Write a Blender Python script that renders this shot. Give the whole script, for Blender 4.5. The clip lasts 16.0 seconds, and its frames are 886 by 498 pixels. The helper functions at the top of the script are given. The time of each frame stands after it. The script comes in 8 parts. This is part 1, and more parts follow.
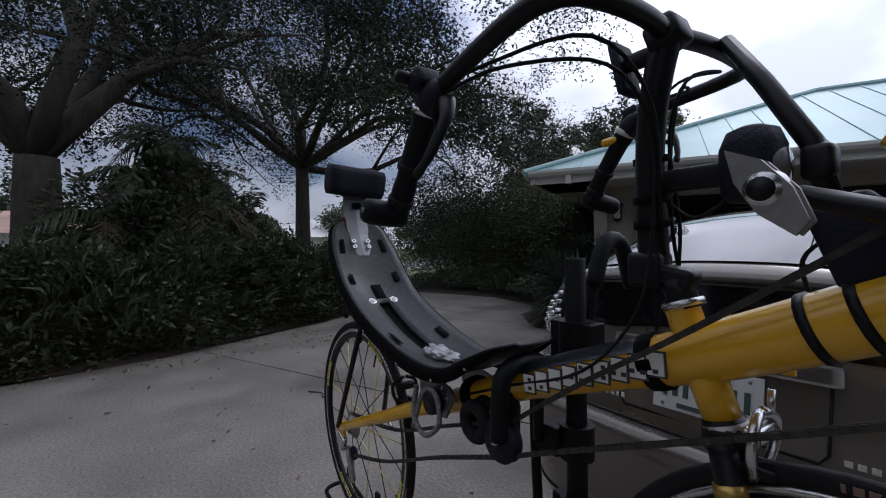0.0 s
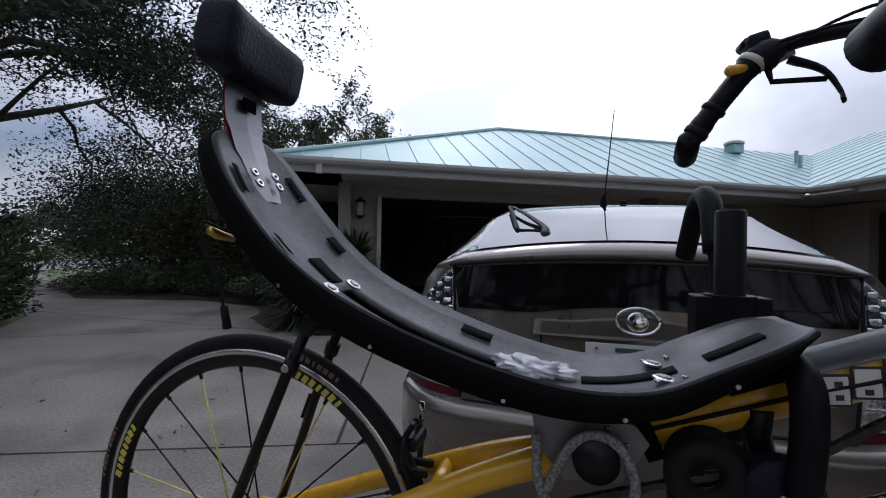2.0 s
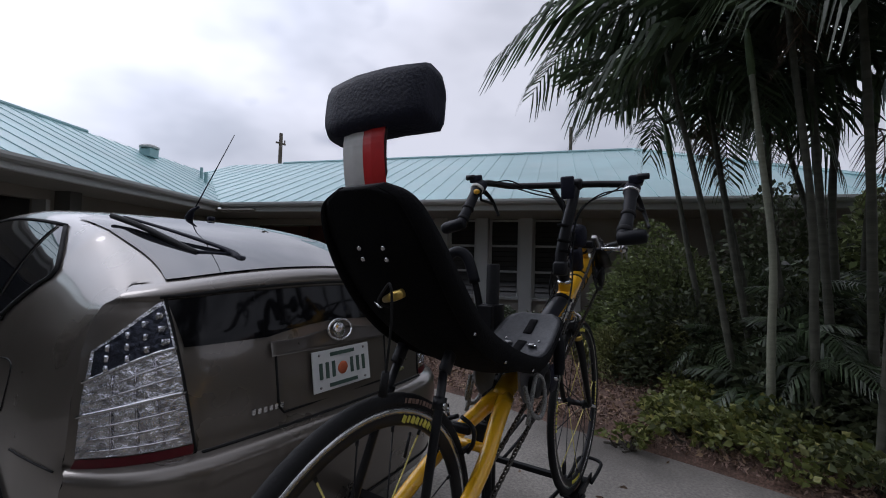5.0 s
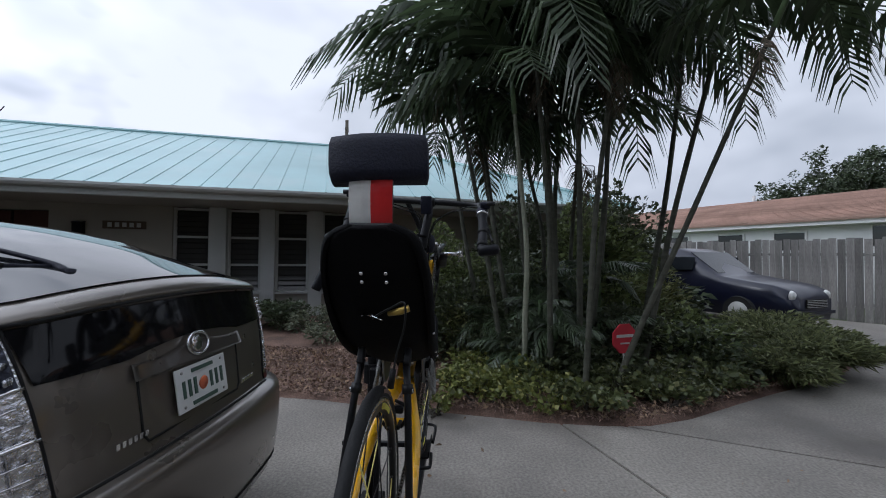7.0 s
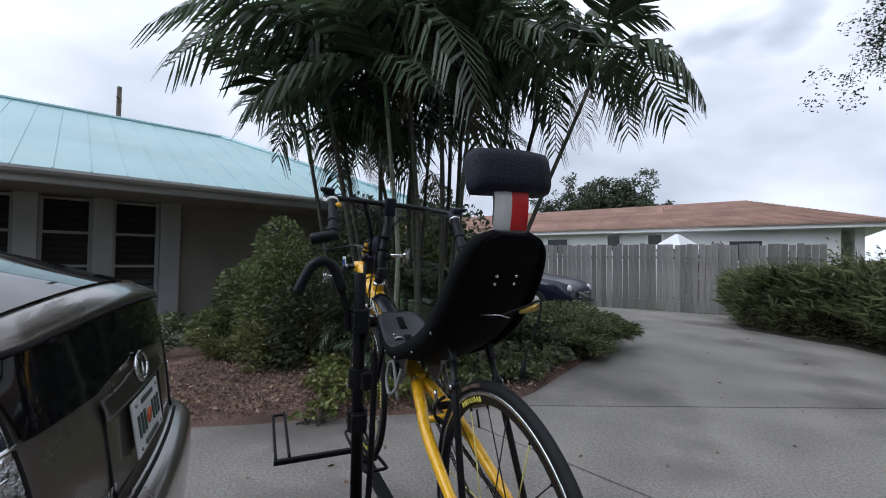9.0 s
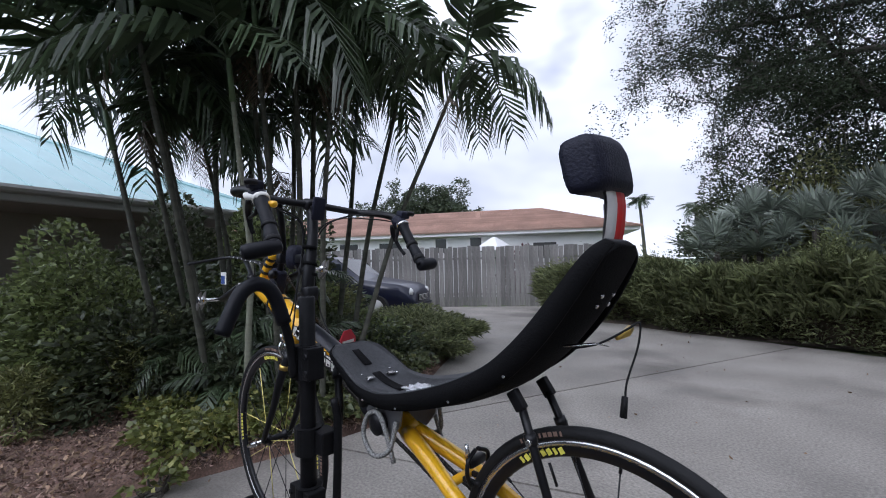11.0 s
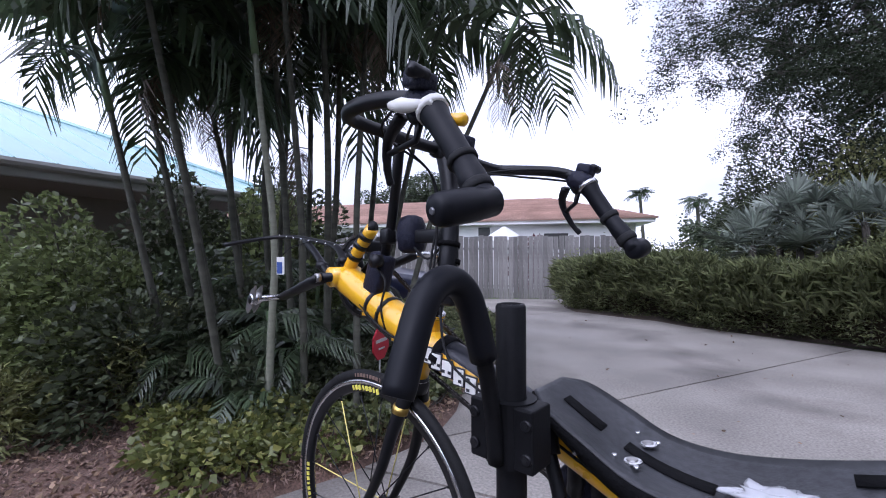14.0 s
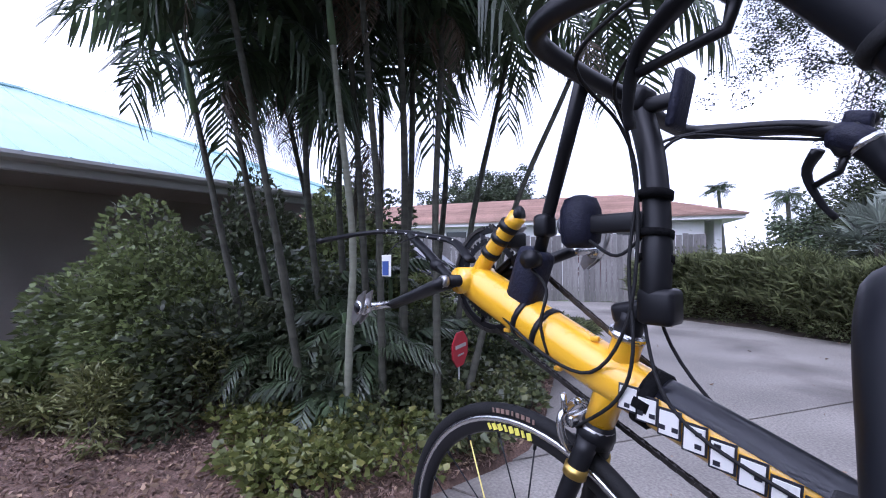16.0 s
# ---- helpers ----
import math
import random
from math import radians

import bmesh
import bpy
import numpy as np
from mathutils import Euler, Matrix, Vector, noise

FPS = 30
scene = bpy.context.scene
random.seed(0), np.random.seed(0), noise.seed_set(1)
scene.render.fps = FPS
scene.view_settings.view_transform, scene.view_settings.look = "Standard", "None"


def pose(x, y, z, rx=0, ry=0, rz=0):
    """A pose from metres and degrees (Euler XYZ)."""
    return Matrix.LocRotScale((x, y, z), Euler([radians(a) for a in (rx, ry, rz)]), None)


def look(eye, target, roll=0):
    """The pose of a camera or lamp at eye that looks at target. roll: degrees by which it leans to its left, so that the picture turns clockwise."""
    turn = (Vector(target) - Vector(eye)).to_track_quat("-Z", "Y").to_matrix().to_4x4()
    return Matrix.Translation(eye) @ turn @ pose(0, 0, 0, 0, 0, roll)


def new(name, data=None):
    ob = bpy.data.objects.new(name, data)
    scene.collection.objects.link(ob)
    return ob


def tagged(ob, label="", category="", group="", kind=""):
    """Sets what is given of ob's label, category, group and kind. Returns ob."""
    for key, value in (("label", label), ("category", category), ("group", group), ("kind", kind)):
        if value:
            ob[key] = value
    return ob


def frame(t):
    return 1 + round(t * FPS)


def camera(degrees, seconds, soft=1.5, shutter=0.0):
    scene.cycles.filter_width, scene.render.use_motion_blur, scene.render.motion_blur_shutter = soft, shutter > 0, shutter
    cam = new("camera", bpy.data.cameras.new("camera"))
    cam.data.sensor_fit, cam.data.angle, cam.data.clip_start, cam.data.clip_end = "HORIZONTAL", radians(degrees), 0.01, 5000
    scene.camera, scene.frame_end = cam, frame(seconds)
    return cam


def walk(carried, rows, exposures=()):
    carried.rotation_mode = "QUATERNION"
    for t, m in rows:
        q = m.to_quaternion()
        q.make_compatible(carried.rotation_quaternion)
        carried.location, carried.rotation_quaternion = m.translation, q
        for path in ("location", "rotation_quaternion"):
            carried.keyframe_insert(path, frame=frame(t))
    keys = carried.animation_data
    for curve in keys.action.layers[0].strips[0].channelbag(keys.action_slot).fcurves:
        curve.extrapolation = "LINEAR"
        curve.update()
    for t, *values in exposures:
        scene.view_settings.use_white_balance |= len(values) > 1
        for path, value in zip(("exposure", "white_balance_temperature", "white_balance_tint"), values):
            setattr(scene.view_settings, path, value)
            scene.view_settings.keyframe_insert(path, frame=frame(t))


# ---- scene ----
cam = camera(92.0, 16.0, soft=1.05)
# seconds, eye x y z, yaw, pitch, roll
ROWS = [
    (0.0, 0.620, -1.275, 1.274, 54.72, -0.12, 0.68),
    (0.5, 0.416, -1.325, 1.225, 48.68, -0.05, 0.05),
    (1.0, 0.243, -1.329, 1.223, 38.50, 0.04, -0.45),
    (1.5, 0.043, -1.328, 1.206, 27.95, -0.39, -0.64),
    (2.0, -0.205, -1.290, 1.179, 15.87, 0.14, -1.12),
    (2.5, -0.402, -1.308, 1.172, 3.53, 0.09, -1.35),
    (3.0, -0.583, -1.306, 1.201, -10.30, 0.70, -0.98),
    (3.5, -0.743, -1.232, 1.199, -22.81, 0.42, -0.60),
    (4.0, -0.886, -1.189, 1.207, -35.44, 1.25, -1.27),
    (4.5, -1.115, -1.200, 1.237, -48.43, 1.76, -1.29),
    (5.0, -1.239, -1.140, 1.249, -57.69, 1.87, -1.49),
    (7.5, -1.604, -0.717, 1.309, -94.29, 1.37, -0.65),
    (8.0, -1.625, -0.532, 1.300, -100.62, 2.02, -0.89),
    (8.5, -1.687, -0.338, 1.314, -106.89, 1.97, -0.92),
    (9.0, -1.532, -0.174, 1.304, -113.48, 1.40, -0.91),
    (9.5, -1.429, -0.052, 1.324, -118.66, 0.94, -1.03),
    (10.0, -1.297, 0.035, 1.331, -125.71, 1.71, -0.04),
    (12.5, -0.667, 0.095, 1.339, -143.81, 0.79, 0.87),
    (13.0, -0.549, 0.043, 1.340, -142.02, 0.78, 0.85),
    (13.5, -0.436, 0.014, 1.337, -138.91, 0.42, 0.55),
    (14.0, -0.293, -0.009, 1.322, -138.04, 0.57, 0.23),
    (14.5, -0.202, 0.054, 1.322, -141.88, 0.24, 0.20),
    (15.0, -0.091, -0.015, 1.301, -137.23, 0.36, 0.30),
    (15.5, -0.021, -0.024, 1.303, -133.68, 1.14, 0.37),
    (16.0, 0.029, -0.063, 1.314, -130.24, 0.70, 0.34),
]
EXPOSURES = [(0.0, -1.3, 5750, 18), (0.5, -1.14, 5750, 18), (1.0, -1.04, 5750, 18), (2.0, -1.18, 5750, 17), (5.0, -1.28, 5850, 17), (7.5, -0.8, 5700, 12), (10.0, -0.62, 5700, 13), (12.5, -0.2, 5550, 24), (14.0, -0.08, 5450, 26), (16.0, 0.14, 5250, 29)]
walk(cam, [(t, pose(x, y, z, 90 + pitch, roll, yaw)) for t, x, y, z, yaw, pitch, roll in ROWS], EXPOSURES)

# ---- daylight: a broken overcast with the sun behind thin cloud over the garage ----
SUN_AZ, SUN_EL = radians(12), radians(48)  # yaw of the sun from +y towards -x, height
world = bpy.data.worlds.new("sky")
scene.world = world
world.use_nodes = True
wn = world.node_tree.nodes
wl = world.node_tree.links
wn.clear()
w_out = wn.new("ShaderNodeOutputWorld")
w_bg = wn.new("ShaderNodeBackground")
w_sky = wn.new("ShaderNodeTexSky")
w_sky.sky_type = "NISHITA"
w_sky.sun_disc = False
w_sky.sun_elevation = SUN_EL
w_sky.sun_rotation = -SUN_AZ
w_sky.air_density, w_sky.dust_density, w_sky.ozone_density = 1.0, 1.0, 1.5
w_tc = wn.new("ShaderNodeTexCoord")
w_map = wn.new("ShaderNodeMapping")
w_map.inputs["Scale"].default_value = (1.0, 1.0, 1.9)
w_n1 = wn.new("ShaderNodeTexNoise")
w_n1.inputs["Scale"].default_value, w_n1.inputs["Detail"].default_value, w_n1.inputs["Roughness"].default_value = 2.1, 4.0, 0.5
w_n2 = wn.new("ShaderNodeTexNoise")
w_n2.inputs["Scale"].default_value, w_n2.inputs["Detail"].default_value = 1.9, 4.0
w_cov = wn.new("ShaderNodeValToRGB")  # how much cloud covers the blue
w_cov.color_ramp.elements[0].position, w_cov.color_ramp.elements[1].position = 0.20, 0.38
w_shade = wn.new("ShaderNodeValToRGB")  # grey bellies and white rims
w_shade.color_ramp.elements[0].position, w_shade.color_ramp.elements[0].color = 0.40, (1.0, 1.0, 1.0, 1)
w_shade.color_ramp.elements[1].position, w_shade.color_ramp.elements[1].color = 0.66, (0.557, 0.58, 0.605, 1)
w_gain = wn.new("ShaderNodeMixRGB")
w_gain.blend_type = "MULTIPLY"
w_gain.inputs[0].default_value = 1.0
w_gain.inputs[2].default_value = (17.6, 17.6, 17.7, 1)
w_mix = wn.new("ShaderNodeMixRGB")
wl.new(w_tc.outputs["Generated"], w_map.inputs["Vector"])
wl.new(w_map.outputs["Vector"], w_n1.inputs["Vector"])
wl.new(w_map.outputs["Vector"], w_n2.inputs["Vector"])
w_west = wn.new("ShaderNodeVectorMath")  # the cloud thins out towards the west
w_west.operation = "DOT_PRODUCT"
w_west.inputs[1].default_value = (-0.94, 0.12, 0.30)
w_thin = wn.new("ShaderNodeMapRange")
w_thin.interpolation_type = "SMOOTHSTEP"
w_thin.inputs["From Min"].default_value, w_thin.inputs["From Max"].default_value = 0.72, 0.98
w_thin.inputs["To Min"].default_value, w_thin.inputs["To Max"].default_value = 0.0, 0.24
w_less = wn.new("ShaderNodeMath")
w_less.operation = "SUBTRACT"
wl.new(w_tc.outputs["Generated"], w_west.inputs[0])
wl.new(w_west.outputs["Value"], w_thin.inputs["Value"])
wl.new(w_n1.outputs["Fac"], w_less.inputs[0])
wl.new(w_thin.outputs["Result"], w_less.inputs[1])
wl.new(w_less.outputs["Value"], w_cov.inputs["Fac"])
wl.new(w_n2.outputs["Fac"], w_shade.inputs["Fac"])
wl.new(w_shade.outputs["Color"], w_gain.inputs[1])
wl.new(w_cov.outputs["Color"], w_mix.inputs[0])
wl.new(w_sky.outputs["Color"], w_mix.inputs[1])
wl.new(w_gain.outputs["Color"], w_mix.inputs[2])
# thin bright cloud round the hidden sun
w_dot = wn.new("ShaderNodeVectorMath")
w_dot.operation = "DOT_PRODUCT"
w_norm = wn.new("ShaderNodeVectorMath")
w_norm.operation = "NORMALIZE"
w_dot.inputs[1].default_value = (-math.sin(SUN_AZ) * math.cos(SUN_EL), math.cos(SUN_AZ) * math.cos(SUN_EL), math.sin(SUN_EL))
w_glow = wn.new("ShaderNodeMapRange")
w_glow.interpolation_type = "SMOOTHSTEP"
w_glow.inputs["From Min"].default_value, w_glow.inputs["From Max"].default_value = 0.5, 1.0
w_glow.inputs["To Min"].default_value, w_glow.inputs["To Max"].default_value = 1.0, 2.5
w_bright = wn.new("ShaderNodeMixRGB")
w_bright.blend_type = "MULTIPLY"
w_bright.inputs[0].default_value = 1.0
wl.new(w_tc.outputs["Generated"], w_norm.inputs[0])
wl.new(w_norm.outputs["Vector"], w_dot.inputs[0])
wl.new(w_dot.outputs["Value"], w_glow.inputs["Value"])
wl.new(w_mix.outputs["Color"], w_bright.inputs[1])
wl.new(w_glow.outputs["Result"], w_bright.inputs[2])
wl.new(w_bright.outputs["Color"], w_bg.inputs["Color"])
w_bg.inputs["Strength"].default_value = 0.10
wl.new(w_bg.outputs["Background"], w_out.inputs["Surface"])

sun = new("sun", bpy.data.lights.new("sun", "SUN"))
sun.data.energy, sun.data.angle, sun.data.color = 0.55, radians(16), (1.0, 0.96, 0.9)
sun_way = Vector((-math.sin(SUN_AZ) * math.cos(SUN_EL), math.cos(SUN_AZ) * math.cos(SUN_EL), math.sin(SUN_EL)))
sun.matrix_world = look(sun_way * 60, (0, 0, 0))

# ---- materials ----
def mat(name, base, rough=0.6, metal=0.0, var=0.0, scale=8.0, fine=0.0, fine_scale=120.0, bump=0.0, bump_scale=60.0,
        dark=None, spots=0.0, spot_scale=3.0, coat=0.0, piece=0.0, stretch=(1, 1, 1), rough_var=0.0, spec=0.5, island=0.0):
    """A surface with patches (var at scale), grain (fine), stains (dark at spots) and relief (bump); piece: variation from object to object."""
    m = bpy.data.materials.new(name)
    m.use_nodes = True
    nt = m.node_tree
    n, l = nt.nodes, nt.links
    b = n["Principled BSDF"]
    b.inputs["Roughness"].default_value, b.inputs["Metallic"].default_value = rough, metal
    b.inputs["Specular IOR Level"].default_value = spec
    b.inputs["Coat Weight"].default_value = coat
    b.inputs["Coat Roughness"].default_value = 0.06
    tc, mp = n.new("ShaderNodeTexCoord"), n.new("ShaderNodeMapping")
    mp.inputs["Scale"].default_value = stretch
    l.new(tc.outputs["Object"], mp.inputs["Vector"])

    def noise_at(s, detail=4.0):
        t = n.new("ShaderNodeTexNoise")
        t.inputs["Scale"].default_value, t.inputs["Detail"].default_value = s, detail
        l.new(mp.outputs["Vector"], t.inputs["Vector"])
        return t.outputs["Fac"]

    def mixed(kind, fac, a, c):
        x = n.new("ShaderNodeMixRGB")
        x.blend_type = kind
        for k, v in zip((0, 1, 2), (fac, a, c)):
            if isinstance(v, (int, float, tuple)):
                x.inputs[k].default_value = v
            else:
                l.new(v, x.inputs[k])
        return x.outputs["Color"]

    def spread(fac, lo, hi):
        r = n.new("ShaderNodeMapRange")
        r.inputs["From Min"].default_value, r.inputs["From Max"].default_value = 0.3, 0.7
        r.inputs["To Min"].default_value, r.inputs["To Max"].default_value = lo, hi
        l.new(fac, r.inputs["Value"])
        return r.outputs["Result"]

    col = (*base, 1)
    if var:
        col = mixed("MULTIPLY", 1.0, col, spread(noise_at(scale), 1 - var, 1 + var))
    if fine:
        col = mixed("MULTIPLY", 1.0, col, spread(noise_at(fine_scale, 2), 1 - fine, 1 + fine))
    if dark is not None and spots:
        ramp = n.new("ShaderNodeMapRange")
        ramp.inputs["From Min"].default_value, ramp.inputs["From Max"].default_value = 0.52, 0.68
        ramp.inputs["To Max"].default_value = spots
        l.new(noise_at(spot_scale, 5), ramp.inputs["Value"])
        col = mixed("MIX", ramp.outputs["Result"], col, (*dark, 1))
    if piece:
        oi = n.new("ShaderNodeObjectInfo")
        r = n.new("ShaderNodeMapRange")
        r.inputs["To Min"].default_value, r.inputs["To Max"].default_value = 1 - piece, 1 + piece
        l.new(oi.outputs["Random"], r.inputs["Value"])
        col = mixed("MULTIPLY", 1.0, col, r.outputs["Result"])
    if island:
        ge = n.new("ShaderNodeNewGeometry")
        r = n.new("ShaderNodeMapRange")
        r.inputs["To Min"].default_value, r.inputs["To Max"].default_value = 1 - island, 1 + island
        l.new(ge.outputs["Random Per Island"], r.inputs["Value"])
        col = mixed("MULTIPLY", 1.0, col, r.outputs["Result"])
    if not isinstance(col, tuple):
        l.new(col, b.inputs["Base Color"])
    else:
        b.inputs["Base Color"].default_value = col
    if rough_var:
        l.new(spread(noise_at(scale * 2), max(rough - rough_var, 0.02), min(rough + rough_var, 1)), b.inputs["Roughness"])
    if bump:
        bp = n.new("ShaderNodeBump")
        bp.inputs["Strength"].default_value, bp.inputs["Distance"].default_value = bump, 0.01
        l.new(noise_at(bump_scale, 5), bp.inputs["Height"])
        l.new(bp.outputs["Normal"], b.inputs["Normal"])
    return m


def leaf_mat(name, base, back=0.5, var=0.45, rough=0.5, hue=None, spec=0.4):
    """Leaves: each its own tint, some light through them."""
    m = bpy.data.materials.new(name)
    m.use_nodes = True
    n, l = m.node_tree.nodes, m.node_tree.links
    b = n["Principled BSDF"]
    b.inputs["Roughness"].default_value = rough
    b.inputs["Specular IOR Level"].default_value = spec
    ge = n.new("ShaderNodeNewGeometry")
    ramp = n.new("ShaderNodeValToRGB")
    lo = tuple(c * (1 - var) for c in base)
    hi = hue or tuple(min(c * (1 + var), 1) for c in base)
    ramp.color_ramp.elements[0].color, ramp.color_ramp.elements[1].color = (*lo, 1), (*hi, 1)
    mid = ramp.color_ramp.elements.new(0.7)
    mid.color = (*base, 1)
    l.new(ge.outputs["Random Per Island"], ramp.inputs["Fac"])
    l.new(ramp.outputs["Color"], b.inputs["Base Color"])
    tr = n.new("ShaderNodeBsdfTranslucent")
    l.new(ramp.outputs["Color"], tr.inputs["Color"])
    mx = n.new("ShaderNodeMixShader")
    mx.inputs[0].default_value = 0.25 * back
    l.new(b.outputs["BSDF"], mx.inputs[1])
    l.new(tr.outputs["BSDF"], mx.inputs[2])
    l.new(mx.outputs["Shader"], n["Material Output"].inputs["Surface"])
    return m


def glass(name, tint, rough=0.02, see=0.0, ior=1.5):
    """Tinted pane: dark and shiny; see: how much one sees through."""
    m = bpy.data.materials.new(name)
    m.use_nodes = True
    n, l = m.node_tree.nodes, m.node_tree.links
    b = n["Principled BSDF"]
    b.inputs["Base Color"].default_value = (*tint, 1)
    b.inputs["Roughness"].default_value = rough
    b.inputs["Transmission Weight"].default_value = see
    b.inputs["IOR"].default_value = ior
    return m


CONCRETE = mat("concrete", (0.236, 0.217, 0.190), 0.8, var=0.24, scale=1.3, fine=0.26, fine_scale=55, bump=0.5, bump_scale=110, dark=(0.105, 0.094, 0.082), spots=0.85, spot_scale=0.7, piece=0.05, rough_var=0.1)
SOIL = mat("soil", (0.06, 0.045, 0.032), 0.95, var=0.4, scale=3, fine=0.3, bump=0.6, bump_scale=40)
MULCH = mat("mulch", (0.15, 0.092, 0.068), 0.95, var=0.35, scale=2.2, fine=0.4, fine_scale=70, bump=0.9, bump_scale=45, dark=(0.07, 0.045, 0.035), spots=0.7, spot_scale=4)
CHIP = mat("mulch_chip", (0.205, 0.138, 0.108), 0.9, island=0.65)
DRY_LEAF = mat("dry_leaf", (0.25, 0.17, 0.11), 0.8, island=0.5)
LAWN = mat("lawn", (0.09, 0.12, 0.045), 0.95, var=0.3, scale=1.2, fine=0.35, fine_scale=60, bump=0.8, bump_scale=50)
ASPHALT = mat("asphalt", (0.22, 0.22, 0.22), 0.9, var=0.15, scale=0.7, fine=0.2, bump=0.3)
STUCCO = mat("stucco", (0.37, 0.343, 0.295), 0.9, var=0.08, scale=0.8, fine=0.06, fine_scale=200, bump=0.35, bump_scale=150, dark=(0.25, 0.235, 0.205), spots=0.35, spot_scale=0.9)
TRIM = mat("white_trim", (0.52, 0.52, 0.495), 0.55, var=0.06, scale=1.5, dark=(0.45, 0.45, 0.42), spots=0.3, spot_scale=1.4)
SOFFIT = mat("soffit_paint", (0.40, 0.385, 0.345), 0.8, var=0.05, scale=2)
ROOF = mat("painted_metal_roof", (0.29, 0.455, 0.46), 0.42, 0.30, spec=0.7, coat=0.15, var=0.10, scale=0.7, fine=0.03, dark=(0.37, 0.49, 0.485), spots=0.5, spot_scale=0.8, piece=0.03)
DOOR_RED = mat("dark_red_door_paint", (0.085, 0.03, 0.024), 0.45, var=0.1, scale=5)
SLAT_GLASS = glass("jalousie_glass", (0.06, 0.058, 0.055), 0.14)
GARAGE_PAINT = mat("dull_garage_wall_paint", (0.17, 0.165, 0.155), 0.85, var=0.15, scale=1.2, dark=(0.09, 0.085, 0.08), spots=0.5, spot_scale=1.5)
# near-black: indoor shade put into the colour; also black tyres and grille
SHADE_AND_BLACK = mat("indoor_shade_and_black", (0.02, 0.02, 0.019), 0.9, var=0.3, scale=3)
BLACK_METAL = mat("black_powder_coat", (0.008, 0.008, 0.009), 0.5, 0.0, spec=0.16, var=0.2, scale=14, fine=0.15, bump=0.06, bump_scale=300)
FENCE_WOOD = mat("weathered_wood", (0.205, 0.195, 0.18), 0.92, var=0.25, scale=2.2, fine=0.25, fine_scale=30, stretch=(6, 6, 0.5), bump=0.4, bump_scale=25, piece=0.32, dark=(0.11, 0.10, 0.09), spots=0.85, spot_scale=1.6)
TILE = mat("terracotta_tile", (0.40, 0.262, 0.205), 0.85, var=0.18, scale=1.1, fine=0.2, fine_scale=40, piece=0.12)
WHITE_WALL = mat("white_wall_paint", (0.70, 0.70, 0.68), 0.85, var=0.05, scale=1)
BARK = mat("grey_bark", (0.075, 0.066, 0.055), 0.95, var=0.3, scale=3, fine=0.3, fine_scale=35, stretch=(3, 3, 0.7), bump=0.9, bump_scale=22)
PALM_BARK_PALE = mat("pale_ringed_palm_bark", (0.20, 0.205, 0.15), 0.8, var=0.3, scale=3, fine=0.12, stretch=(0.4, 0.4, 6), bump=0.4, bump_scale=6, dark=(0.09, 0.09, 0.06), spots=0.6, spot_scale=3)
PALM_BARK = mat("ringed_palm_bark", (0.05, 0.05, 0.035), 0.85, var=0.35, scale=3, fine=0.12, stretch=(0.4, 0.4, 6), bump=0.4, bump_scale=6, dark=(0.10, 0.10, 0.075), spots=0.6, spot_scale=2)
PALM_STEM = mat("green_palm_stem", (0.09, 0.14, 0.06), 0.5, var=0.25, scale=4)
OAK_LEAF = leaf_mat("oak_leaf", (0.032, 0.042, 0.022), 0.5, 0.45, 0.6, None, 0.15)
HEDGE_LEAF = leaf_mat("hedge_leaf", (0.080, 0.104, 0.052), 0.6, 0.55, 0.38, None, 0.5)
FAN_LEAF = leaf_mat("fan_leaf", (0.19, 0.22, 0.175), 0.5, 0.6, 0.4, None, 0.5)
FERN_LEAF = leaf_mat("fern_leaf", (0.190, 0.212, 0.098), 1.7, 0.6, 0.5, None, 0.35)
SHRUB_LEAF = leaf_mat("shrub_leaf", (0.175, 0.212, 0.080), 1.5, 0.65, 0.4, None, 0.5)
LIME_LEAF = leaf_mat("lime_leaf", (0.165, 0.19, 0.052), 1.2, 0.55, 0.4, (0.32, 0.30, 0.09))
PALM_LEAF = leaf_mat("palm_leaflet", (0.066, 0.094, 0.046), 1.4, 0.5, 0.36, None, 0.5)
DRY_FROND = leaf_mat("dry_frond", (0.11, 0.08, 0.05), 0.5, 0.4)
BLADE_LEAF = leaf_mat("sword_leaf", (0.065, 0.085, 0.055), 0.4, 0.4, 0.35)
FAR_LEAF = leaf_mat("far_foliage", (0.06, 0.08, 0.04), 0.3, 0.4)

OLIVE_LEAF = leaf_mat("olive_leaf", (0.19, 0.20, 0.075), 0.9, 0.5)
GREY_LEAF = leaf_mat("grey_leaf", (0.18, 0.20, 0.13), 0.7, 0.5)
ROUND_LEAF = leaf_mat("round_leaf", (0.115, 0.138, 0.056), 1.1, 0.6, 0.4, (0.19, 0.19, 0.075), 0.45)
THICKET_LEAF = leaf_mat("thicket_leaf", (0.074, 0.088, 0.046), 0.9, 0.55, 0.5, None, 0.3)


# ---- shapes ----
def thing(name, label, category, loc=(0, 0, 0), rot=(0, 0, 0), group="", kind=""):
    ob = new(name)
    ob.matrix_basis = pose(*loc, *rot)
    ob.empty_display_size = 0.1
    return tagged(ob, label, category, group, kind)


def mesh_of(bm, material, smooth=False):
    me = bpy.data.meshes.new("mesh")
    bmesh.ops.recalc_face_normals(bm, faces=bm.faces)
    bm.to_mesh(me)
    bm.free()
    me.materials.append(material)
    if smooth:
        me.shade_smooth()
    return me


def part(name, bm, material, parent, label="", smooth=False):
    ob = new(name, bm if isinstance(bm, bpy.types.Mesh) else mesh_of(bm, material, smooth))
    ob.parent = parent
    return tagged(ob, label)


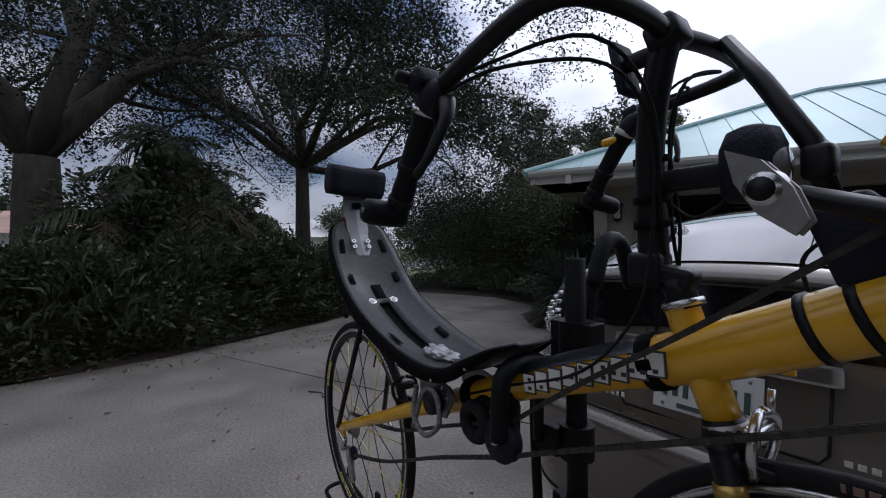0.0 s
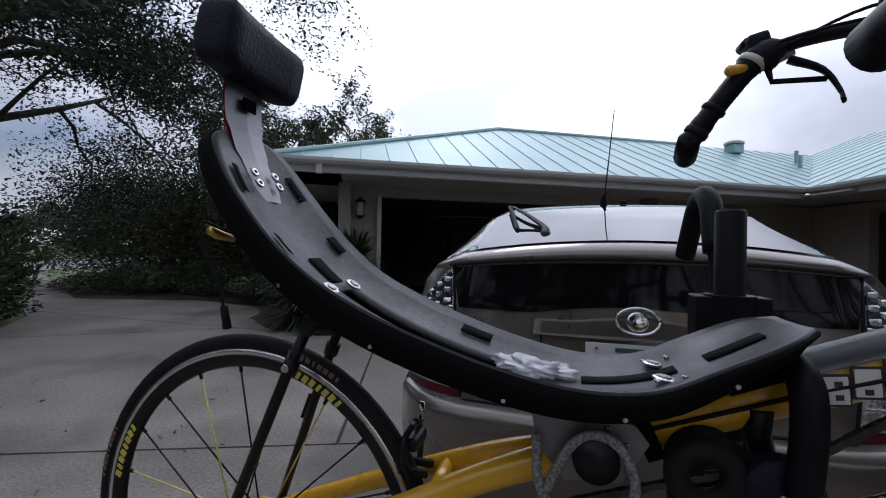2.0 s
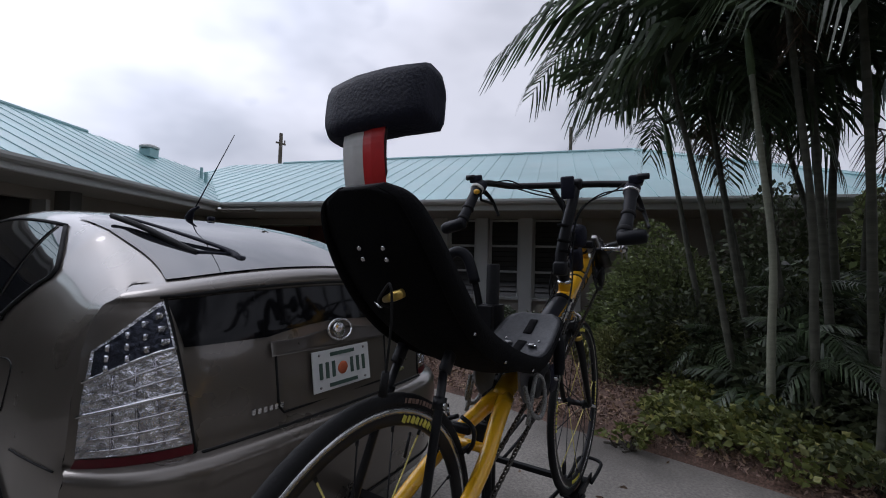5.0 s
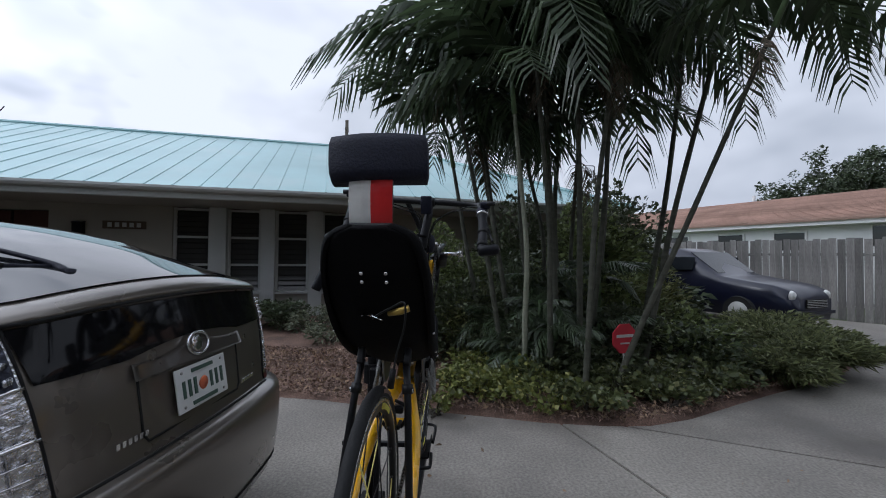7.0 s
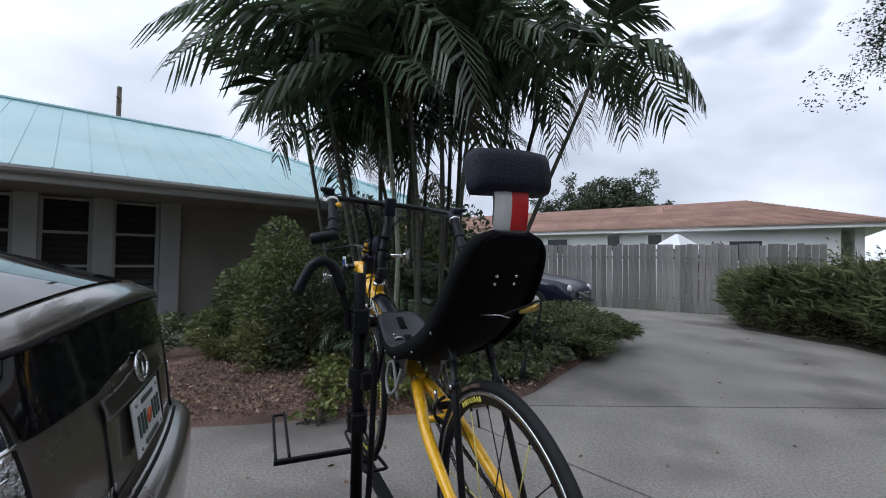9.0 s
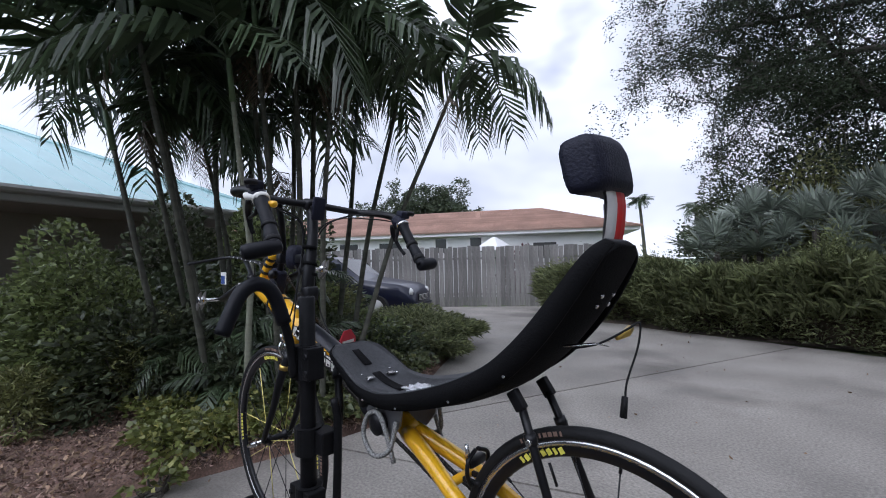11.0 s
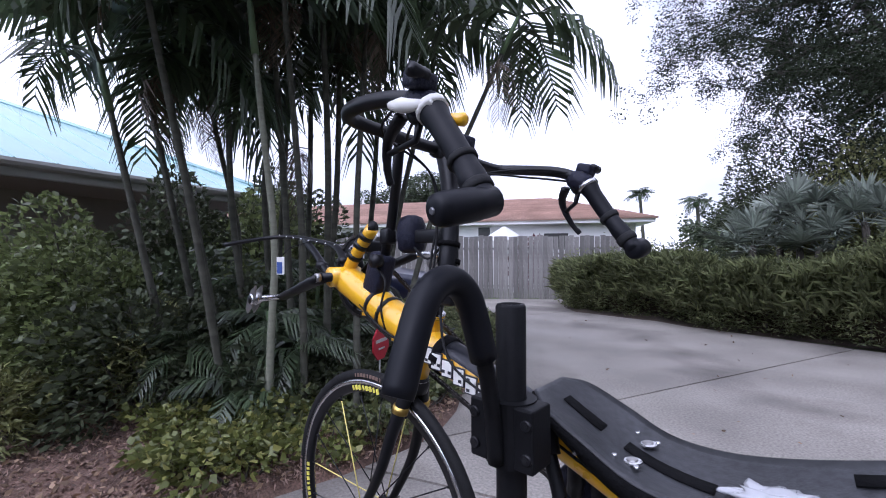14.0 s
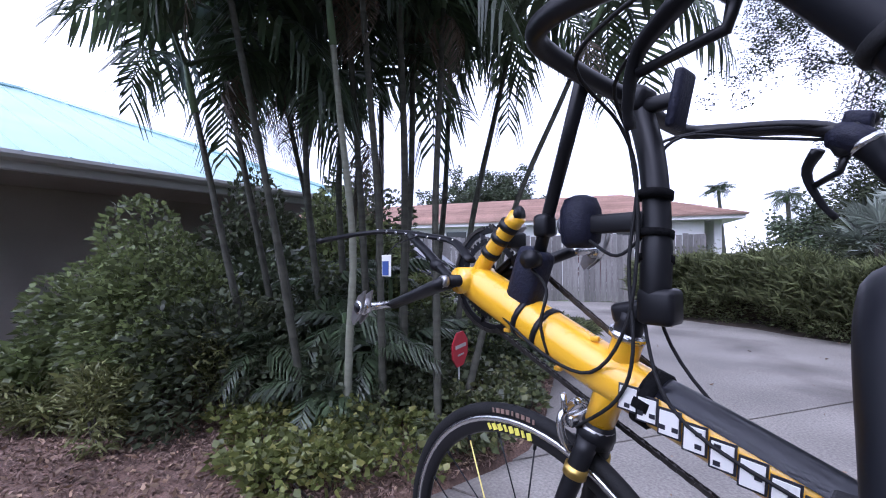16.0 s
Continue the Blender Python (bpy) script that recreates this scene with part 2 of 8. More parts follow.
def solid(name, bm, material, label, category, group="", kind="", smooth=False):
    return tagged(new(name, mesh_of(bm, material, smooth)), label, category, group, kind)


def from_arrays(verts, faces, material, smooth=False):
    me = bpy.data.meshes.new("mesh")
    me.from_pydata([tuple(v) for v in verts], [], [tuple(f) for f in faces])
    me.materials.append(material)
    if smooth:
        me.shade_smooth()
    return me


def box(bm, c, s, rot=None, bevel=0.0):
    r = bmesh.ops.create_cube(bm, size=1)
    m = Matrix.Translation(c) @ (rot.to_4x4() if rot is not None else Matrix()) @ Matrix.Diagonal((*s, 1))
    bmesh.ops.transform(bm, matrix=m, verts=r["verts"])
    if bevel:
        edges = list({e for v in r["verts"] for e in v.link_edges})
        bmesh.ops.bevel(bm, geom=edges, offset=bevel, segments=2, affect="EDGES", profile=0.5)
    return bm


def one_box(c, s, rot=None, bevel=0.0):
    return box(bmesh.new(), c, s, rot, bevel)


def tube(bm, pts, r, n=10, cap=True, flat=1.0, up=(0, 0, 1)):
    """Sweep a ring along points; r: one radius or one for each point; flat squeezes it along the ring's second axis."""
    pts = [Vector(p) for p in pts]
    rr = r if isinstance(r, (list, tuple)) else [r] * len(pts)
    rings, side = [], None
    for i, p in enumerate(pts):
        d = (pts[min(i + 1, len(pts) - 1)] - pts[max(i - 1, 0)]).normalized()
        if side is None:
            ref = Vector(up) if abs(d.dot(Vector(up))) < 0.95 else Vector((1, 0, 0))
            side = d.cross(ref).normalized()
        else:
            side = (side - d * side.dot(d)).normalized()
        other = d.cross(side)
        rings.append([bm.verts.new(p + (side * math.cos(a) + other * math.sin(a) * flat) * rr[i]) for a in (2 * math.pi * k / n for k in range(n))])
    for a, b in zip(rings, rings[1:]):
        for k in range(n):
            bm.faces.new((a[k], a[(k + 1) % n], b[(k + 1) % n], b[k]))
    if cap:
        bm.faces.new(rings[0][::-1])
        bm.faces.new(rings[-1])
    return bm


def one_tube(pts, r, n=10, **k):
    return tube(bmesh.new(), pts, r, n, **k)


def smooth_path(pts, steps=6):
    """Catmull-Rom through the points."""
    p = [Vector(q) for q in pts]
    p = [2 * p[0] - p[1]] + p + [2 * p[-1] - p[-2]]
    out = []
    for a, b, c, d in zip(p, p[1:], p[2:], p[3:]):
        for k in range(steps):
            t = k / steps
            out.append(0.5 * (2 * b + (c - a) * t + (2 * a - 5 * b + 4 * c - d) * t * t + (3 * b - a - 3 * c + d) * t ** 3))
    return out + [p[-2]]


def lathe(bm, prof, axis="y", n=32, at=(0, 0, 0), close=False):
    """Turn a profile of (radius, along) about an axis."""
    at = Vector(at)
    rings = []
    for k in range(n):
        a = 2 * math.pi * k / n
        ring = []
        for r, h in prof:
            c, s = r * math.cos(a), r * math.sin(a)
            v = {"y": (c, h, s), "z": (c, s, h), "x": (h, c, s)}[axis]
            ring.append(bm.verts.new(at + Vector(v)))
        rings.append(ring)
    m = len(prof)
    for k in range(n):
        a, b = rings[k], rings[(k + 1) % n]
        for i in range(m if close else m - 1):
            j = (i + 1) % m
            bm.faces.new((a[i], b[i], b[j], a[j]))
    if not close:
        for end in (0, m - 1):
            if prof[end][0] > 1e-4:
                bm.faces.new([rings[k][end] for k in range(n)])
    return bm


def prism(bm, poly, lo, hi, axis="z"):
    """A polygon pulled from lo to hi along an axis; poly in the two other axes, in order."""
    def at(p, h):
        return {"z": (p[0], p[1], h), "y": (p[0], h, p[1]), "x": (h, p[0], p[1])}[axis]
    a = [bm.verts.new(at(p, lo)) for p in poly]
    b = [bm.verts.new(at(p, hi)) for p in poly]
    bm.faces.new(a)
    bm.faces.new(b)
    for i in range(len(poly)):
        j = (i + 1) % len(poly)
        bm.faces.new((a[i], a[j], b[j], b[i]))
    return bm


def slab(bm, poly3, thick):
    """A plane polygon in space with thickness below it."""
    p = [Vector(q) for q in poly3]
    n = (p[1] - p[0]).cross(p[2] - p[0]).normalized()
    n = n if n.z > 0 else -n
    a = [bm.verts.new(q) for q in p]
    b = [bm.verts.new(q - n * thick) for q in p]
    bm.faces.new(a)
    bm.faces.new(b)
    for i in range(len(p)):
        j = (i + 1) % len(p)
        bm.faces.new((a[i], a[j], b[j], b[i]))
    return bm


def leaves(points, size, shape=(1.0, 0.42), droop=0.5, rng=None, up=0.35, spread=None, flat=False):
    """Arrays for many folded leaves, one at each point: 6 corners, 2 quads each. spread: a favoured way for each leaf."""
    rng = rng or np.random.default_rng(3)
    points = np.asarray(points, float)
    n = len(points)
    d = rng.normal(size=(n, 3)) if spread is None else np.asarray(spread) + 0.45 * rng.normal(size=(n, 3))
    d[:, 2] = d[:, 2] * 0.6 + up
    d /= np.linalg.norm(d, axis=1)[:, None] + 1e-9
    s = np.cross(d, rng.normal(size=(n, 3)))
    s /= np.linalg.norm(s, axis=1)[:, None] + 1e-9
    u = np.cross(s, d)
    L = size * rng.uniform(0.6, 1.35, n)[:, None]
    W = L * shape[1] * 0.5
    mid = points + d * L * 0.5 - u * L * 0.06
    tip = points + d * L - np.array([0, 0, 1]) * L * droop * 0.5
    if flat:  # plain pointed leaves for crowns far off
        v = np.stack([points, points + d * L * 0.45 + s * W, tip, points + d * L * 0.45 - s * W], 1)
        return v.reshape(-1, 3), np.arange(4 * n).reshape(-1, 4)
    v = np.stack([points, points + d * L * 0.35 + s * W, mid - u * L * 0.05, points + d * L * 0.35 - s * W, tip, mid], 1)
    v[:, 5] = (v[:, 1] + v[:, 3]) / 2 - u * L * 0.08
    f = np.array([[0, 1, 4, 5], [0, 5, 4, 3]])
    faces = (f[None] + 6 * np.arange(n)[:, None, None]).reshape(-1, 4)
    return v.reshape(-1, 3), faces


def leaf_mesh(points, size, material, **k):
    v, f = leaves(points, size, **k)
    me = bpy.data.meshes.new("leaves")
    me.vertices.add(len(v))
    me.vertices.foreach_set("co", v.ravel())
    me.loops.add(f.size)
    me.loops.foreach_set("vertex_index", f.ravel())
    me.polygons.add(len(f))
    me.polygons.foreach_set("loop_start", np.arange(0, f.size, 4))
    me.update(calc_edges=True)
    me.materials.append(material)
    return me


# ---- ground and driveway ----
ground_bm = bmesh.new()
bmesh.ops.create_grid(ground_bm, x_segments=80, y_segments=80, size=900)
for v in ground_bm.verts:
    v.co.z = -0.05
solid("ground", ground_bm, LAWN, "flat green lawn ground round the driveway", "ground", kind="structure")

BED_EDGE = [(3.9, 7.0), (3.0, 4.6), (2.6, 2.6), (2.36, 1.2), (2.27, 0.43), (2.13, -0.12), (2.06, -0.6), (1.95, -1.15), (1.87, -1.5), (1.83, -2.0), (1.86, -2.35), (2.03, -2.75), (2.45, -3.41),
            (2.75, -3.9), (3.04, -4.42), (3.45, -5.1), (3.95, -5.72), (4.6, -6.05), (5.6, -5.85), (9.0, -3.7), (13.0, -0.9)]
DRIVE = BED_EDGE + [(14.6, -4.6), (4.9, -11.6), (4.6, -10.4), (4.3, -9.6), (3.9, -9.15), (2.4, -9.0), (1.65, -8.6), (-0.1, -8.2), (-1.6, -7.8), (-3.6, -7.6), (-5.0, -6.4), (-5.2, -3.7), (-5.1, -2.6),
                    (-5.5, -1.0), (-6.1, 0.1), (-6.6, 1.2), (-7.5, 2.6), (-8.4, 3.45), (-12.0, 5.3), (-21.0, 9.5), (-21.6, 11.3), (-11.9, 6.3), (-10.2, 5.3), (-7.6, 6.1),
                    (-5.9, 5.7), (-4.8, 4.5), (-4.4, 4.0), (-3.4, 3.75), (-2.6, 4.1), (-2.6, 5.3), (1.3, 7.5), (3.4, 8.6)]
JOINTS = [((1.87, -1.65), (-5.2, -4.05)), ((1.78, -2.30), (-0.62, -8.2)), ((-5.4, -0.58), (-1.6, 0.98)), ((-2.62, 4.1), (-1.62, 1.35)),
          ((-4.2, 3.85), (-1.0, 3.85)), ((5.05, -6.45), (4.05, -9.2)), ((-7.1, 2.05), (-4.6, 3.9)), ((-8.4, 3.4), (-7.5, 6.1)), ((-12.0, 5.3), (-11.4, 6.4))]


def cut(poly, p, d, side, gap):
    """The part of a polygon on one side of a line, gap away from it."""
    n = Vector((-d[1], d[0])).normalized() * side
    out = []
    for a, b in zip(poly, poly[1:] + poly[:1]):
        da, db = (Vector(a) - Vector(p)).dot(n) - gap, (Vector(b) - Vector(p)).dot(n) - gap
        if da >= 0:
            out.append(a)
        if da * db < 0:
            t = da / (da - db)
            out.append((a[0] + (b[0] - a[0]) * t, a[1] + (b[1] - a[1]) * t))
    return out


def area(poly):
    return abs(sum(a[0] * b[1] - b[0] * a[1] for a, b in zip(poly, poly[1:] + poly[:1]))) / 2


def crosses(poly, a, b):
    """Whether the middle of the joint lies within the slab's bounds."""
    inside = False
    x, y = (a[0] + b[0]) / 2, (a[1] + b[1]) / 2
    for p, q in zip(poly, poly[1:] + poly[:1]):
        if (p[1] > y) != (q[1] > y) and x < (q[0] - p[0]) * (y - p[1]) / (q[1] - p[1]) + p[0]:
            inside = not inside
    return inside


slabs = [DRIVE]
for a, b in JOINTS:
    d, fresh = (b[0] - a[0], b[1] - a[1]), []
    for poly in slabs:
        if crosses(poly, a, b):
            fresh += [q for q in (cut(poly, a, d, 1, 0.011), cut(poly, a, d, -1, 0.011)) if len(q) > 2 and area(q) > 0.05]
        else:
            fresh.append(poly)
    slabs = fresh
driveway = tagged(new("driveway"), "grey concrete driveway with stained slabs and dark joints", "driveway", kind="structure")
under = bmesh.new()
prism(under, DRIVE, -0.045, -0.014)
bmesh.ops.triangulate(under, faces=[f for f in under.faces if len(f.verts) > 4])
part("joint_bed", under, SOIL, driveway)
for poly in slabs:
    bm = bmesh.new()
    prism(bm, poly, -0.012, 0.0)
    bmesh.ops.triangulate(bm, faces=[f for f in bm.faces if len(f.verts) > 4])
    part("slab", bm, CONCRETE, driveway)
road_bm = bmesh.new()
rd = Vector((-0.47, 0.88))
prism(road_bm, [(-21 - 40 * -0.47, 10 - 40 * 0.88), (-21 + 40 * -0.47, 10 + 40 * 0.88), (-27 + 40 * -0.47, 7 + 40 * 0.88), (-27 - 40 * -0.47, 7 - 40 * 0.88)], -0.04, -0.02)
solid("road", road_bm, ASPHALT, "pale asphalt street beyond the driveway", "road", kind="structure")


def bed(name, poly, label, z, material, seed):
    """A planting bed: an uneven sheet over the polygon."""
    bm = bmesh.new()
    vs = [bm.verts.new((x, y, 0)) for x, y in poly]
    bm.faces.new(vs)
    bmesh.ops.triangulate(bm, faces=bm.faces[:])
    for _ in range(4):
        bmesh.ops.subdivide_edges(bm, edges=[e for e in bm.edges if e.calc_length() > 0.45], cuts=1)
        bmesh.ops.triangulate(bm, faces=[f for f in bm.faces if len(f.verts) > 3])
    rim = {v for e in bm.edges if len(e.link_faces) == 1 for v in e.verts}
    for v in bm.verts:
        v.co.z = -0.012 if v in rim else z + 0.05 * noise.noise(v.co * 1.3 + Vector((seed, 0, 0)))
    return solid(name, bm, material, label, "planting bed", kind="structure", smooth=True)


EAST_BED = BED_EDGE + [(14, 2), (12, 9), (6, 10)]
bed("mulch_bed", EAST_BED, "red-brown mulch bed under palms and shrubs", 0.05, MULCH, 1)
bed("soil_bed_south", [(-5.0, -6.6), (-3.6, -8.1), (-0.5, -8.3), (2.4, -8.8), (3.9, -9.0), (4.5, -9.6), (3.6, -12), (-8, -14), (-9, -7)], "bare soil strip under the hedge", 0.04, SOIL, 2)
bed("soil_bed_west", [(-8.5, 3.2), (-7.8, 2.6), (-6.7, 0.83), (-5.7, -0.8), (-5.4, -1.4), (-5.3, -3.7), (-5.0, -6.6), (-9, -7), (-13, -2), (-12.5, 4.6)], "bare soil strip under the dark hedge", 0.04, SOIL, 3)
bed("soil_bed_garage", [(-5.9, 6.3), (-5.2, 4.5), (-4.1, 3.75), (-3.0, 3.95), (-2.75, 4.3), (-3.6, 5.0), (-3.6, 14), (-12, 14), (-11.9, 6.0), (-10.0, 5.3), (-7.4, 6.2)], "soil bed beside the garage", 0.04, SOIL, 4)

# ---- house ----
G0, GD, GN = Vector((-4.03, 3.75, 0)), Vector((0.882, 0.471, 0)), Vector((-0.471, 0.882, 0))
E0, WD, WN = Vector((4.05, 8.05, 0)), Vector((0.302, -0.953, 0)), Vector((0.953, 0.302, 0))
EAVE, WALL_TOP = 2.47, 2.24
UPZ = Vector((0, 0, 1))


def frame_of(origin, along, inward):
    """A matrix with x along a wall, y into the house, z up."""
    m = Matrix.Identity(4)
    for k, v in enumerate((along, inward, UPZ)):
        for r in range(3):
            m[r][k] = v[r]
    m.translation = origin
    return m


GM = frame_of(G0, GD, GN)   # garage front: x from the eave's outer corner, y inwards from the eave
WM = frame_of(E0, WD, WN)   # wing front: x from the valley corner, y inwards from the eave
house = thing("house", "single-storey tan stucco house with an aqua metal roof", "house")


def hpart(name, bm, material, m, label="", parent=None, smooth=False):
    ob = part(name, bm, material, parent or house, label, smooth)
    ob.matrix_basis = m
    return ob


GW = 1.10  # garage wall sits this far behind the eave
WW = 1.40  # wing wall sits this far behind the eave
# garage: post, wall beside the opening, header, inner walls, floor
bm = bmesh.new()
box(bm, (1.13, GW + 0.1, 1.12), (0.66, 0.2, 2.24))
hpart("wall", bm, STUCCO, GM)
bm = bmesh.new()
box(bm, (9.4, GW + 0.1, 1.12), (6.2, 0.2, 2.24))
hpart("wall", bm, STUCCO, GM)
bm = bmesh.new()
box(bm, (3.9, GW + 0.1, 2.155), (4.88, 0.2, 0.17))
hpart("garage_header", bm, STUCCO, GM)
bm = bmesh.new()
box(bm, (0.9, 4.0, 1.12), (0.2, 6.35, 2.24))
hpart("wall", bm, STUCCO, GM)
bm = bmesh.new()
box(bm, (6.6, 4.0, 1.12), (0.2, 6.35, 2.24))
hpart("inner_wall", bm, GARAGE_PAINT, GM)
bm = bmesh.new()
box(bm, (3.7, 7.1, 1.12), (6.0, 0.2, 2.24))
hpart("inner_wall", bm, GARAGE_PAINT, GM)
bm = bmesh.new()
box(bm, (3.7, 4.0, 0.012), (5.6, 6.1, 0.02))
hpart("garage_floor", bm, CONCRETE, GM)
for sx in (1.43, 6.33):
    hpart("door_jamb", one_box((sx + (0.035 if sx < 3 else -0.035), GW + 0.0, 1.035), (0.07, 0.24, 2.07), bevel=0.005), TRIM, GM)
# raised door, coloured near-black for the shade under the ceiling
hpart("garage_door_track", one_box((3.9, GW + 1.6, 2.09), (4.7, 2.4, 0.05), bevel=0.01), SHADE_AND_BLACK, GM, "raised garage door under the ceiling")
# shelf with boxes in the garage; its boards are near-black for the shade
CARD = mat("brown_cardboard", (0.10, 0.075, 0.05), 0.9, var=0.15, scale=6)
shelf = thing("storage_shelf", "shelf unit with boxes inside the garage, its boards coloured as in shade", "shelf")
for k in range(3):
    part("shelf_board", one_box((1.6, 0, 0.5 + 0.55 * k), (1.6, 0.4, 0.03)), SHADE_AND_BLACK, shelf)
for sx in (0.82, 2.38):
    part("upright", one_box((sx, 0, 0.88), (0.04, 0.4, 1.74)), SHADE_AND_BLACK, shelf)
for k, (bx, bz, w) in enumerate(((1.1, 0.515, 0.4), (1.9, 0.515, 0.5), (1.3, 1.065, 0.5), (2.0, 1.065, 0.3))):
    part("storage_box", one_box((bx, 0, bz + 0.15), (w, 0.34, 0.3), bevel=0.01), CARD, shelf)
shelf.matrix_basis = GM @ pose(1.6, 6.7, 0.02)

# wing wall with the door recess, four tall louvred windows between piers
spans = [(-3.2, -0.22), (1.86, 3.87), (7.67, 12.8)]
for a, b in spans:
    hpart("wall", one_box(((a + b) / 2, WW + 0.1, 1.12), (b - a, 0.2, 2.24)), STUCCO, WM)
hpart("door_header", one_box((0.82, WW + 0.1, 2.17), (2.08, 0.2, 0.14)), STUCCO, WM)
for a, b in ((4.54, 4.85), (5.48, 5.76), (6.42, 6.69), (7.36, 7.67)):
    hpart("pier", one_box(((a + b) / 2, WW + 0.05, 1.12), (b - a, 0.34, 2.24), bevel=0.01), TRIM, WM, "off-white pier between tall windows")
hpart("wall", one_box((12.7, WW + 3.9, 1.12), (0.2, 7.4, 2.24)), STUCCO, WM)
hpart("floor_slab", one_box((5.4, WW + 2.4, 0.03), (14.4, 5.0, 0.1)), CONCRETE, WM)
# backing added behind windows and door, near-black for the room's shade
hpart("inner_wall", one_box((4.2, WW + 2.2, 1.12), (16.6, 0.1, 2.24)), SHADE_AND_BLACK, WM)
hpart("walkway", one_box((2.2, 0.7, 0.02), (6.0, 1.35, 0.06)), CONCRETE, WM, "narrow concrete walk under the eave")
door = hpart("door", one_box((0.62, WW + 0.34, 1.05), (0.98, 0.05, 2.06), bevel=0.006), DOOR_RED, WM, "dark red front door")
for k in range(3):
    for s in (-1, 1):
        q = part("door_panel", one_box((0.62 + s * 0.22, WW + 0.31, 0.42 + 0.62 * k), (0.32, 0.02, 0.5), bevel=0.008), DOOR_RED, door)
part("door_knob", lathe(bmesh.new(), [(0.0, -0.06), (0.025, -0.055), (0.03, -0.035), (0.012, -0.02), (0.012, 0.02)], "y", 14, (1.02, WW + 0.3, 1.0)), BLACK_METAL, door)
hpart("door_side_panel", one_box((1.5, WW + 0.36, 1.05), (0.7, 0.05, 2.1)), DOOR_RED, WM)
hpart("door_side_panel", one_box((-0.04, WW + 0.36, 1.05), (0.34, 0.05, 2.1)), DOOR_RED, WM)
for a, b in ((3.87, 4.54), (4.85, 5.48), (5.76, 6.42), (6.69, 7.36)):
    mid, w = (a + b) / 2, b - a
    win = hpart("window", one_box((mid, WW + 0.12, 0.27), (w, 0.16, 0.50)), STUCCO, WM, "tall jalousie window with dark glass slats")
    for sx in (a + 0.025, b - 0.025):
        part("frame", one_box((sx, WW + 0.1, 1.38), (0.05, 0.07, 1.7)), TRIM, win)
    for z in (0.55, 1.1, 1.65, 2.2):
        part("rail", one_box((mid, WW + 0.1, z), (w - 0.1, 0.06, 0.045)), TRIM, win)
    for k in range(15):
        part("glass_slat", one_box((mid, WW + 0.13, 0.62 + 0.107 * k), (w - 0.1, 0.012, 0.105), Matrix.Rotation(radians(-24), 3, "X")), SLAT_GLASS, win)
    part("sill", one_box((mid, WW + 0.02, 0.53), (w + 0.02, 0.14, 0.05), bevel=0.008), TRIM, win)

# soffits, fascias and gutters
def eave_run(m, x0, x1, depth):
    hpart("soffit", one_box(((x0 + x1) / 2, depth / 2 + 0.06, 2.255), (x1 - x0, depth, 0.03)), SOFFIT, m)
    hpart("fascia", one_box(((x0 + x1) / 2, 0.05, 2.355), (x1 - x0, 0.03, 0.2)), TRIM, m, "white painted fascia board")
    bm = bmesh.new()
    prism(bm, [(0.03, 2.34), (-0.07, 2.36), (-0.10, 2.40), (-0.10, 2.44), (-0.085, 2.44), (-0.085, 2.405), (-0.06, 2.375), (0.03, 2.36)], x0, x1, "x")
    hpart("gutter", bm, TRIM, m, "white metal gutter along the eave")


eave_run(GM, -0.05, 9.16, GW + 0.1)
# boards added to shut out sky and stray light, coloured near-black as shade
hpart("ceiling", one_box((6.3, 4.2, 2.30), (12.4, 7.2, 0.04)), SHADE_AND_BLACK, GM)
hpart("ceiling", one_box((4.0, WW + 3.5, 2.32), (17.2, 6.8, 0.04)), SHADE_AND_BLACK, WM)
hpart("soffit", one_box((-1.4, 1.6, 2.288), (4.6, 3.4, 0.03)), SOFFIT, WM)
eave_run(WM, 0.0, 13.2, WW + 0.1)
hpart("fascia", one_box((0.03, 3.2, 2.355), (0.03, 6.4, 0.2)), TRIM, GM)
hpart("soffit", one_box((0.45, 3.2, 2.255), (0.8, 6.4, 0.03)), SOFFIT, GM)
hpart("fascia", one_box((13.17, 4.6, 2.355), (0.03, 9.2, 0.2)), TRIM, WM)
hpart("soffit", one_box((12.9, 4.6, 2.255), (0.5, 9.2, 0.03)), SOFFIT, WM)
# downpipe bracket at the garage corner
hpart("downpipe", one_box((0.55, 0.0, 2.30), (0.09, 0.09, 0.16), bevel=0.01), TRIM, GM)

# roof planes, in the frames of the two fronts
APEX = GM.inverted() @ Vector((-1.74, 8.45, 3.96))
GSLOPE = (3.96 - EAVE) / APEX.y
WRIDGE, WSLOPE = 5.0, 0.416


def seamed(name, poly, slope_axis, m, seams):
    """A roof plane with standing seams: poly in the frame's (x, y, z); seams: list of two end points each."""
    bm = bmesh.new()
    slab(bm, poly, 0.05)
    ob = hpart(name, bm, ROOF, m, "aqua standing-seam metal roof plane, weathered")
    n = (Vector(poly[1]) - Vector(poly[0])).cross(Vector(poly[2]) - Vector(poly[0])).normalized()
    n = n if n.z > 0 else -n
    for a, b in seams:
        a, b = Vector(a), Vector(b)
        d = (b - a).normalized()
        side = d.cross(n).normalized()
        q = bmesh.new()
        vs = [q.verts.new(p + side * s * 0.012 + n * h) for p in (a, b) for s, h in ((-1, 0), (1, 0), (0.6, 0.013), (-0.6, 0.013))]
        for f in ((0, 1, 5, 4), (1, 2, 6, 5), (2, 3, 7, 6), (3, 0, 4, 7), (0, 3, 2, 1), (4, 5, 6, 7)):
            q.faces.new([vs[i] for i in f])
        part("seam", q, ROOF, ob)
    return ob


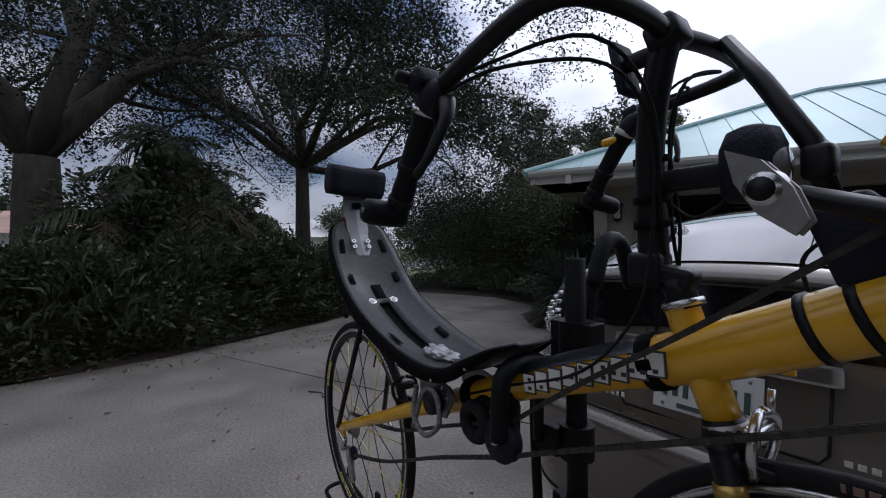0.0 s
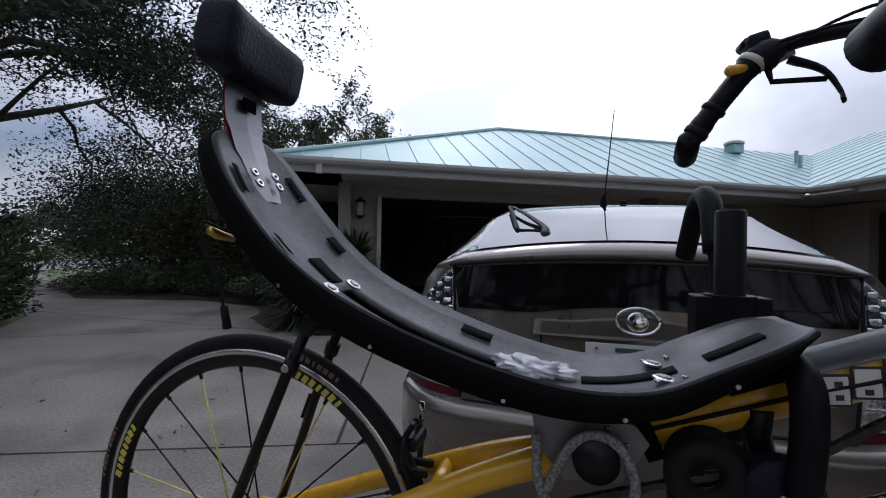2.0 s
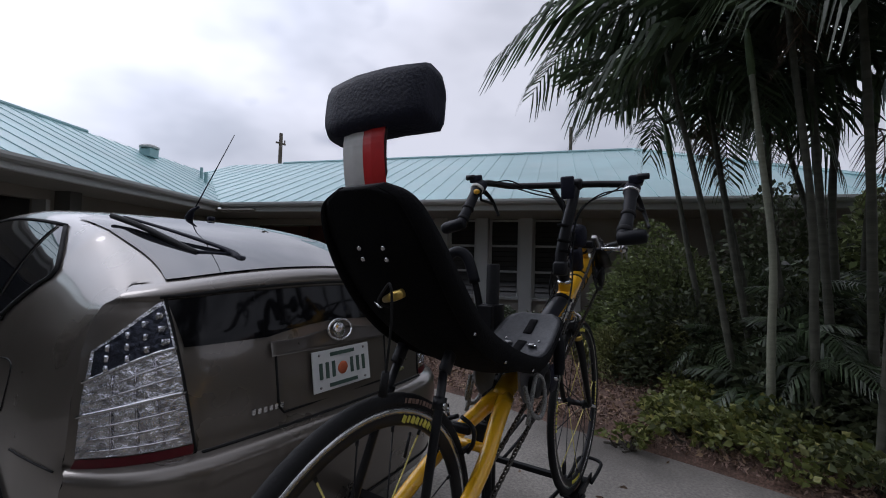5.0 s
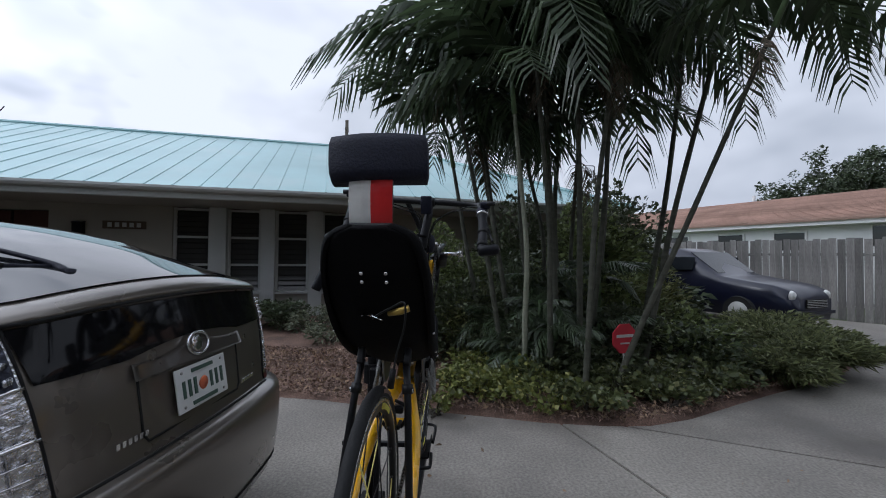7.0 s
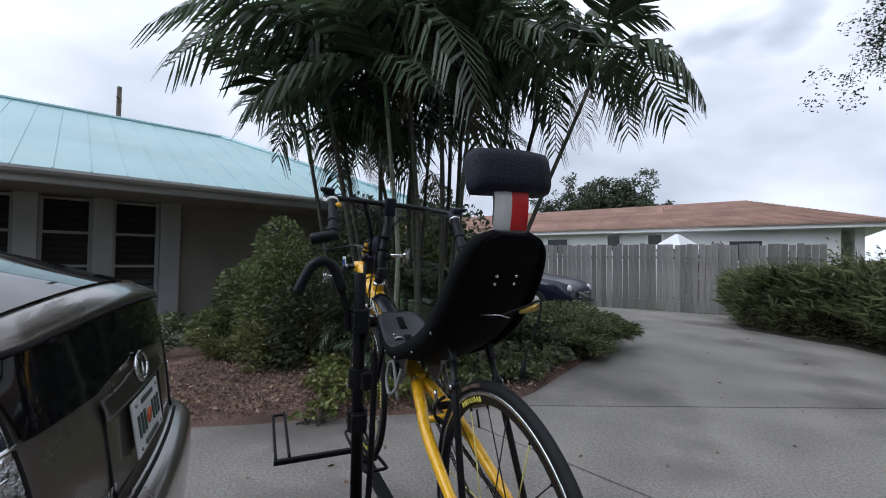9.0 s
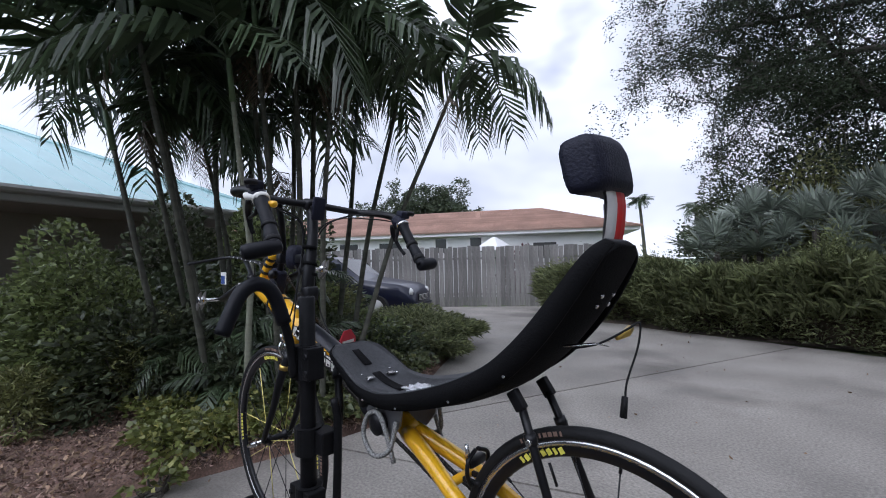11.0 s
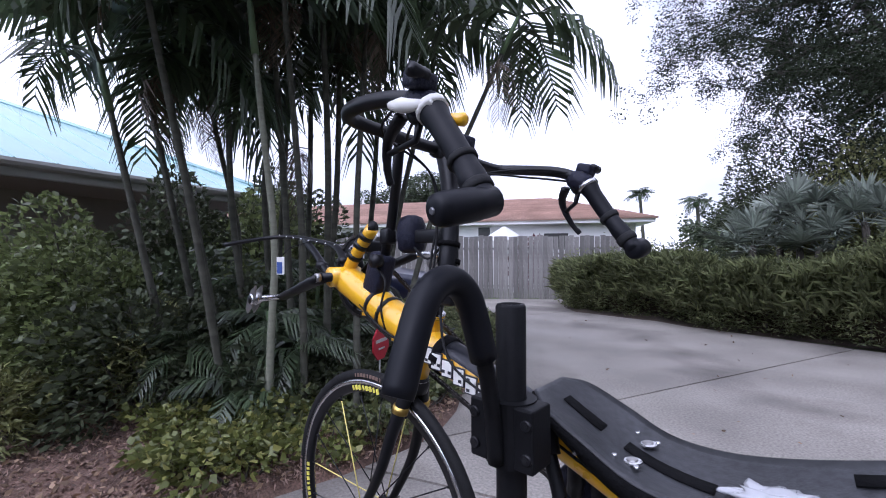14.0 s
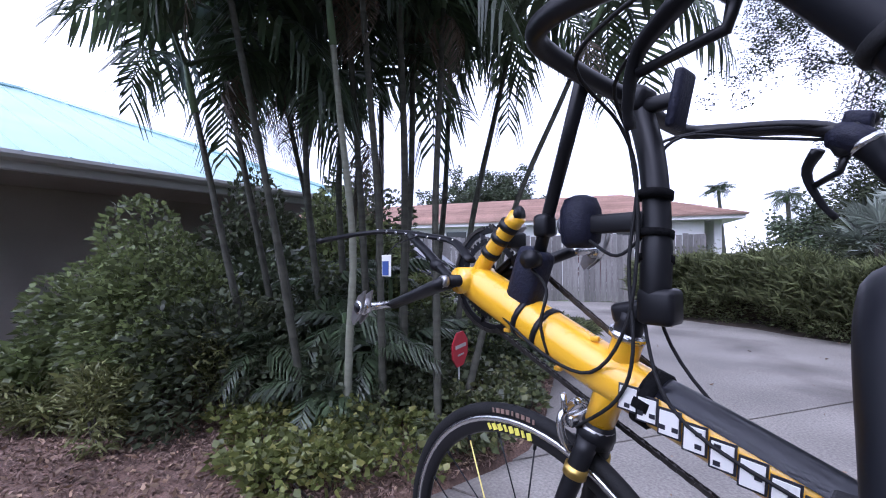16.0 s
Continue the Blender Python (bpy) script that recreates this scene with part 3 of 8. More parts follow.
ax, ay = APEX.x, APEX.y
seams = []
for k in range(1, 34):
    x = -0.1 + 0.41 * k
    top = min(ay, ay * (x + 0.12) / (ax + 0.12))
    seams.append(((x, -0.06, EAVE - 0.06 * GSLOPE), (x, top, EAVE + top * GSLOPE)))
seamed("roof", [(-0.12, -0.1, EAVE - 0.1 * GSLOPE), (13.6, -0.1, EAVE - 0.1 * GSLOPE), (13.6, ay, 3.96), (ax, ay, 3.96)], "y", GM, seams)
seams = []
for k in range(1, 14):
    y = 0.45 * k
    top = ax * min(1.0, (y + 0.1) / ay, (2 * ay - y) / ay)
    if top > 0.3:
        seams.append(((-0.1, y, EAVE - 0.05), (top, y, EAVE + (3.96 - EAVE) * top / ax)))
seamed("roof", [(-0.12, -0.1, EAVE - 0.05), (ax, ay, 3.96), (-0.12, 2 * ay, EAVE - 0.05)], "x", GM, seams)
seamed("roof", [(-0.12, 2 * ay, EAVE), (ax, ay, 3.96), (13.6, ay, 3.96), (13.6, 2 * ay, EAVE)], "y", GM, [])
wz = EAVE + WRIDGE * WSLOPE
seams = []
for k in range(-10, 33):
    x = 0.2 + 0.41 * k
    top = min(WRIDGE, (13.3 - x) * WRIDGE / 4.1)
    seams.append(((x, -0.06, EAVE - 0.06 * WSLOPE), (x, top, EAVE + top * WSLOPE)))
seamed("roof", [(-4.2, -0.1, EAVE - 0.1 * WSLOPE), (13.32, -0.1, EAVE - 0.1 * WSLOPE), (9.2, WRIDGE, wz), (-4.2, WRIDGE, wz)], "y", WM, seams)
seamed("roof", [(13.32, -0.1, EAVE - 0.04), (9.2, WRIDGE, wz), (13.32, 2 * WRIDGE, EAVE - 0.04)], "x", WM, [])
seamed("roof", [(-4.2, WRIDGE, wz), (9.2, WRIDGE, wz), (13.32, 2 * WRIDGE, EAVE), (-4.2, 2 * WRIDGE, EAVE)], "y", WM, [])
# roof vent, pipe and ridge caps
def on_garage(x, y):
    return (x, y, EAVE + y * GSLOPE)


vent = hpart("roof_vent", one_box((0, 0, 0.09), (0.30, 0.30, 0.22), bevel=0.02), ROOF, GM @ pose(*on_garage(10.2, 2.55)), "aqua box vent on the roof")
part("vent_cap", lathe(bmesh.new(), [(0.0, 0.30), (0.16, 0.29), (0.22, 0.25), (0.22, 0.21), (0.0, 0.20)], "z", 18), TRIM, vent)
hpart("vent_pipe", lathe(bmesh.new(), [(0.045, -0.1), (0.045, 0.28), (0.0, 0.285)], "z", 12), ROOF, GM @ pose(*on_garage(10.9, 1.5)), "aqua plumbing pipe on the roof")
hpart("vent_pipe", lathe(bmesh.new(), [(0.04, -0.1), (0.04, 0.30), (0.0, 0.305)], "z", 12), ROOF, GM @ pose(*on_garage(11.3, 1.9)))
for a, b, m in ((Vector((ax, ay, 3.97)), Vector((9.0, ay, 3.97)), GM), (Vector((-2, WRIDGE, wz + 0.01)), Vector((9.2, WRIDGE, wz + 0.01)), WM),
                (Vector((-0.12, -0.1, EAVE - 0.04)), Vector((ax, ay, 3.97)), GM), (Vector((13.32, -0.1, EAVE - 0.03)), Vector((9.2, WRIDGE, wz + 0.01)), WM)):
    hpart("ridge_cap", one_tube([a, b], 0.05, 8), ROOF, m)

# wall lantern by the garage, house sign and mailbox by the door
lantern = thing("wall_lantern", "black metal wall lantern on the garage pier", "lamp")
part("back_plate", one_box((0, 0, 0), (0.09, 0.02, 0.16), bevel=0.005), BLACK_METAL, lantern)
cage = bmesh.new()
for sx in (-0.055, 0.055):
    for sy in (-0.115, -0.005):
        box(cage, (sx, sy - 0.02, -0.02), (0.012, 0.012, 0.24))
part("cage", cage, BLACK_METAL, lantern)
part("cap", lathe(bmesh.new(), [(0.0, 0.19), (0.012, 0.17), (0.03, 0.15), (0.095, 0.10), (0.095, 0.09), (0.0, 0.09)], "z", 12, (0, -0.08, 0)), BLACK_METAL, lantern)
part("glass_body", one_box((0, -0.08, -0.02), (0.1, 0.1, 0.22)), glass("lantern_glass", (0.5, 0.5, 0.48), 0.1, 0.6), lantern)
part("base", lathe(bmesh.new(), [(0.0, -0.19), (0.03, -0.17), (0.07, -0.145), (0.07, -0.135), (0.0, -0.135)], "z", 12, (0, -0.08, 0)), BLACK_METAL, lantern)
lantern.matrix_basis = GM @ pose(1.15, GW - 0.012, 1.86)
sign_mat = mat("dark_wood_sign", (0.10, 0.07, 0.05), 0.7, var=0.2, scale=9)
plaque = thing("house_plaque", "dark wooden plaque with pale markings beside the door", "sign")
part("board", one_box((0, 0, 0), (0.72, 0.02, 0.15), bevel=0.005), sign_mat, plaque)
for k in range(5):
    part("mark", one_box((-0.24 + 0.12 * k, -0.013, 0), (0.07, 0.006, 0.085)), TRIM, plaque)
plaque.matrix_basis = WM @ pose(3.07, WW - 0.012, 1.85)
mailbox = thing("wall_mailbox", "small black metal mailbox on the wall", "mailbox")
part("body", one_box((0, -0.05, 0), (0.18, 0.1, 0.26), bevel=0.015), BLACK_METAL, mailbox)
part("lid", one_box((0, -0.055, 0.135), (0.19, 0.12, 0.02), Matrix.Rotation(radians(12), 3, "X"), bevel=0.005), BLACK_METAL, mailbox)
mailbox.matrix_basis = WM @ pose(2.35, WW - 0.004, 1.75)


# ---- plants ----


def along(path, n, rng):
    """n points spread along a polyline, with the way across it."""
    p = np.array(path, float)
    seg = np.linalg.norm(np.diff(p, axis=0), axis=1)
    t = np.sort(rng.uniform(0, seg.sum(), n))
    k = np.minimum(np.searchsorted(np.cumsum(seg), t), len(seg) - 1)
    f = (t - np.concatenate([[0], np.cumsum(seg)])[k]) / seg[k]
    d = np.diff(p, axis=0)[k] / seg[k][:, None]
    return p[k] + np.diff(p, axis=0)[k] * f[:, None], np.stack([-d[:, 1], d[:, 0]], 1), t


def hedge(name, label, path, width, height, count, size, material, seed, shape=(1, 0.42), skirt=0.25, group="", tufts=0, spray=0.3, slope=0.0, ragged=1.0):
    """A clipped but uneven hedge: leaves near its skin, thinner inside, with stems; front on the path's line, depth to its left."""
    rng = np.random.default_rng(seed)
    base, across, t = along(path, count, rng)
    rise = 1 + slope * (t / t.max() - 0.5)
    top = height * rise * (0.95 + ragged * (0.13 * np.sin(t * 1.7 + seed) + 0.10 * np.sin(t * 4.3) + 0.07 * np.sin(t * 9.1) + rng.normal(size=count) * 0.08))
    u = rng.uniform(0, 1, count)
    w = np.where(rng.uniform(0, 1, count) < 0.6, rng.uniform(-0.05, 0.25, count), rng.uniform(0, 1, count))
    h = np.where(rng.uniform(0, 1, count) < 0.4, 1 - 0.25 * u * u, rng.uniform(0.03, 1, count))
    bulge = 0.18 * np.sin(np.pi * np.clip(h, 0, 1)) + 0.10 * np.sin(t * 3.1 + 5 * h) + 0.06 * np.sin(t * 7.7 - 3 * h)
    x = base + across * ((w * width) - bulge + skirt * (1 - h) * 0.3)[:, None]
    pts = np.column_stack([x, h * top])
    out = np.column_stack([-across * np.where(w < 0.4, 0.9, 0.0)[:, None], np.where(h > 0.8, 0.8, 0.1)])
    ob = thing(name, label, "hedge", group=group)
    part("foliage", leaf_mesh(pts, size, material, shape=shape, rng=rng, spread=out * 0.8, flat=True), material, ob)
    b2, a2, _ = along(path, 16, rng)
    for p, a in zip(b2, a2):
        q = p + a * width * rng.uniform(0.3, 0.7)
        part("stem", one_tube([(q[0], q[1], -0.03), (q[0] + rng.normal() * 0.1, q[1] + rng.normal() * 0.1, height * 0.45), (q[0] + rng.normal() * 0.2, q[1] + rng.normal() * 0.2, height * 0.85)], [0.02, 0.014, 0.006], 5), BARK, ob)
    if tufts:  # arching sprays that break the outline
        tb, ta, tt = along(path, tufts, rng)
        tw, th = rng.uniform(-0.1, 0.7, tufts), rng.uniform(0.35, 1.0, tufts)
        th = np.where(tw > 0.25, 0.95, th)
        tp = np.column_stack([tb + ta * (tw * width - 0.1)[:, None], th * height * (1 + slope * (tt / tt.max() - 0.5)) * (1 + 0.10 * np.sin(tt * 1.7 + seed) + 0.07 * np.sin(tt * 4.3))])
        n = 7  # leaves in a spray
        tp = np.repeat(tp, n, 0) + rng.normal(size=(tufts * n, 3)) * 0.03
        way = np.repeat(np.column_stack([-ta * 0.55, np.full(tufts, 1.0)]), n, 0)
        part("spray", leaf_mesh(tp, spray, material, shape=(1, 0.11), rng=rng, spread=way, up=0.55, droop=0.7), material, ob)
    core = bmesh.new()  # added solid: its dark colour stands for inner shade, and it blocks light
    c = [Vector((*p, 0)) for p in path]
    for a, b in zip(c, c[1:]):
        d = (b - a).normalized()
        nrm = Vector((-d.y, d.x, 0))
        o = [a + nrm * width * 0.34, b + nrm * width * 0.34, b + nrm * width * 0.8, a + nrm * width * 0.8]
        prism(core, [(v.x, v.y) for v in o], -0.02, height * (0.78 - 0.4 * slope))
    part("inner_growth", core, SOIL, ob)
    return ob


def oak(name, label, at, height, spread, limbs, count, seed, leaf=0.10, material=OAK_LEAF, trunk=0.24, lean=(0, 0), low=0.34, hang=0.0, clump=0.55, boughs=()):
    """A broad tree: forked trunk, crooked limbs to three levels, leaves in ragged clumps round the twigs."""
    rng = np.random.default_rng(seed)
    ob = thing(name, label, "tree", at)
    wood = bmesh.new()
    tips = []
    fork = Vector((lean[0] * 0.4, lean[1] * 0.4, height * low))
    tube(wood, smooth_path([(0, 0, -0.1), (lean[0] * 0.1, lean[1] * 0.1, height * low * 0.5), fork], 4), [trunk * (1.25 - 0.35 * k / 8) for k in range(9)], 10)

    def limb(p, d, length, r, level):
        pts, q, v = [p.copy()], p.copy(), d.copy()
        n = 5
        for k in range(n):
            v = (v + Vector(rng.normal(size=3)) * 0.22 + Vector((0, 0, 0.10 if level < 2 else -0.04))).normalized()
            q = q + v * length / n
            pts.append(q.copy())
            if level < 3 and k >= 1 and rng.uniform() < 0.85:
                side = (v.cross(Vector(rng.normal(size=3))).normalized() + v * 0.6).normalized()
                limb(q, side, length * rng.uniform(0.5, 0.7), r * 0.5 * (1 - 0.1 * k), level + 1)
            if level >= 2:
                tips.append((q.copy(), v.copy()))
        tube(wood, pts, [max(r * (1 - 0.75 * k / n), 0.006) for k in range(n + 1)], 6 if level > 1 else 8)
        tips.append((q, v))

    for pts, r in boughs:  # main limbs with a known course, from the fork or from one another
        way = smooth_path([Vector(p) for p in pts], 5)
        tube(wood, way, [r * (1 - 0.6 * k / (len(way) - 1)) for k in range(len(way))], 9)
        for k in range(3, len(way), 2):
            v = (way[k] - way[k - 1]).normalized()
            side = (v.cross(Vector(rng.normal(size=3))).normalized() + v * 0.5).normalized()
            limb(way[k], side, height * rng.uniform(0.14, 0.24), r * 0.4, 2)
    for k in range(limbs):
        a = 2 * math.pi * (k + rng.uniform(-0.25, 0.25)) / limbs
        d = Vector((math.cos(a) * spread / height * 1.3 + lean[0] * 0.15, math.sin(a) * spread / height * 1.3 + lean[1] * 0.15, rng.uniform(0.6, 1.0))).normalized()
        limb(fork, d, height * rng.uniform(0.42, 0.6), trunk * 0.62, 1)
    part("trunk", wood, BARK, ob, smooth=True)
    c = np.array([[*p] for p, _ in tips])
    away = rng.normal(size=(len(c) * 3 // 2, 3))
    away *= np.minimum(1.0, 1.4 / (np.linalg.norm(away, axis=1) + 1e-6))[:, None]
    sub_c = c[rng.integers(0, len(c), len(c) * 3 // 2)] + away * np.array([clump, clump, clump * 0.75]) * 0.75
    sub_c = np.vstack([sub_c, c])
    idx = rng.integers(0, len(sub_c), count)
    off = rng.normal(size=(count, 3))
    off *= np.minimum(1.0, 1.6 / (np.linalg.norm(off, axis=1) + 1e-6))[:, None]
    pts = sub_c[idx] + off * clump * 0.21
    if hang:
        pts[:, 2] -= hang * rng.uniform(0, 1, count) ** 2
    part("crown", leaf_mesh(pts, leaf, material, rng=rng, shape=(1, 0.5), flat=True), material, ob)
    return ob


def frond_mesh(length, pairs, leaf, droop, seed, material, spread=0.9, width=0.028, curl=0.35):
    """A feather palm frond along +x, arching down: a tapered rib and folded leaflets in pairs."""
    rng = np.random.default_rng(seed)
    verts, faces = [], []

    def rib(s):
        return np.array([length * (s - 0.18 * droop * s * s), 0.0, length * (0.32 * s - droop * 0.95 * s * s)])

    ring = 4
    for k in range(13):
        s = k / 12
        p, r = rib(s), 0.016 * (1 - s) + 0.003
        base = len(verts)
        verts += [p + np.array([0, r, 0]), p + np.array([0, 0, r]), p + np.array([0, -r, 0]), p + np.array([0, 0, -r])]
        if k:
            for j in range(ring):
                faces.append((base - ring + j, base - ring + (j + 1) % ring, base + (j + 1) % ring, base + j))
    for k in range(pairs):
        s = 0.16 + 0.84 * (k + 0.5) / pairs
        p, q = rib(s), rib(min(s + 0.02, 1.0) if s < 0.98 else s)
        fwd = rib(s + 0.01) - rib(s - 0.01)
        fwd /= np.linalg.norm(fwd)
        L = leaf * (0.55 + 0.9 * math.sin(math.pi * min(1, 0.15 + s * 0.85)) ** 0.7) * rng.uniform(0.85, 1.1)
        for side in (1, -1):
            if rng.uniform() < 0.06:
                continue
            out = np.array([0, side, 0]) * spread + fwd * (0.45 + 0.5 * s + 0.16 * rng.normal()) + np.array([0, 0, 0.25 - 0.35 * rng.uniform()])
            out /= np.linalg.norm(out)
            down = np.array([0, 0, -1.0])
            w = width * (1 - 0.4 * s)
            a, m, t = p, p + out * L * 0.62 + down * L * 0.22 * curl, p + out * L * 0.92 + down * L * curl
            wv = fwd * w
            base = len(verts)
            verts += [a - wv * 0.45, a + wv * 0.45, m + wv * 0.9, m - wv * 0.9, t + wv * 0.25, t - wv * 0.25]
            faces += [(base, base + 1, base + 2, base + 3), (base + 3, base + 2, base + 4, base + 5)]
    return from_arrays(verts, faces, material)


FRONDS = [frond_mesh(1.5, 23, 0.36, 0.72, 1, PALM_LEAF, width=0.047, curl=0.6), frond_mesh(1.7, 25, 0.39, 0.9, 2, PALM_LEAF, width=0.049, curl=0.8), frond_mesh(1.35, 21, 0.34, 0.6, 3, PALM_LEAF, width=0.047, curl=0.6), frond_mesh(1.5, 23, 0.37, 1.1, 4, PALM_LEAF, width=0.049, curl=0.85)]
DRY = frond_mesh(1.3, 26, 0.4, 1.5, 9, DRY_FROND, curl=0.9)


def palm(base, top, r, fronds, seed, size=1.0, label="slender ringed palm trunk with arching feather fronds", dry=1, name="palm_tree", bark=None, bend=None, low=()):
    rng = np.random.default_rng(seed)
    b, t = Vector(base), Vector(top)
    ob = thing(name, label, "palm tree", base, group="palms in the bed")
    d = t - b
    mid = d * 0.5 + Vector((rng.normal() * 0.06, rng.normal() * 0.06, 0)) if bend is None else Vector(bend) - b
    path = smooth_path([(0, 0, -0.06), mid * 0.5, mid, mid + (d - mid) * 0.6, d], 6)
    radii = [r * (1.25 - 0.45 * k / (len(path) - 1)) * (1.06 if k % 3 == 0 else 1) for k in range(len(path))]
    part("trunk", tube(bmesh.new(), path, radii, 9), bark or PALM_BARK, ob, smooth=True)
    up_way = (d - mid).normalized()
    shaft = [d, d + up_way * 0.30 * size, d + up_way * 0.5 * size]
    part("crownshaft", one_tube(shaft, [r * 1.1, r * 0.95, r * 0.35], 9), PALM_STEM, ob, "smooth green crownshaft", smooth=True)
    crown = shaft[1] + up_way * 0.08
    for k in range(fronds):
        a = 360 * (k * 0.382 + rng.uniform(-0.04, 0.04))
        f = new("frond", FRONDS[int(rng.integers(0, 4))])
        f.parent = ob
        f.matrix_basis = pose(*crown, 0, rng.uniform(-66, 14), a) @ Matrix.Scale(size * rng.uniform(0.85, 1.1), 4)
    for tilt, way, scale in low:  # old fronds that hang out of the crown
        f = new("frond", FRONDS[1])
        f.parent = ob
        f.matrix_basis = pose(*crown, 0, tilt, way) @ Matrix.Scale(scale, 4)
    for k in range(dry):
        f = new("dry_frond", DRY)
        f.parent = ob
        f.matrix_basis = pose(*(d * 0.98), 0, rng.uniform(10, 45), rng.uniform(0, 360)) @ Matrix.Scale(size * rng.uniform(0.3, 0.5), 4)
    return ob


def sword_plant(at, blades, length, seed, label, material=BLADE_LEAF, name="sword_plant", stem=0.0, group="", width=0.05):
    """A rosette of stiff pointed leaves on a short stem."""
    rng = np.random.default_rng(seed)
    ob = thing(name, label, "plant", at, group=group)
    verts, faces = [], []
    for k in range(blades):
        a, e = rng.uniform(0, 2 * math.pi), rng.uniform(-0.25, 1.35)
        L = length * rng.uniform(0.7, 1.1)
        out = np.array([math.cos(a) * math.cos(e), math.sin(a) * math.cos(e), math.sin(e)])
        side = np.array([-math.sin(a), math.cos(a), 0]) * width * 0.5
        o = np.array([0, 0, stem]) + out * 0.03
        drop = np.array([0, 0, -0.25 * L * math.cos(e)])
        base = len(verts)
        verts += [o - side * 0.6, o + side * 0.6, o + out * L * 0.45 + side - drop * 0.0, o + out * L * 0.45 - side, o + out * L * 0.8 + drop * 0.4 + side * 0.6, o + out * L * 0.8 + drop * 0.4 - side * 0.6, o + out * L + drop]
        faces += [(base, base + 1, base + 2, base + 3), (base + 3, base + 2, base + 4, base + 5), (base + 5, base + 4, base + 6)]
    part("leaves", from_arrays(verts, faces, material), material, ob)
    part("stem", one_tube([(0, 0, -0.05), (0, 0, stem + 0.05)], [0.05, 0.04], 7), BARK, ob)
    return ob


def shrub(at, radius, height, count, size, material, seed, label, name="shrub", shape=(1, 0.42), group="", clumps=9, flat=0.8, stem_col=None, flat_leaf=False):
    """A loose bush: leafy clumps on thin stems with gaps between them."""
    rng = np.random.default_rng(seed)
    ob = thing(name, label, "shrub", at, group=group)
    c = []
    for k in range(clumps):
        a, q = rng.uniform(0, 2 * math.pi), math.sqrt(rng.uniform(0.02, 1))
        z = height * rng.uniform(0.3, 0.92) * (1 - 0.35 * q)
        p = Vector((math.cos(a) * radius * q, math.sin(a) * radius * q, z))
        c.append(p)
        part("stem", one_tube([(rng.normal() * 0.05, rng.normal() * 0.05, -0.04), p * 0.55 + Vector((0, 0, -0.05)), p], [0.014, 0.01, 0.005], 5), stem_col or BARK, ob)
    c = np.array(c)
    idx = rng.integers(0, clumps, count)
    spread = radius * 0.34
    off = rng.normal(size=(count, 3))
    off *= np.minimum(1.0, 1.55 / (np.linalg.norm(off, axis=1) + 1e-6))[:, None]
    off *= np.array([spread, spread, height * 0.17])
    pts = c[idx] + off
    pts[:, 2] = np.abs(pts[:, 2]) * flat + 0.02
    way = pts - np.array([0, 0, height * 0.35])
    way /= np.linalg.norm(way, axis=1)[:, None] + 1e-6
    part("foliage", leaf_mesh(pts, size, material, rng=rng, shape=shape, spread=way * 0.7, flat=flat_leaf), material, ob)
    return ob


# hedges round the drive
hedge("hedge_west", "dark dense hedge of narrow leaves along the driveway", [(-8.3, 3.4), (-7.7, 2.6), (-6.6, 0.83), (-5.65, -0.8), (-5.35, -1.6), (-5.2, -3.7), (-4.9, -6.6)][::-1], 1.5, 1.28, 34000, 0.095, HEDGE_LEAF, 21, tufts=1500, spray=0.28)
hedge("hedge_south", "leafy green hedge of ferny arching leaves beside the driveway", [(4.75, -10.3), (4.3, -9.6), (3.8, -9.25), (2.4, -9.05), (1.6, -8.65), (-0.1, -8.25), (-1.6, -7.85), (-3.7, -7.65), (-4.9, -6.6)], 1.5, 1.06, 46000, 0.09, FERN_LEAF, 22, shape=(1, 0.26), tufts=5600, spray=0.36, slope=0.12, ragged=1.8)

# palms in the bed: trunk foot, top of trunk, radius, fronds
PALMS = [((2.80, -1.50, 0.04), (2.74, -1.38, 2.75), 0.031, 6, True, None), ((3.45, -1.50, 0.04), (3.85, -1.10, 2.75), 0.034, 7, False, None), ((2.70, -1.75, 0.04), (2.72, -1.58, 3.15), 0.031, 6, False, None),
         ((2.36, -1.98, 0.04), (2.72, -2.36, 3.35), 0.031, 6, False, None), ((3.25, -2.85, 0.04), (2.95, -3.5, 3.35), 0.036, 6, False, None), ((3.75, -3.0, 0.04), (4.3, -3.85, 3.9), 0.040, 7, False, None),
         ((2.40, -2.20, 0.04), (1.98, -3.38, 3.2), 0.030, 5, False, (2.5, -3.02, 1.78)), ((3.2, -1.95, 0.04), (3.3, -1.75, 3.6), 0.034, 7, False, None), ((3.6, -1.75, 0.04), (3.7, -1.55, 3.4), 0.034, 7, False, None),
         ((3.9, -2.1, 0.04), (4.1, -2.2, 3.9), 0.038, 7, False, None), ((3.1, -1.35, 0.04), (3.05, -0.75, 3.1), 0.031, 6, False, None), ((3.35, -2.3, 0.04), (3.45, -2.6, 3.7), 0.036, 7, False, None),
         ((4.2, -1.6, 0.04), (4.4, -1.0, 3.5), 0.036, 6, False, None), ((4.4, -2.7, 0.04), (4.7, -3.0, 4.2), 0.040, 7, False, None), ((2.95, -2.1, 0.04), (2.9, -2.0, 4.0), 0.034, 6, False, None),
         ((4.5, -2.0, 0.04), (4.6, -1.7, 3.1), 0.036, 7, False, None), ((3.7, -1.2, 0.04), (3.85, -0.75, 2.3), 0.034, 3, False, None), ((4.2, -2.3, 0.04), (4.2, -2.4, 2.5), 0.034, 4, False, None)]
LOW_FRONDS = {0: ((-12, 100, 0.8),), 10: ((-14, 75, 0.85),), 4: ((-4, -110, 0.75),), 6: ((2, -60, 0.7), (6, -150, 0.65)), 3: ((-6, 178, 0.65),)}
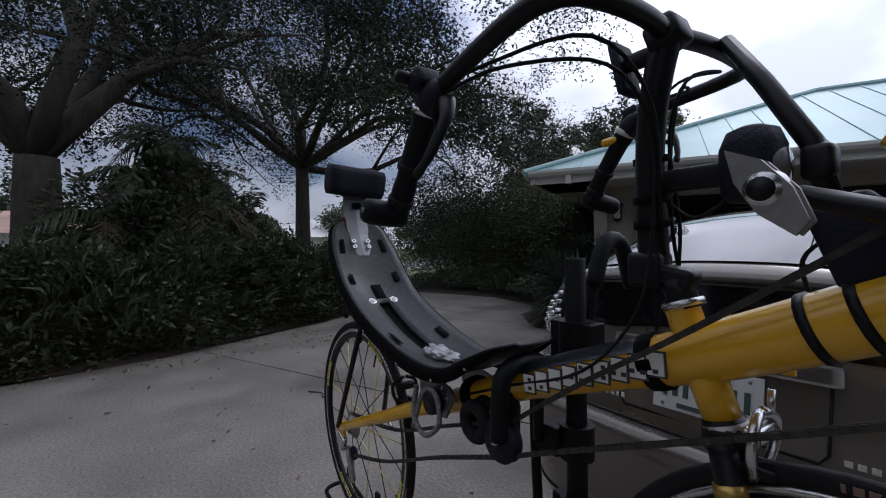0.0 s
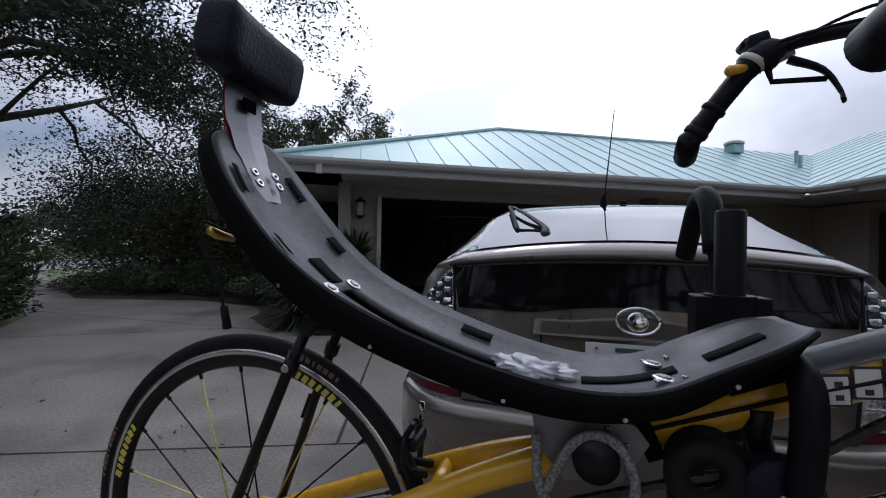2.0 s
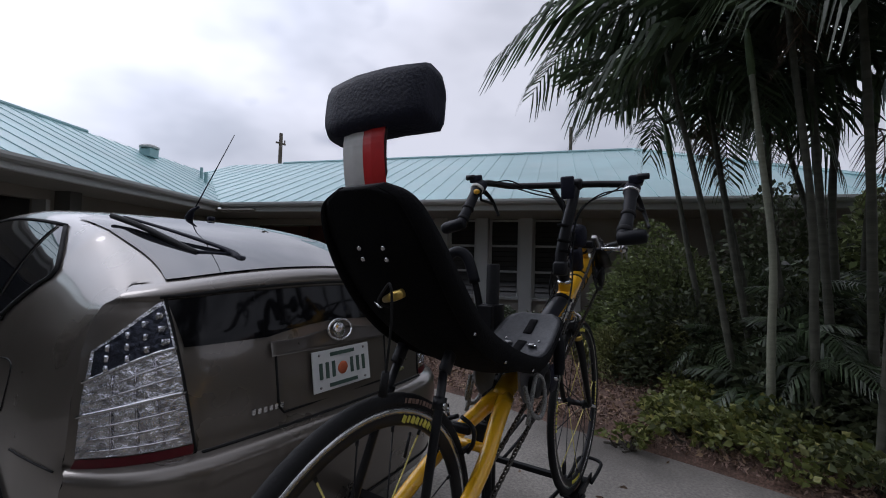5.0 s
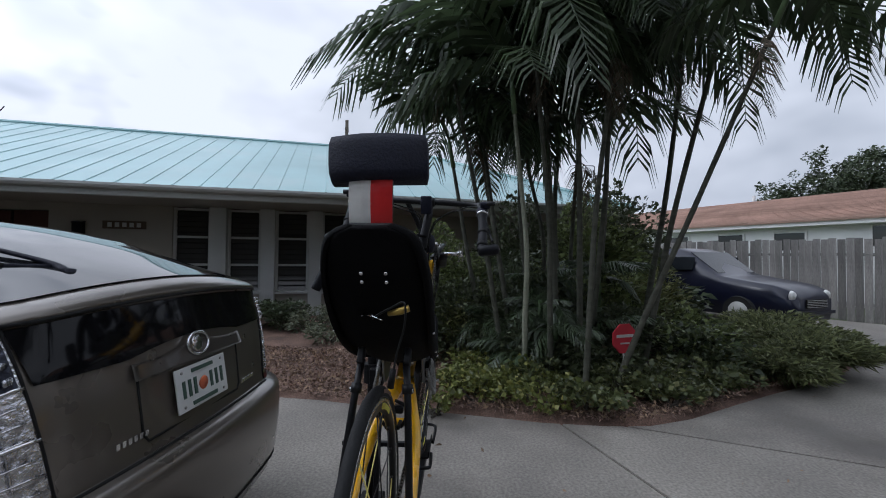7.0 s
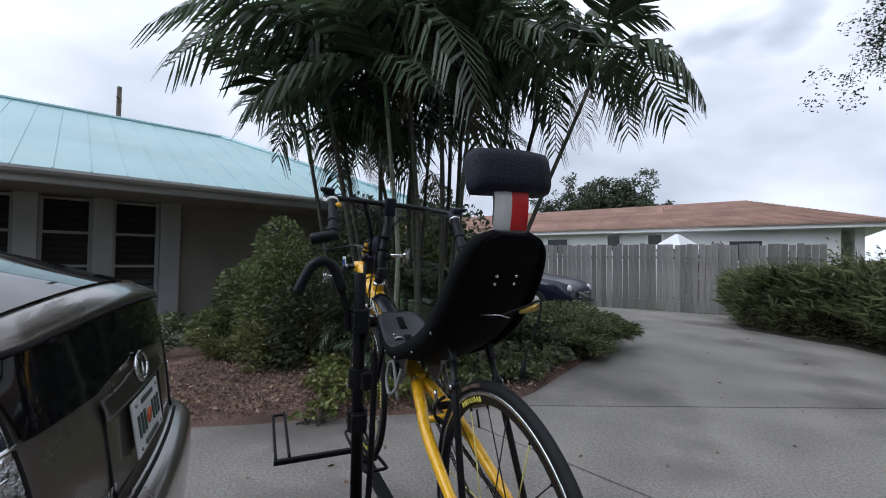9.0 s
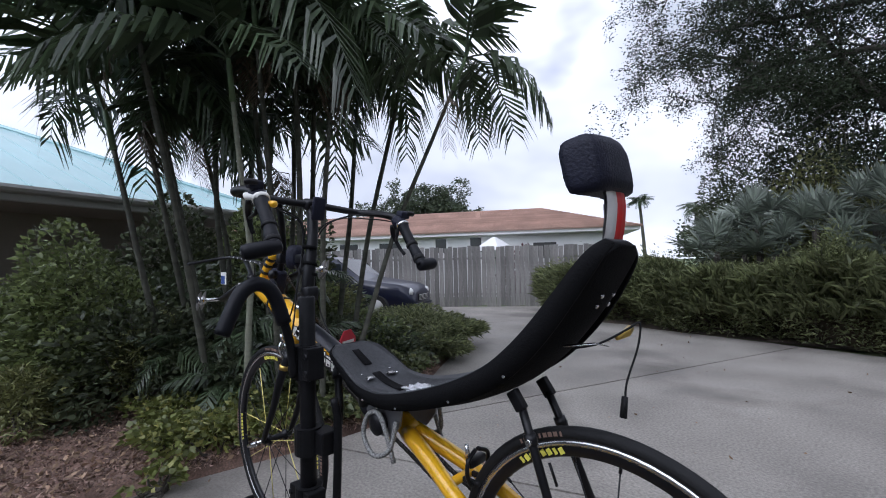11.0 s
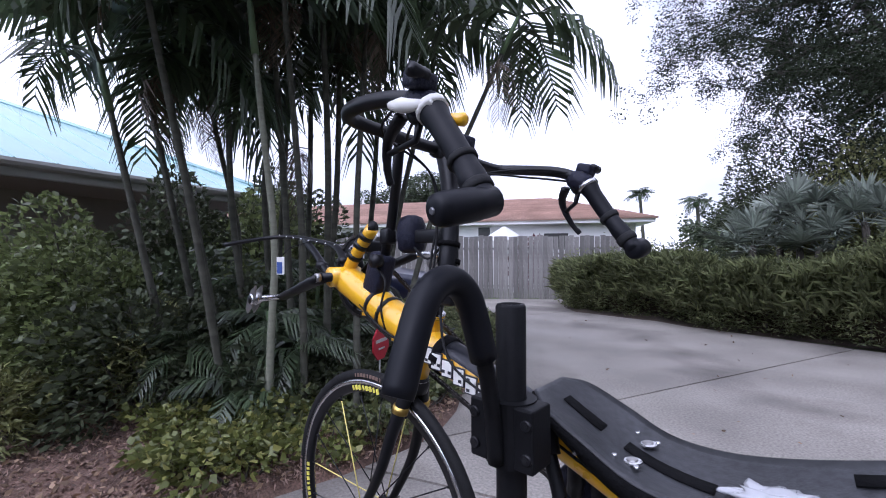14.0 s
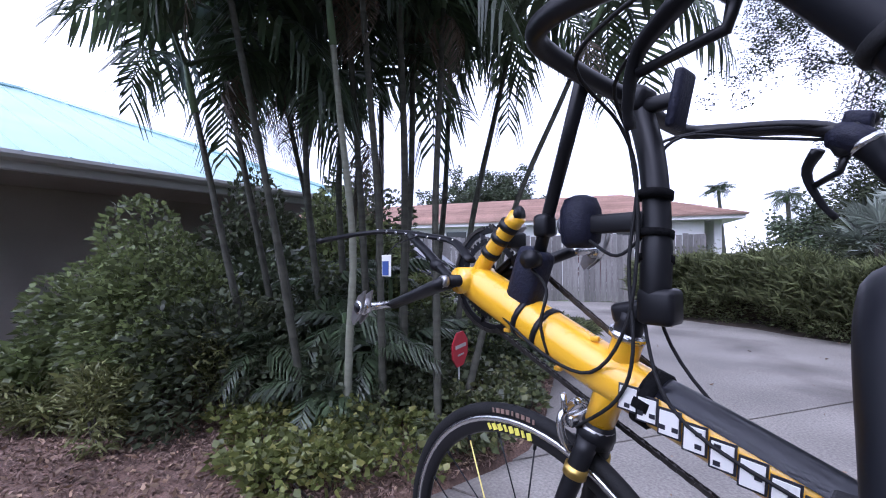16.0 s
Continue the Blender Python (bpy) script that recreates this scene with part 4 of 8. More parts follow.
for k, (b, t, r, n, pale, bend) in enumerate(PALMS):
    palm(b, (t[0], t[1], t[2] * (1.06 if k % 3 else 1.0)), r * 0.78, n + k % 2, 40 + k, dry=(0, 2, 1, 3)[k % 4], bark=PALM_BARK_PALE if pale else PALM_BARK, bend=bend, low=LOW_FRONDS.get(k, ()))
oak("oak_tree", "broad dark oak with a low forked trunk behind the hedge", (-9.0, -2.65, -0.03), 9.6, 6.4, 7, 80000, 61, 0.066, trunk=0.32, low=0.30, clump=0.9)
oak("oak_tree", "dark oak with a slender forked trunk near the street", (-11.1, 2.35, -0.03), 11.4, 8.6, 10, 150000, 62, 0.08, trunk=0.19, low=0.31, clump=0.95, boughs=(([(0, 0, 3.5), (0.8, 1.6, 4.6), (1.4, 3.4, 5.4), (2.2, 5.2, 5.9)], 0.09), ([(0, 0, 3.5), (1.2, 2.0, 5.6), (1.8, 4.2, 7.0)], 0.09)))
oak("oak_tree", "grey-barked oak with a long low limb behind the hedge", (-3.45, -12.5, -0.03), 9.5, 4.2, 6, 210000, 63, 0.060, trunk=0.21, low=0.258, clump=0.62,
    boughs=(([(0, 0, 2.4), (0.26, 0, 4.1), (0.5, -0.1, 5.14), (0.25, 0, 7.05), (0.0, 0, 8.3)], 0.17), ([(0, 0, 2.4), (-0.9, 0.25, 3.73), (-1.7, 0.55, 5.0), (-2.4, 0.8, 6.5)], 0.14),
            ([(0.3, 0, 4.35), (0.75, 0.24, 4.55), (2.16, 0.54, 4.62), (3.0, 0.7, 4.96), (4.2, 0.5, 5.4)], 0.10), ([(0.45, 0, 5.6), (1.3, 0.6, 6.3), (2.9, 1.0, 6.4), (4.6, 0.5, 6.9)], 0.09),
            ([(0.3, 0, 6.6), (1.4, 0.4, 7.6), (3.2, 0.4, 8.4), (4.4, 0.2, 8.9)], 0.08), ([(0.45, 0, 5.0), (1.6, 0.9, 5.3), (3.2, 0.9, 5.5), (4.4, 0.9, 6.1)], 0.08)))
oak("oak_tree", "rounded dark oak crowding the corner of the hedge", (-8.6, -9.6, -0.03), 8.0, 4.8, 6, 70000, 64, 0.09, trunk=0.22, low=0.22, clump=0.7)
# woody growth beside the garage and behind it
for k, (x, y, r, h) in enumerate(((-7.4, 8.4, 1.4, 4.2), (-5.9, 7.8, 1.1, 3.6), (-9.6, 8.4, 1.6, 4.6), (-8.2, 10.6, 1.9, 6.4), (-5.8, 10.2, 1.6, 5.6), (-11.6, 9.4, 1.9, 5.2), (-13.5, 8.8, 1.8, 4.6), (-7.0, 13.0, 2.0, 6.8), (-10.4, 12.0, 2.0, 6.2))):
    shrub((x, y, 0.03), r, h, 20000, 0.10, HEDGE_LEAF if k % 2 else THICKET_LEAF, 300 + k, "tall tangled shrub with bare twigs beside the garage", name="tall_shrub", group="shrubs by the garage", clumps=44, flat_leaf=True)
for k, (x, y, h) in enumerate(((-7.0, 7.4, 0.9), (-8.6, 7.2, 0.95), (-5.6, 6.8, 0.8), (-10.3, 6.6, 0.9))):
    shrub((x, y, 0.03), 1.0, h, 7000, 0.085, HEDGE_LEAF, 320 + k, "low dense shrub at the driveway's edge", name="low_shrub", group="low shrubs", clumps=10, flat_leaf=True)
oak("far_tree", "rounded dark tree behind the garage shrubs", (-12.6, 14.6, -0.03), 7.4, 4.4, 7, 55000, 66, 0.14, FAR_LEAF, 0.2, low=0.3, clump=0.75)
oak("far_tree", "rounded dark tree behind the garage roof", (-11.6, 20.0, -0.03), 8.0, 3.2, 6, 40000, 67, 0.14, FAR_LEAF, 0.2, low=0.3, clump=0.75)
oak("far_tree", "rounded green tree behind the neighbouring house", (21.2, -22.6, -0.03), 7.4, 4.4, 8, 60000, 68, 0.18, FAR_LEAF, 0.25, low=0.3, clump=0.75)
for k, (x, y, h) in enumerate(((-40, 16, 6), (-46, 6, 7), (-42, -8, 7), (-34, -22, 6), (-60, 22, 8), (-20, -34, 7), (-6, -40, 6), (6, -44, 5), (-52, 34, 8), (-30, 34, 8))):
    oak("far_tree", "hazy green tree beyond the street", (x, y, -0.05), h, h * 0.55, 5, 5000, 400 + k, 0.4, FAR_LEAF, 0.25, low=0.2, clump=1.1)

# sword-leaved clumps beside the garage pier and by the walk
for k, (x, y, z, s) in enumerate(((-3.6, 4.25, 0.55, 0.60), (-3.25, 4.35, 0.25, 0.55), (-4.0, 4.45, 0.45, 0.6), (-3.3, 4.65, 0.95, 0.5), (-4.4, 4.8, 0.6, 0.6), (-4.0, 5.0, 1.0, 0.5), (-3.85, 4.1, 0.15, 0.5), (-4.7, 5.3, 0.5, 0.6), (-3.0, 4.2, 0.1, 0.45))):
    sword_plant((x, y, 0.03), 240, s * 1.1, 500 + k, "bushy clump of dark pointed leaves beside the garage", name="dracaena", stem=z, group="pointed plants by the garage")
for k, (x, y, z, s) in enumerate(((4.4, 4.6, 0.35, 0.6), (4.8, 3.7, 0.25, 0.6), (4.2, 5.5, 0.3, 0.6), (5.2, 2.9, 0.2, 0.55))):
    sword_plant((x, y, 0.03), 60, s, 520 + k, "clump of broad pointed leaves near the front door", name="bromeliad", stem=z, group="pointed plants by the door", width=0.075)
# silvery fan palms in a mound behind the south hedge, and dark growth behind them
def fan_leaf_mesh(radius, blades, seed, material):
    """A fan leaf along +x: a thin stalk and stiff pointed blades that radiate from its end."""
    rng = np.random.default_rng(seed)
    stalk, verts, faces = radius * 1.1, [], []
    for y, z in ((0.007, 0), (-0.004, 0.006), (-0.004, -0.006)):
        verts += [(0, y, z), (stalk, y * 0.7, z * 0.7)]
    faces += [(0, 1, 3, 2), (2, 3, 5, 4), (4, 5, 1, 0)]
    for k in range(blades):
        a = radians(-125 + 250 * k / (blades - 1)) + rng.normal() * 0.04
        L = radius * (1.0 - 0.22 * abs(math.sin(a / 2))) * rng.uniform(0.85, 1.08)
        o, d, n = np.array([stalk, 0, 0]), np.array([math.cos(a), math.sin(a), 0.22 + 0.12 * rng.normal()]), np.array([-math.sin(a), math.cos(a), 0])
        w, drop = radius * 0.068, np.array([0, 0, -0.10 * L * rng.uniform(0, 1.6)])
        base = len(verts)
        verts += [o + d * 0.01, o + d * L * 0.5 + n * w + (0, 0, 0.012), o + d * L * 0.5, o + d * L * 0.5 - n * w + (0, 0, 0.012), o + d * L + drop]
        faces += [(base, base + 2, base + 1), (base, base + 3, base + 2), (base + 1, base + 2, base + 4), (base + 2, base + 3, base + 4)]
    return from_arrays([tuple(v) for v in verts], faces, material)


FANS = [fan_leaf_mesh(r, n, 20 + n, FAN_LEAF) for r, n in ((0.46, 23), (0.40, 20), (0.50, 25))]
frng = np.random.default_rng(33)
for k, (x, y, z) in enumerate(((0.75, -9.9, 1.45), (0.1, -10.2, 1.95), (-0.2, -9.7, 1.4), (-0.75, -9.75, 1.8), (-1.2, -9.4, 1.3), (-1.5, -10.0, 2.05), (-2.0, -9.5, 1.6), (-2.4, -9.1, 1.2), (-2.7, -9.9, 1.85), (-3.2, -9.3, 1.4), (0.45, -10.9, 1.8), (-3.8, -9.0, 1.2))):
    ob = thing("fan_palm", "silver-green fan palm with stiff pointed blades behind the hedge", "palm tree", (x, y, 0.0), group="silver fan palms")
    part("trunk", one_tube([(0, 0, -0.05), (frng.normal() * 0.05, frng.normal() * 0.05, z * 0.5), (0, 0, z)], [0.07, 0.06, 0.05], 8), BARK, ob)
    for j in range(17):
        f = new("fan_leaf", FANS[j % 3])
        f.parent = ob
        f.matrix_basis = pose(0, 0, z - 0.02 * (j % 7), frng.uniform(-35, 35), frng.uniform(-82, 14), 137.5 * j + frng.uniform(-18, 18)) @ Matrix.Scale(frng.uniform(0.75, 1.05), 4)
for k, (x, y, r, h) in enumerate(((0.5, -13.2, 1.0, 5.4), (-0.5, -13.0, 1.3, 5.9), (-1.5, -13.0, 1.2, 5.8), (-5.4, -10.6, 1.5, 4.4), (-6.8, -9.0, 1.4, 3.6))):
    shrub((x, y, 0.0), r, h, 15000, 0.10, THICKET_LEAF, 360 + k, "tall dark leafy shrub behind the hedge", name="tall_shrub", group="shrubs behind the hedge", clumps=24, flat_leaf=True)
for k, (x, y, r, h) in enumerate(((-1.0, -11.6, 0.8, 4.6), (-1.9, -11.6, 0.7, 4.2), (-0.3, -11.6, 0.6, 3.6))):
    shrub((x, y, 0.0), r, h, 6000, 0.11, OLIVE_LEAF, 380 + k, "yellow-green leafy shrub behind the fan palms", name="leafy_shrub", group="shrubs behind the hedge", clumps=22, flat_leaf=True)
# dark cycad-like shrub before the west oak
shrub((-8.0, -0.8, 0.0), 1.25, 3.7, 22000, 0.11, THICKET_LEAF, 371, "tall dense dark shrub behind the hedge", name="tall_shrub", group="shrubs behind the hedge", clumps=40, flat_leaf=True)
for k, (x, y, z) in enumerate(((-7.3, -0.6, 2.0), (-7.6, -1.2, 2.5), (-7.9, -0.3, 2.6), (-8.2, -0.9, 3.1), (-7.2, -1.7, 1.7), (-7.9, 0.3, 1.9), (-7.4, -0.9, 1.4))):
    ob = thing("fan_palm", "dark shaggy fan palm behind the hedge", "palm tree", (x, y, 0.0), group="shaggy palms")
    part("trunk", one_tube([(0, 0, -0.05), (0.05, 0.03, z)], [0.09, 0.06], 8), BARK, ob)
    rng = np.random.default_rng(600 + k)
    for j in range(20):
        f = new("frond", FRONDS[j % 4] if j % 5 else DRY)
        f.parent = ob
        f.matrix_basis = pose(0.05, 0.03, z, 0, rng.uniform(-50, 45), rng.uniform(0, 360)) @ Matrix.Scale(rng.uniform(0.5, 0.75), 4)

# shrubs of the east bed: place, radius, height, leaves, leaf size, material
EAST = [((4.6, -0.8), 0.62, 2.25, 11000, 0.075, SHRUB_LEAF, "tall leafy green shrub at the house corner"), ((4.25, -0.4), 0.45, 1.55, 6000, 0.07, SHRUB_LEAF, "leafy green shrub at the house corner"), ((4.95, -0.3), 0.5, 1.85, 7000, 0.075, SHRUB_LEAF, "leafy green shrub at the house corner"), ((4.1, -0.95), 0.42, 1.3, 4500, 0.07, OLIVE_LEAF, "yellow-green shrub at the house corner"), ((4.95, 0.1), 0.40, 0.85, 2200, 0.10, SHRUB_LEAF, "leafy green shrub near the windows"), ((3.85, -0.15), 0.28, 0.72, 1700, 0.09, OLIVE_LEAF, "feathery yellow-green shrub in the mulch"),
        ((4.35, 0.15), 0.28, 0.55, 1400, 0.09, OLIVE_LEAF, "feathery yellow-green shrub in the mulch"), ((4.7, 1.0), 0.30, 0.55, 700, 0.085, GREY_LEAF, "grey-green straggly plant under the windows"), ((5.4, 1.5), 0.36, 0.6, 900, 0.085, GREY_LEAF, "grey-green straggly plant under the windows"), ((5.6, 0.8), 0.36, 0.6, 1100, 0.085, SHRUB_LEAF, "low leafy shrub under the windows"),
        ((5.6, 2.2), 0.5, 0.6, 2200, 0.08, HEDGE_LEAF, "low dark shrub under the windows"), ((5.3, 3.2), 0.5, 0.6, 2200, 0.08, HEDGE_LEAF, "low dark shrub under the windows"), ((4.9, 4.4), 0.45, 0.6, 2000, 0.08, HEDGE_LEAF, "low dark shrub under the windows"),
        ((2.62, -0.83), 0.15, 0.20, 300, 0.055, LIME_LEAF, "low yellow-green croton in the mulch"), ((2.22, -1.05), 0.26, 0.26, 720, 0.055, LIME_LEAF, "low yellow-green croton in the mulch"), ((2.45, -1.12), 0.24, 0.30, 760, 0.055, LIME_LEAF, "bushy yellow-green croton in the mulch"), ((2.86, -1.42), 0.26, 0.34, 840, 0.055, LIME_LEAF, "bushy yellow-green croton in the mulch"), ((2.12, -1.55), 0.24, 0.22, 640, 0.055, LIME_LEAF, "low yellow-green croton in the mulch"),
        ((2.0, -0.62), 0.14, 0.12, 220, 0.055, LIME_LEAF, "tiny yellow-green croton in the mulch"), ((3.3, -0.9), 0.18, 0.28, 480, 0.055, LIME_LEAF, "low yellow-green croton in the mulch"),
        ((2.15, -1.95), 0.26, 0.26, 920, 0.060, ROUND_LEAF, "low round-leaved ground-cover plant"), ((2.5, -2.35), 0.34, 0.32, 1280, 0.060, ROUND_LEAF, "low round-leaved ground-cover plant"), ((2.85, -2.85), 0.40, 0.36, 1520, 0.060, ROUND_LEAF, "low round-leaved ground-cover plant"), ((2.55, -1.75), 0.32, 0.36, 1240, 0.060, ROUND_LEAF, "low round-leaved ground-cover plant"), ((2.2, -2.6), 0.24, 0.26, 840, 0.060, ROUND_LEAF, "low round-leaved ground-cover plant"), ((3.1, -3.45), 0.38, 0.36, 1440, 0.060, ROUND_LEAF, "dark round-leaved ground-cover plant"), ((2.65, -3.2), 0.25, 0.26, 840, 0.060, ROUND_LEAF, "low round-leaved ground-cover plant"),
        ((3.6, -3.7), 0.5, 0.6, 2400, 0.09, HEDGE_LEAF, "dark low shrub under the palms"), ((4.1, -3.5), 0.7, 0.85, 3000, 0.09, SHRUB_LEAF, "leafy shrub under the palms"),
        ((3.5, -4.7), 0.50, 0.50, 5200, 0.11, FERN_LEAF, "feathery green ground shrub at the bed's tip"), ((4.2, -4.9), 0.65, 0.62, 6200, 0.11, FERN_LEAF, "feathery green ground shrub at the bed's tip"), ((3.95, -5.4), 0.45, 0.45, 4600, 0.11, FERN_LEAF, "feathery green ground shrub at the bed's tip"), ((4.9, -5.4), 0.65, 0.60, 5600, 0.11, FERN_LEAF, "feathery green ground shrub at the bed's tip"), ((3.15, -4.2), 0.40, 0.42, 3600, 0.11, FERN_LEAF, "feathery green ground shrub at the bed's tip"),
        ((5.9, -2.9), 0.8, 3.1, 8000, 0.11, SHRUB_LEAF, "tall leafy shrub behind the palms"), ((6.8, -3.7), 0.9, 3.3, 9000, 0.11, THICKET_LEAF, "tall dark shrub behind the palms"), ((6.4, -1.9), 0.7, 2.9, 7000, 0.11, THICKET_LEAF, "tall dark shrub behind the palms"), ((4.9, -3.3), 0.6, 1.5, 4600, 0.10, OLIVE_LEAF, "yellow-green shrub behind the palms"), ((4.8, -2.6), 0.8, 1.5, 6000, 0.10, SHRUB_LEAF, "dense shrub behind the palms"), ((5.3, -1.5), 0.8, 1.8, 7000, 0.10, HEDGE_LEAF, "dense shrub behind the palms"), ((5.6, -3.6), 0.9, 1.2, 3600, 0.12, HEDGE_LEAF, "dense shrub behind the palms"), ((4.3, -2.0), 0.6, 1.0, 3000, 0.11, HEDGE_LEAF, "dense dark shrub behind the palms"),
        ((3.9, 2.6), 0.4, 0.5, 1300, 0.08, GREY_LEAF, "straggly grey-green plant in the mulch")]
# low leafy cover along the edge of the bed and under the palms
crng = np.random.default_rng(77)
for k in range(14):
    f = k / 13
    cx, cy = (2.18 + 1.5 * f, -0.95 - 0.35 * f) if k % 2 else (2.25 + 0.5 * f, -1.2 - 1.7 * f)
    cx, cy = cx + crng.uniform(0.0, 0.32), cy + crng.uniform(-0.22, 0.22)
    lime = crng.uniform() < 0.5
    EAST.append(((cx, cy), crng.uniform(0.14, 0.23), crng.uniform(0.16, 0.30), 480, 0.056, LIME_LEAF if lime else ROUND_LEAF, "low yellow-green croton in the mulch" if lime else "low round-leaved ground-cover plant"))
for cx, cy, r, h in ((3.2, -1.75, 0.4, 0.8), (3.55, -1.5, 0.45, 1.0), (3.0, -2.2, 0.4, 0.7), (3.75, -0.95, 0.5, 1.2), (4.0, -1.9, 0.55, 1.35), (3.6, -2.7, 0.5, 0.9)):
    EAST.append(((cx, cy), r, h, 3200, 0.075, THICKET_LEAF, "dark leafy shrub among the palm trunks"))
SHAPE = {"fern_leaf": (1, 0.20), "lime_leaf": (1, 0.72), "round_leaf": (1, 0.75), "olive_leaf": (1, 0.22), "grey_leaf": (1, 0.32)}
for k, ((x, y), r, h, n, s, m_, lab) in enumerate(EAST):
    shrub((x, y, 0.04), r, h, int(n * (0.62 if m_ in (ROUND_LEAF, LIME_LEAF) else 1)), s, m_, 700 + k, lab, group="shrubs of the mulch bed", clumps=max(8, int(r * 18)), shape=SHAPE.get(m_.name, (1, 0.5)), flat_leaf=m_ in (HEDGE_LEAF, THICKET_LEAF) or "behind" in lab)
# young palms and drooping low fronds under the trunks
for k, (x, y, z, sc) in enumerate(((3.0, -1.40, 0.30, 0.45), (3.3, -2.4, 0.45, 0.5), (3.6, -1.2, 0.5, 0.45), (3.8, -1.9, 0.9, 0.55), (3.9, -2.6, 1.0, 0.55), (2.95, -1.85, 0.5, 0.42), (3.3, -1.75, 0.7, 0.48))):
    rng = np.random.default_rng(800 + k)
    ob = thing("young_palm", "young palm with fine arching fronds among the trunks", "palm tree", (x, y, 0.03), group="young palms")
    part("stem", one_tube([(0, 0, -0.05), (0, 0, z + 0.1)], [0.03, 0.02], 7), PALM_STEM, ob)
    for j in range(9):
        f = new("frond", FRONDS[j % 4])
        f.parent = ob
        f.matrix_basis = pose(0, 0, z, 0, rng.uniform(-60, 5), 40 * j + rng.uniform(-15, 15)) @ Matrix.Scale(sc * 0.8 * rng.uniform(0.8, 1.15), 4)

# mulch chips and fallen leaves, thickest near the drive
rng = np.random.default_rng(90)


def in_poly(p, poly):
    ok = np.zeros(len(p), bool)
    for a, b in zip(poly, poly[1:] + poly[:1]):
        c = ((a[1] > p[:, 1]) != (b[1] > p[:, 1])) & (p[:, 0] < (b[0] - a[0]) * (p[:, 1] - a[1]) / (b[1] - a[1] + 1e-12) + a[0])
        ok ^= c
    return ok


p = rng.uniform((1.6, -5.0), (4.2, 2.5), (44000, 2))
p = p[in_poly(p, EAST_BED)]
pz = np.column_stack([p, np.array([0.055 + 0.05 * noise.noise(Vector((x * 1.3 + 1, y * 1.3, 0))) for x, y in p]) + rng.uniform(0.0, 0.012, len(p))])
chips = new("mulch_chips", leaf_mesh(pz, 0.034, CHIP, shape=(1, 0.35), rng=rng, up=0.0, droop=0.0))
tagged(chips, "red-brown shredded bark chips over the bed", "mulch", kind="stuff")
q = rng.uniform((1.7, -4.5), (4.0, 2.0), (6000, 2))
q = q[in_poly(q, EAST_BED)]
r2 = np.column_stack([rng.uniform(-6.2, -4.9, 500), rng.uniform(-4, 1, 500)])
r3 = np.column_stack([rng.uniform(-5.0, 2.5, 300), rng.normal(0, 2.2, 300)])
r4 = np.column_stack([rng.uniform(-5.0, 4.0, 260), rng.uniform(-8.4, 4.0, 260), np.full(260, 0.005)])
r4 = r4[in_poly(r4[:, :2], DRIVE)]
q3 = np.vstack([r4, np.column_stack([q, np.full(len(q), 0.075)]), np.column_stack([r2, np.full(500, 0.006)]), np.column_stack([r3, np.full(300, 0.005)])[:90]])
litter = new("fallen_leaves", leaf_mesh(q3, 0.042, DRY_LEAF, shape=(1, 0.5), rng=rng, up=0.05, droop=0.0))
tagged(litter, "scattered dry brown leaves on the ground", "leaves", kind="stuff")
tagged(solid("twig", one_tube(smooth_path([(-3.2, -0.06, 0.008), (-3.08, 0.02, 0.012), (-2.98, -0.01, 0.01), (-2.9, 0.05, 0.012)], 4), 0.006, 6), BARK, "thin dry twig lying on the driveway", "twig"), "thin dry twig lying on the driveway", "twig")

# ---- what stands beyond the driveway ----
# paling fence
F0, F1 = Vector((4.15, -12.45, 0)), Vector((17.1, -3.1, 0))
FD = (F1 - F0).normalized()
fence = thing("paling_fence", "weathered grey wooden paling fence", "fence", tuple(F0))
count = int((F1 - F0).length / 0.145)
rng = np.random.default_rng(7)
picket_meshes = []
for k in range(4):
    bm = one_box((0, 0, 0.9), (0.138, 0.02, 1.8 + 0.02 * k), bevel=0.003)
    picket_meshes.append(mesh_of(bm, FENCE_WOOD))
ang = math.degrees(math.atan2(FD.y, FD.x))
for k in range(count):
    o = new("paling", picket_meshes[k % 4])
    o.parent = fence
    o.matrix_basis = pose(*(FD * 0.145 * k + Vector((0, 0, rng.uniform(-0.02, 0.02)))), rng.uniform(-0.6, 0.6), rng.uniform(-0.6, 0.6), ang)
for z in (0.35, 1.45):
    part("rail", one_tube([FD * 0 + Vector((0, -0.04, z)), FD * (F1 - F0).length + Vector((0, -0.04, z))], 0.035, 4), FENCE_WOOD, fence)
# neighbouring house with a tiled hip roof
n_house = thing("neighbour_house", "white neighbouring house with a terracotta tiled hip roof", "house", (4.0, -15.4, 0), (0, 0, 28))
NX, ND = 24.0, 6.8  # length eastwards, depth southwards
part("wall", one_box((NX / 2 + 0.5, -0.45, 1.2), (NX - 1.0, 0.2, 2.4)), WHITE_WALL, n_house)
part("wall", one_box((0.6, -ND / 2, 1.2), (0.2, ND - 1.0, 2.4)), WHITE_WALL, n_house)
part("fascia", one_box((NX / 2, 0.0, 2.45), (NX, 0.05, 0.18)), WHITE_WALL, n_house)
part("fascia", one_box((0.0, -ND / 2, 2.45), (0.05, ND, 0.18)), WHITE_WALL, n_house)
part("soffit", one_box((NX / 2, -ND / 2, 2.37), (NX, ND, 0.03)), WHITE_WALL, n_house)
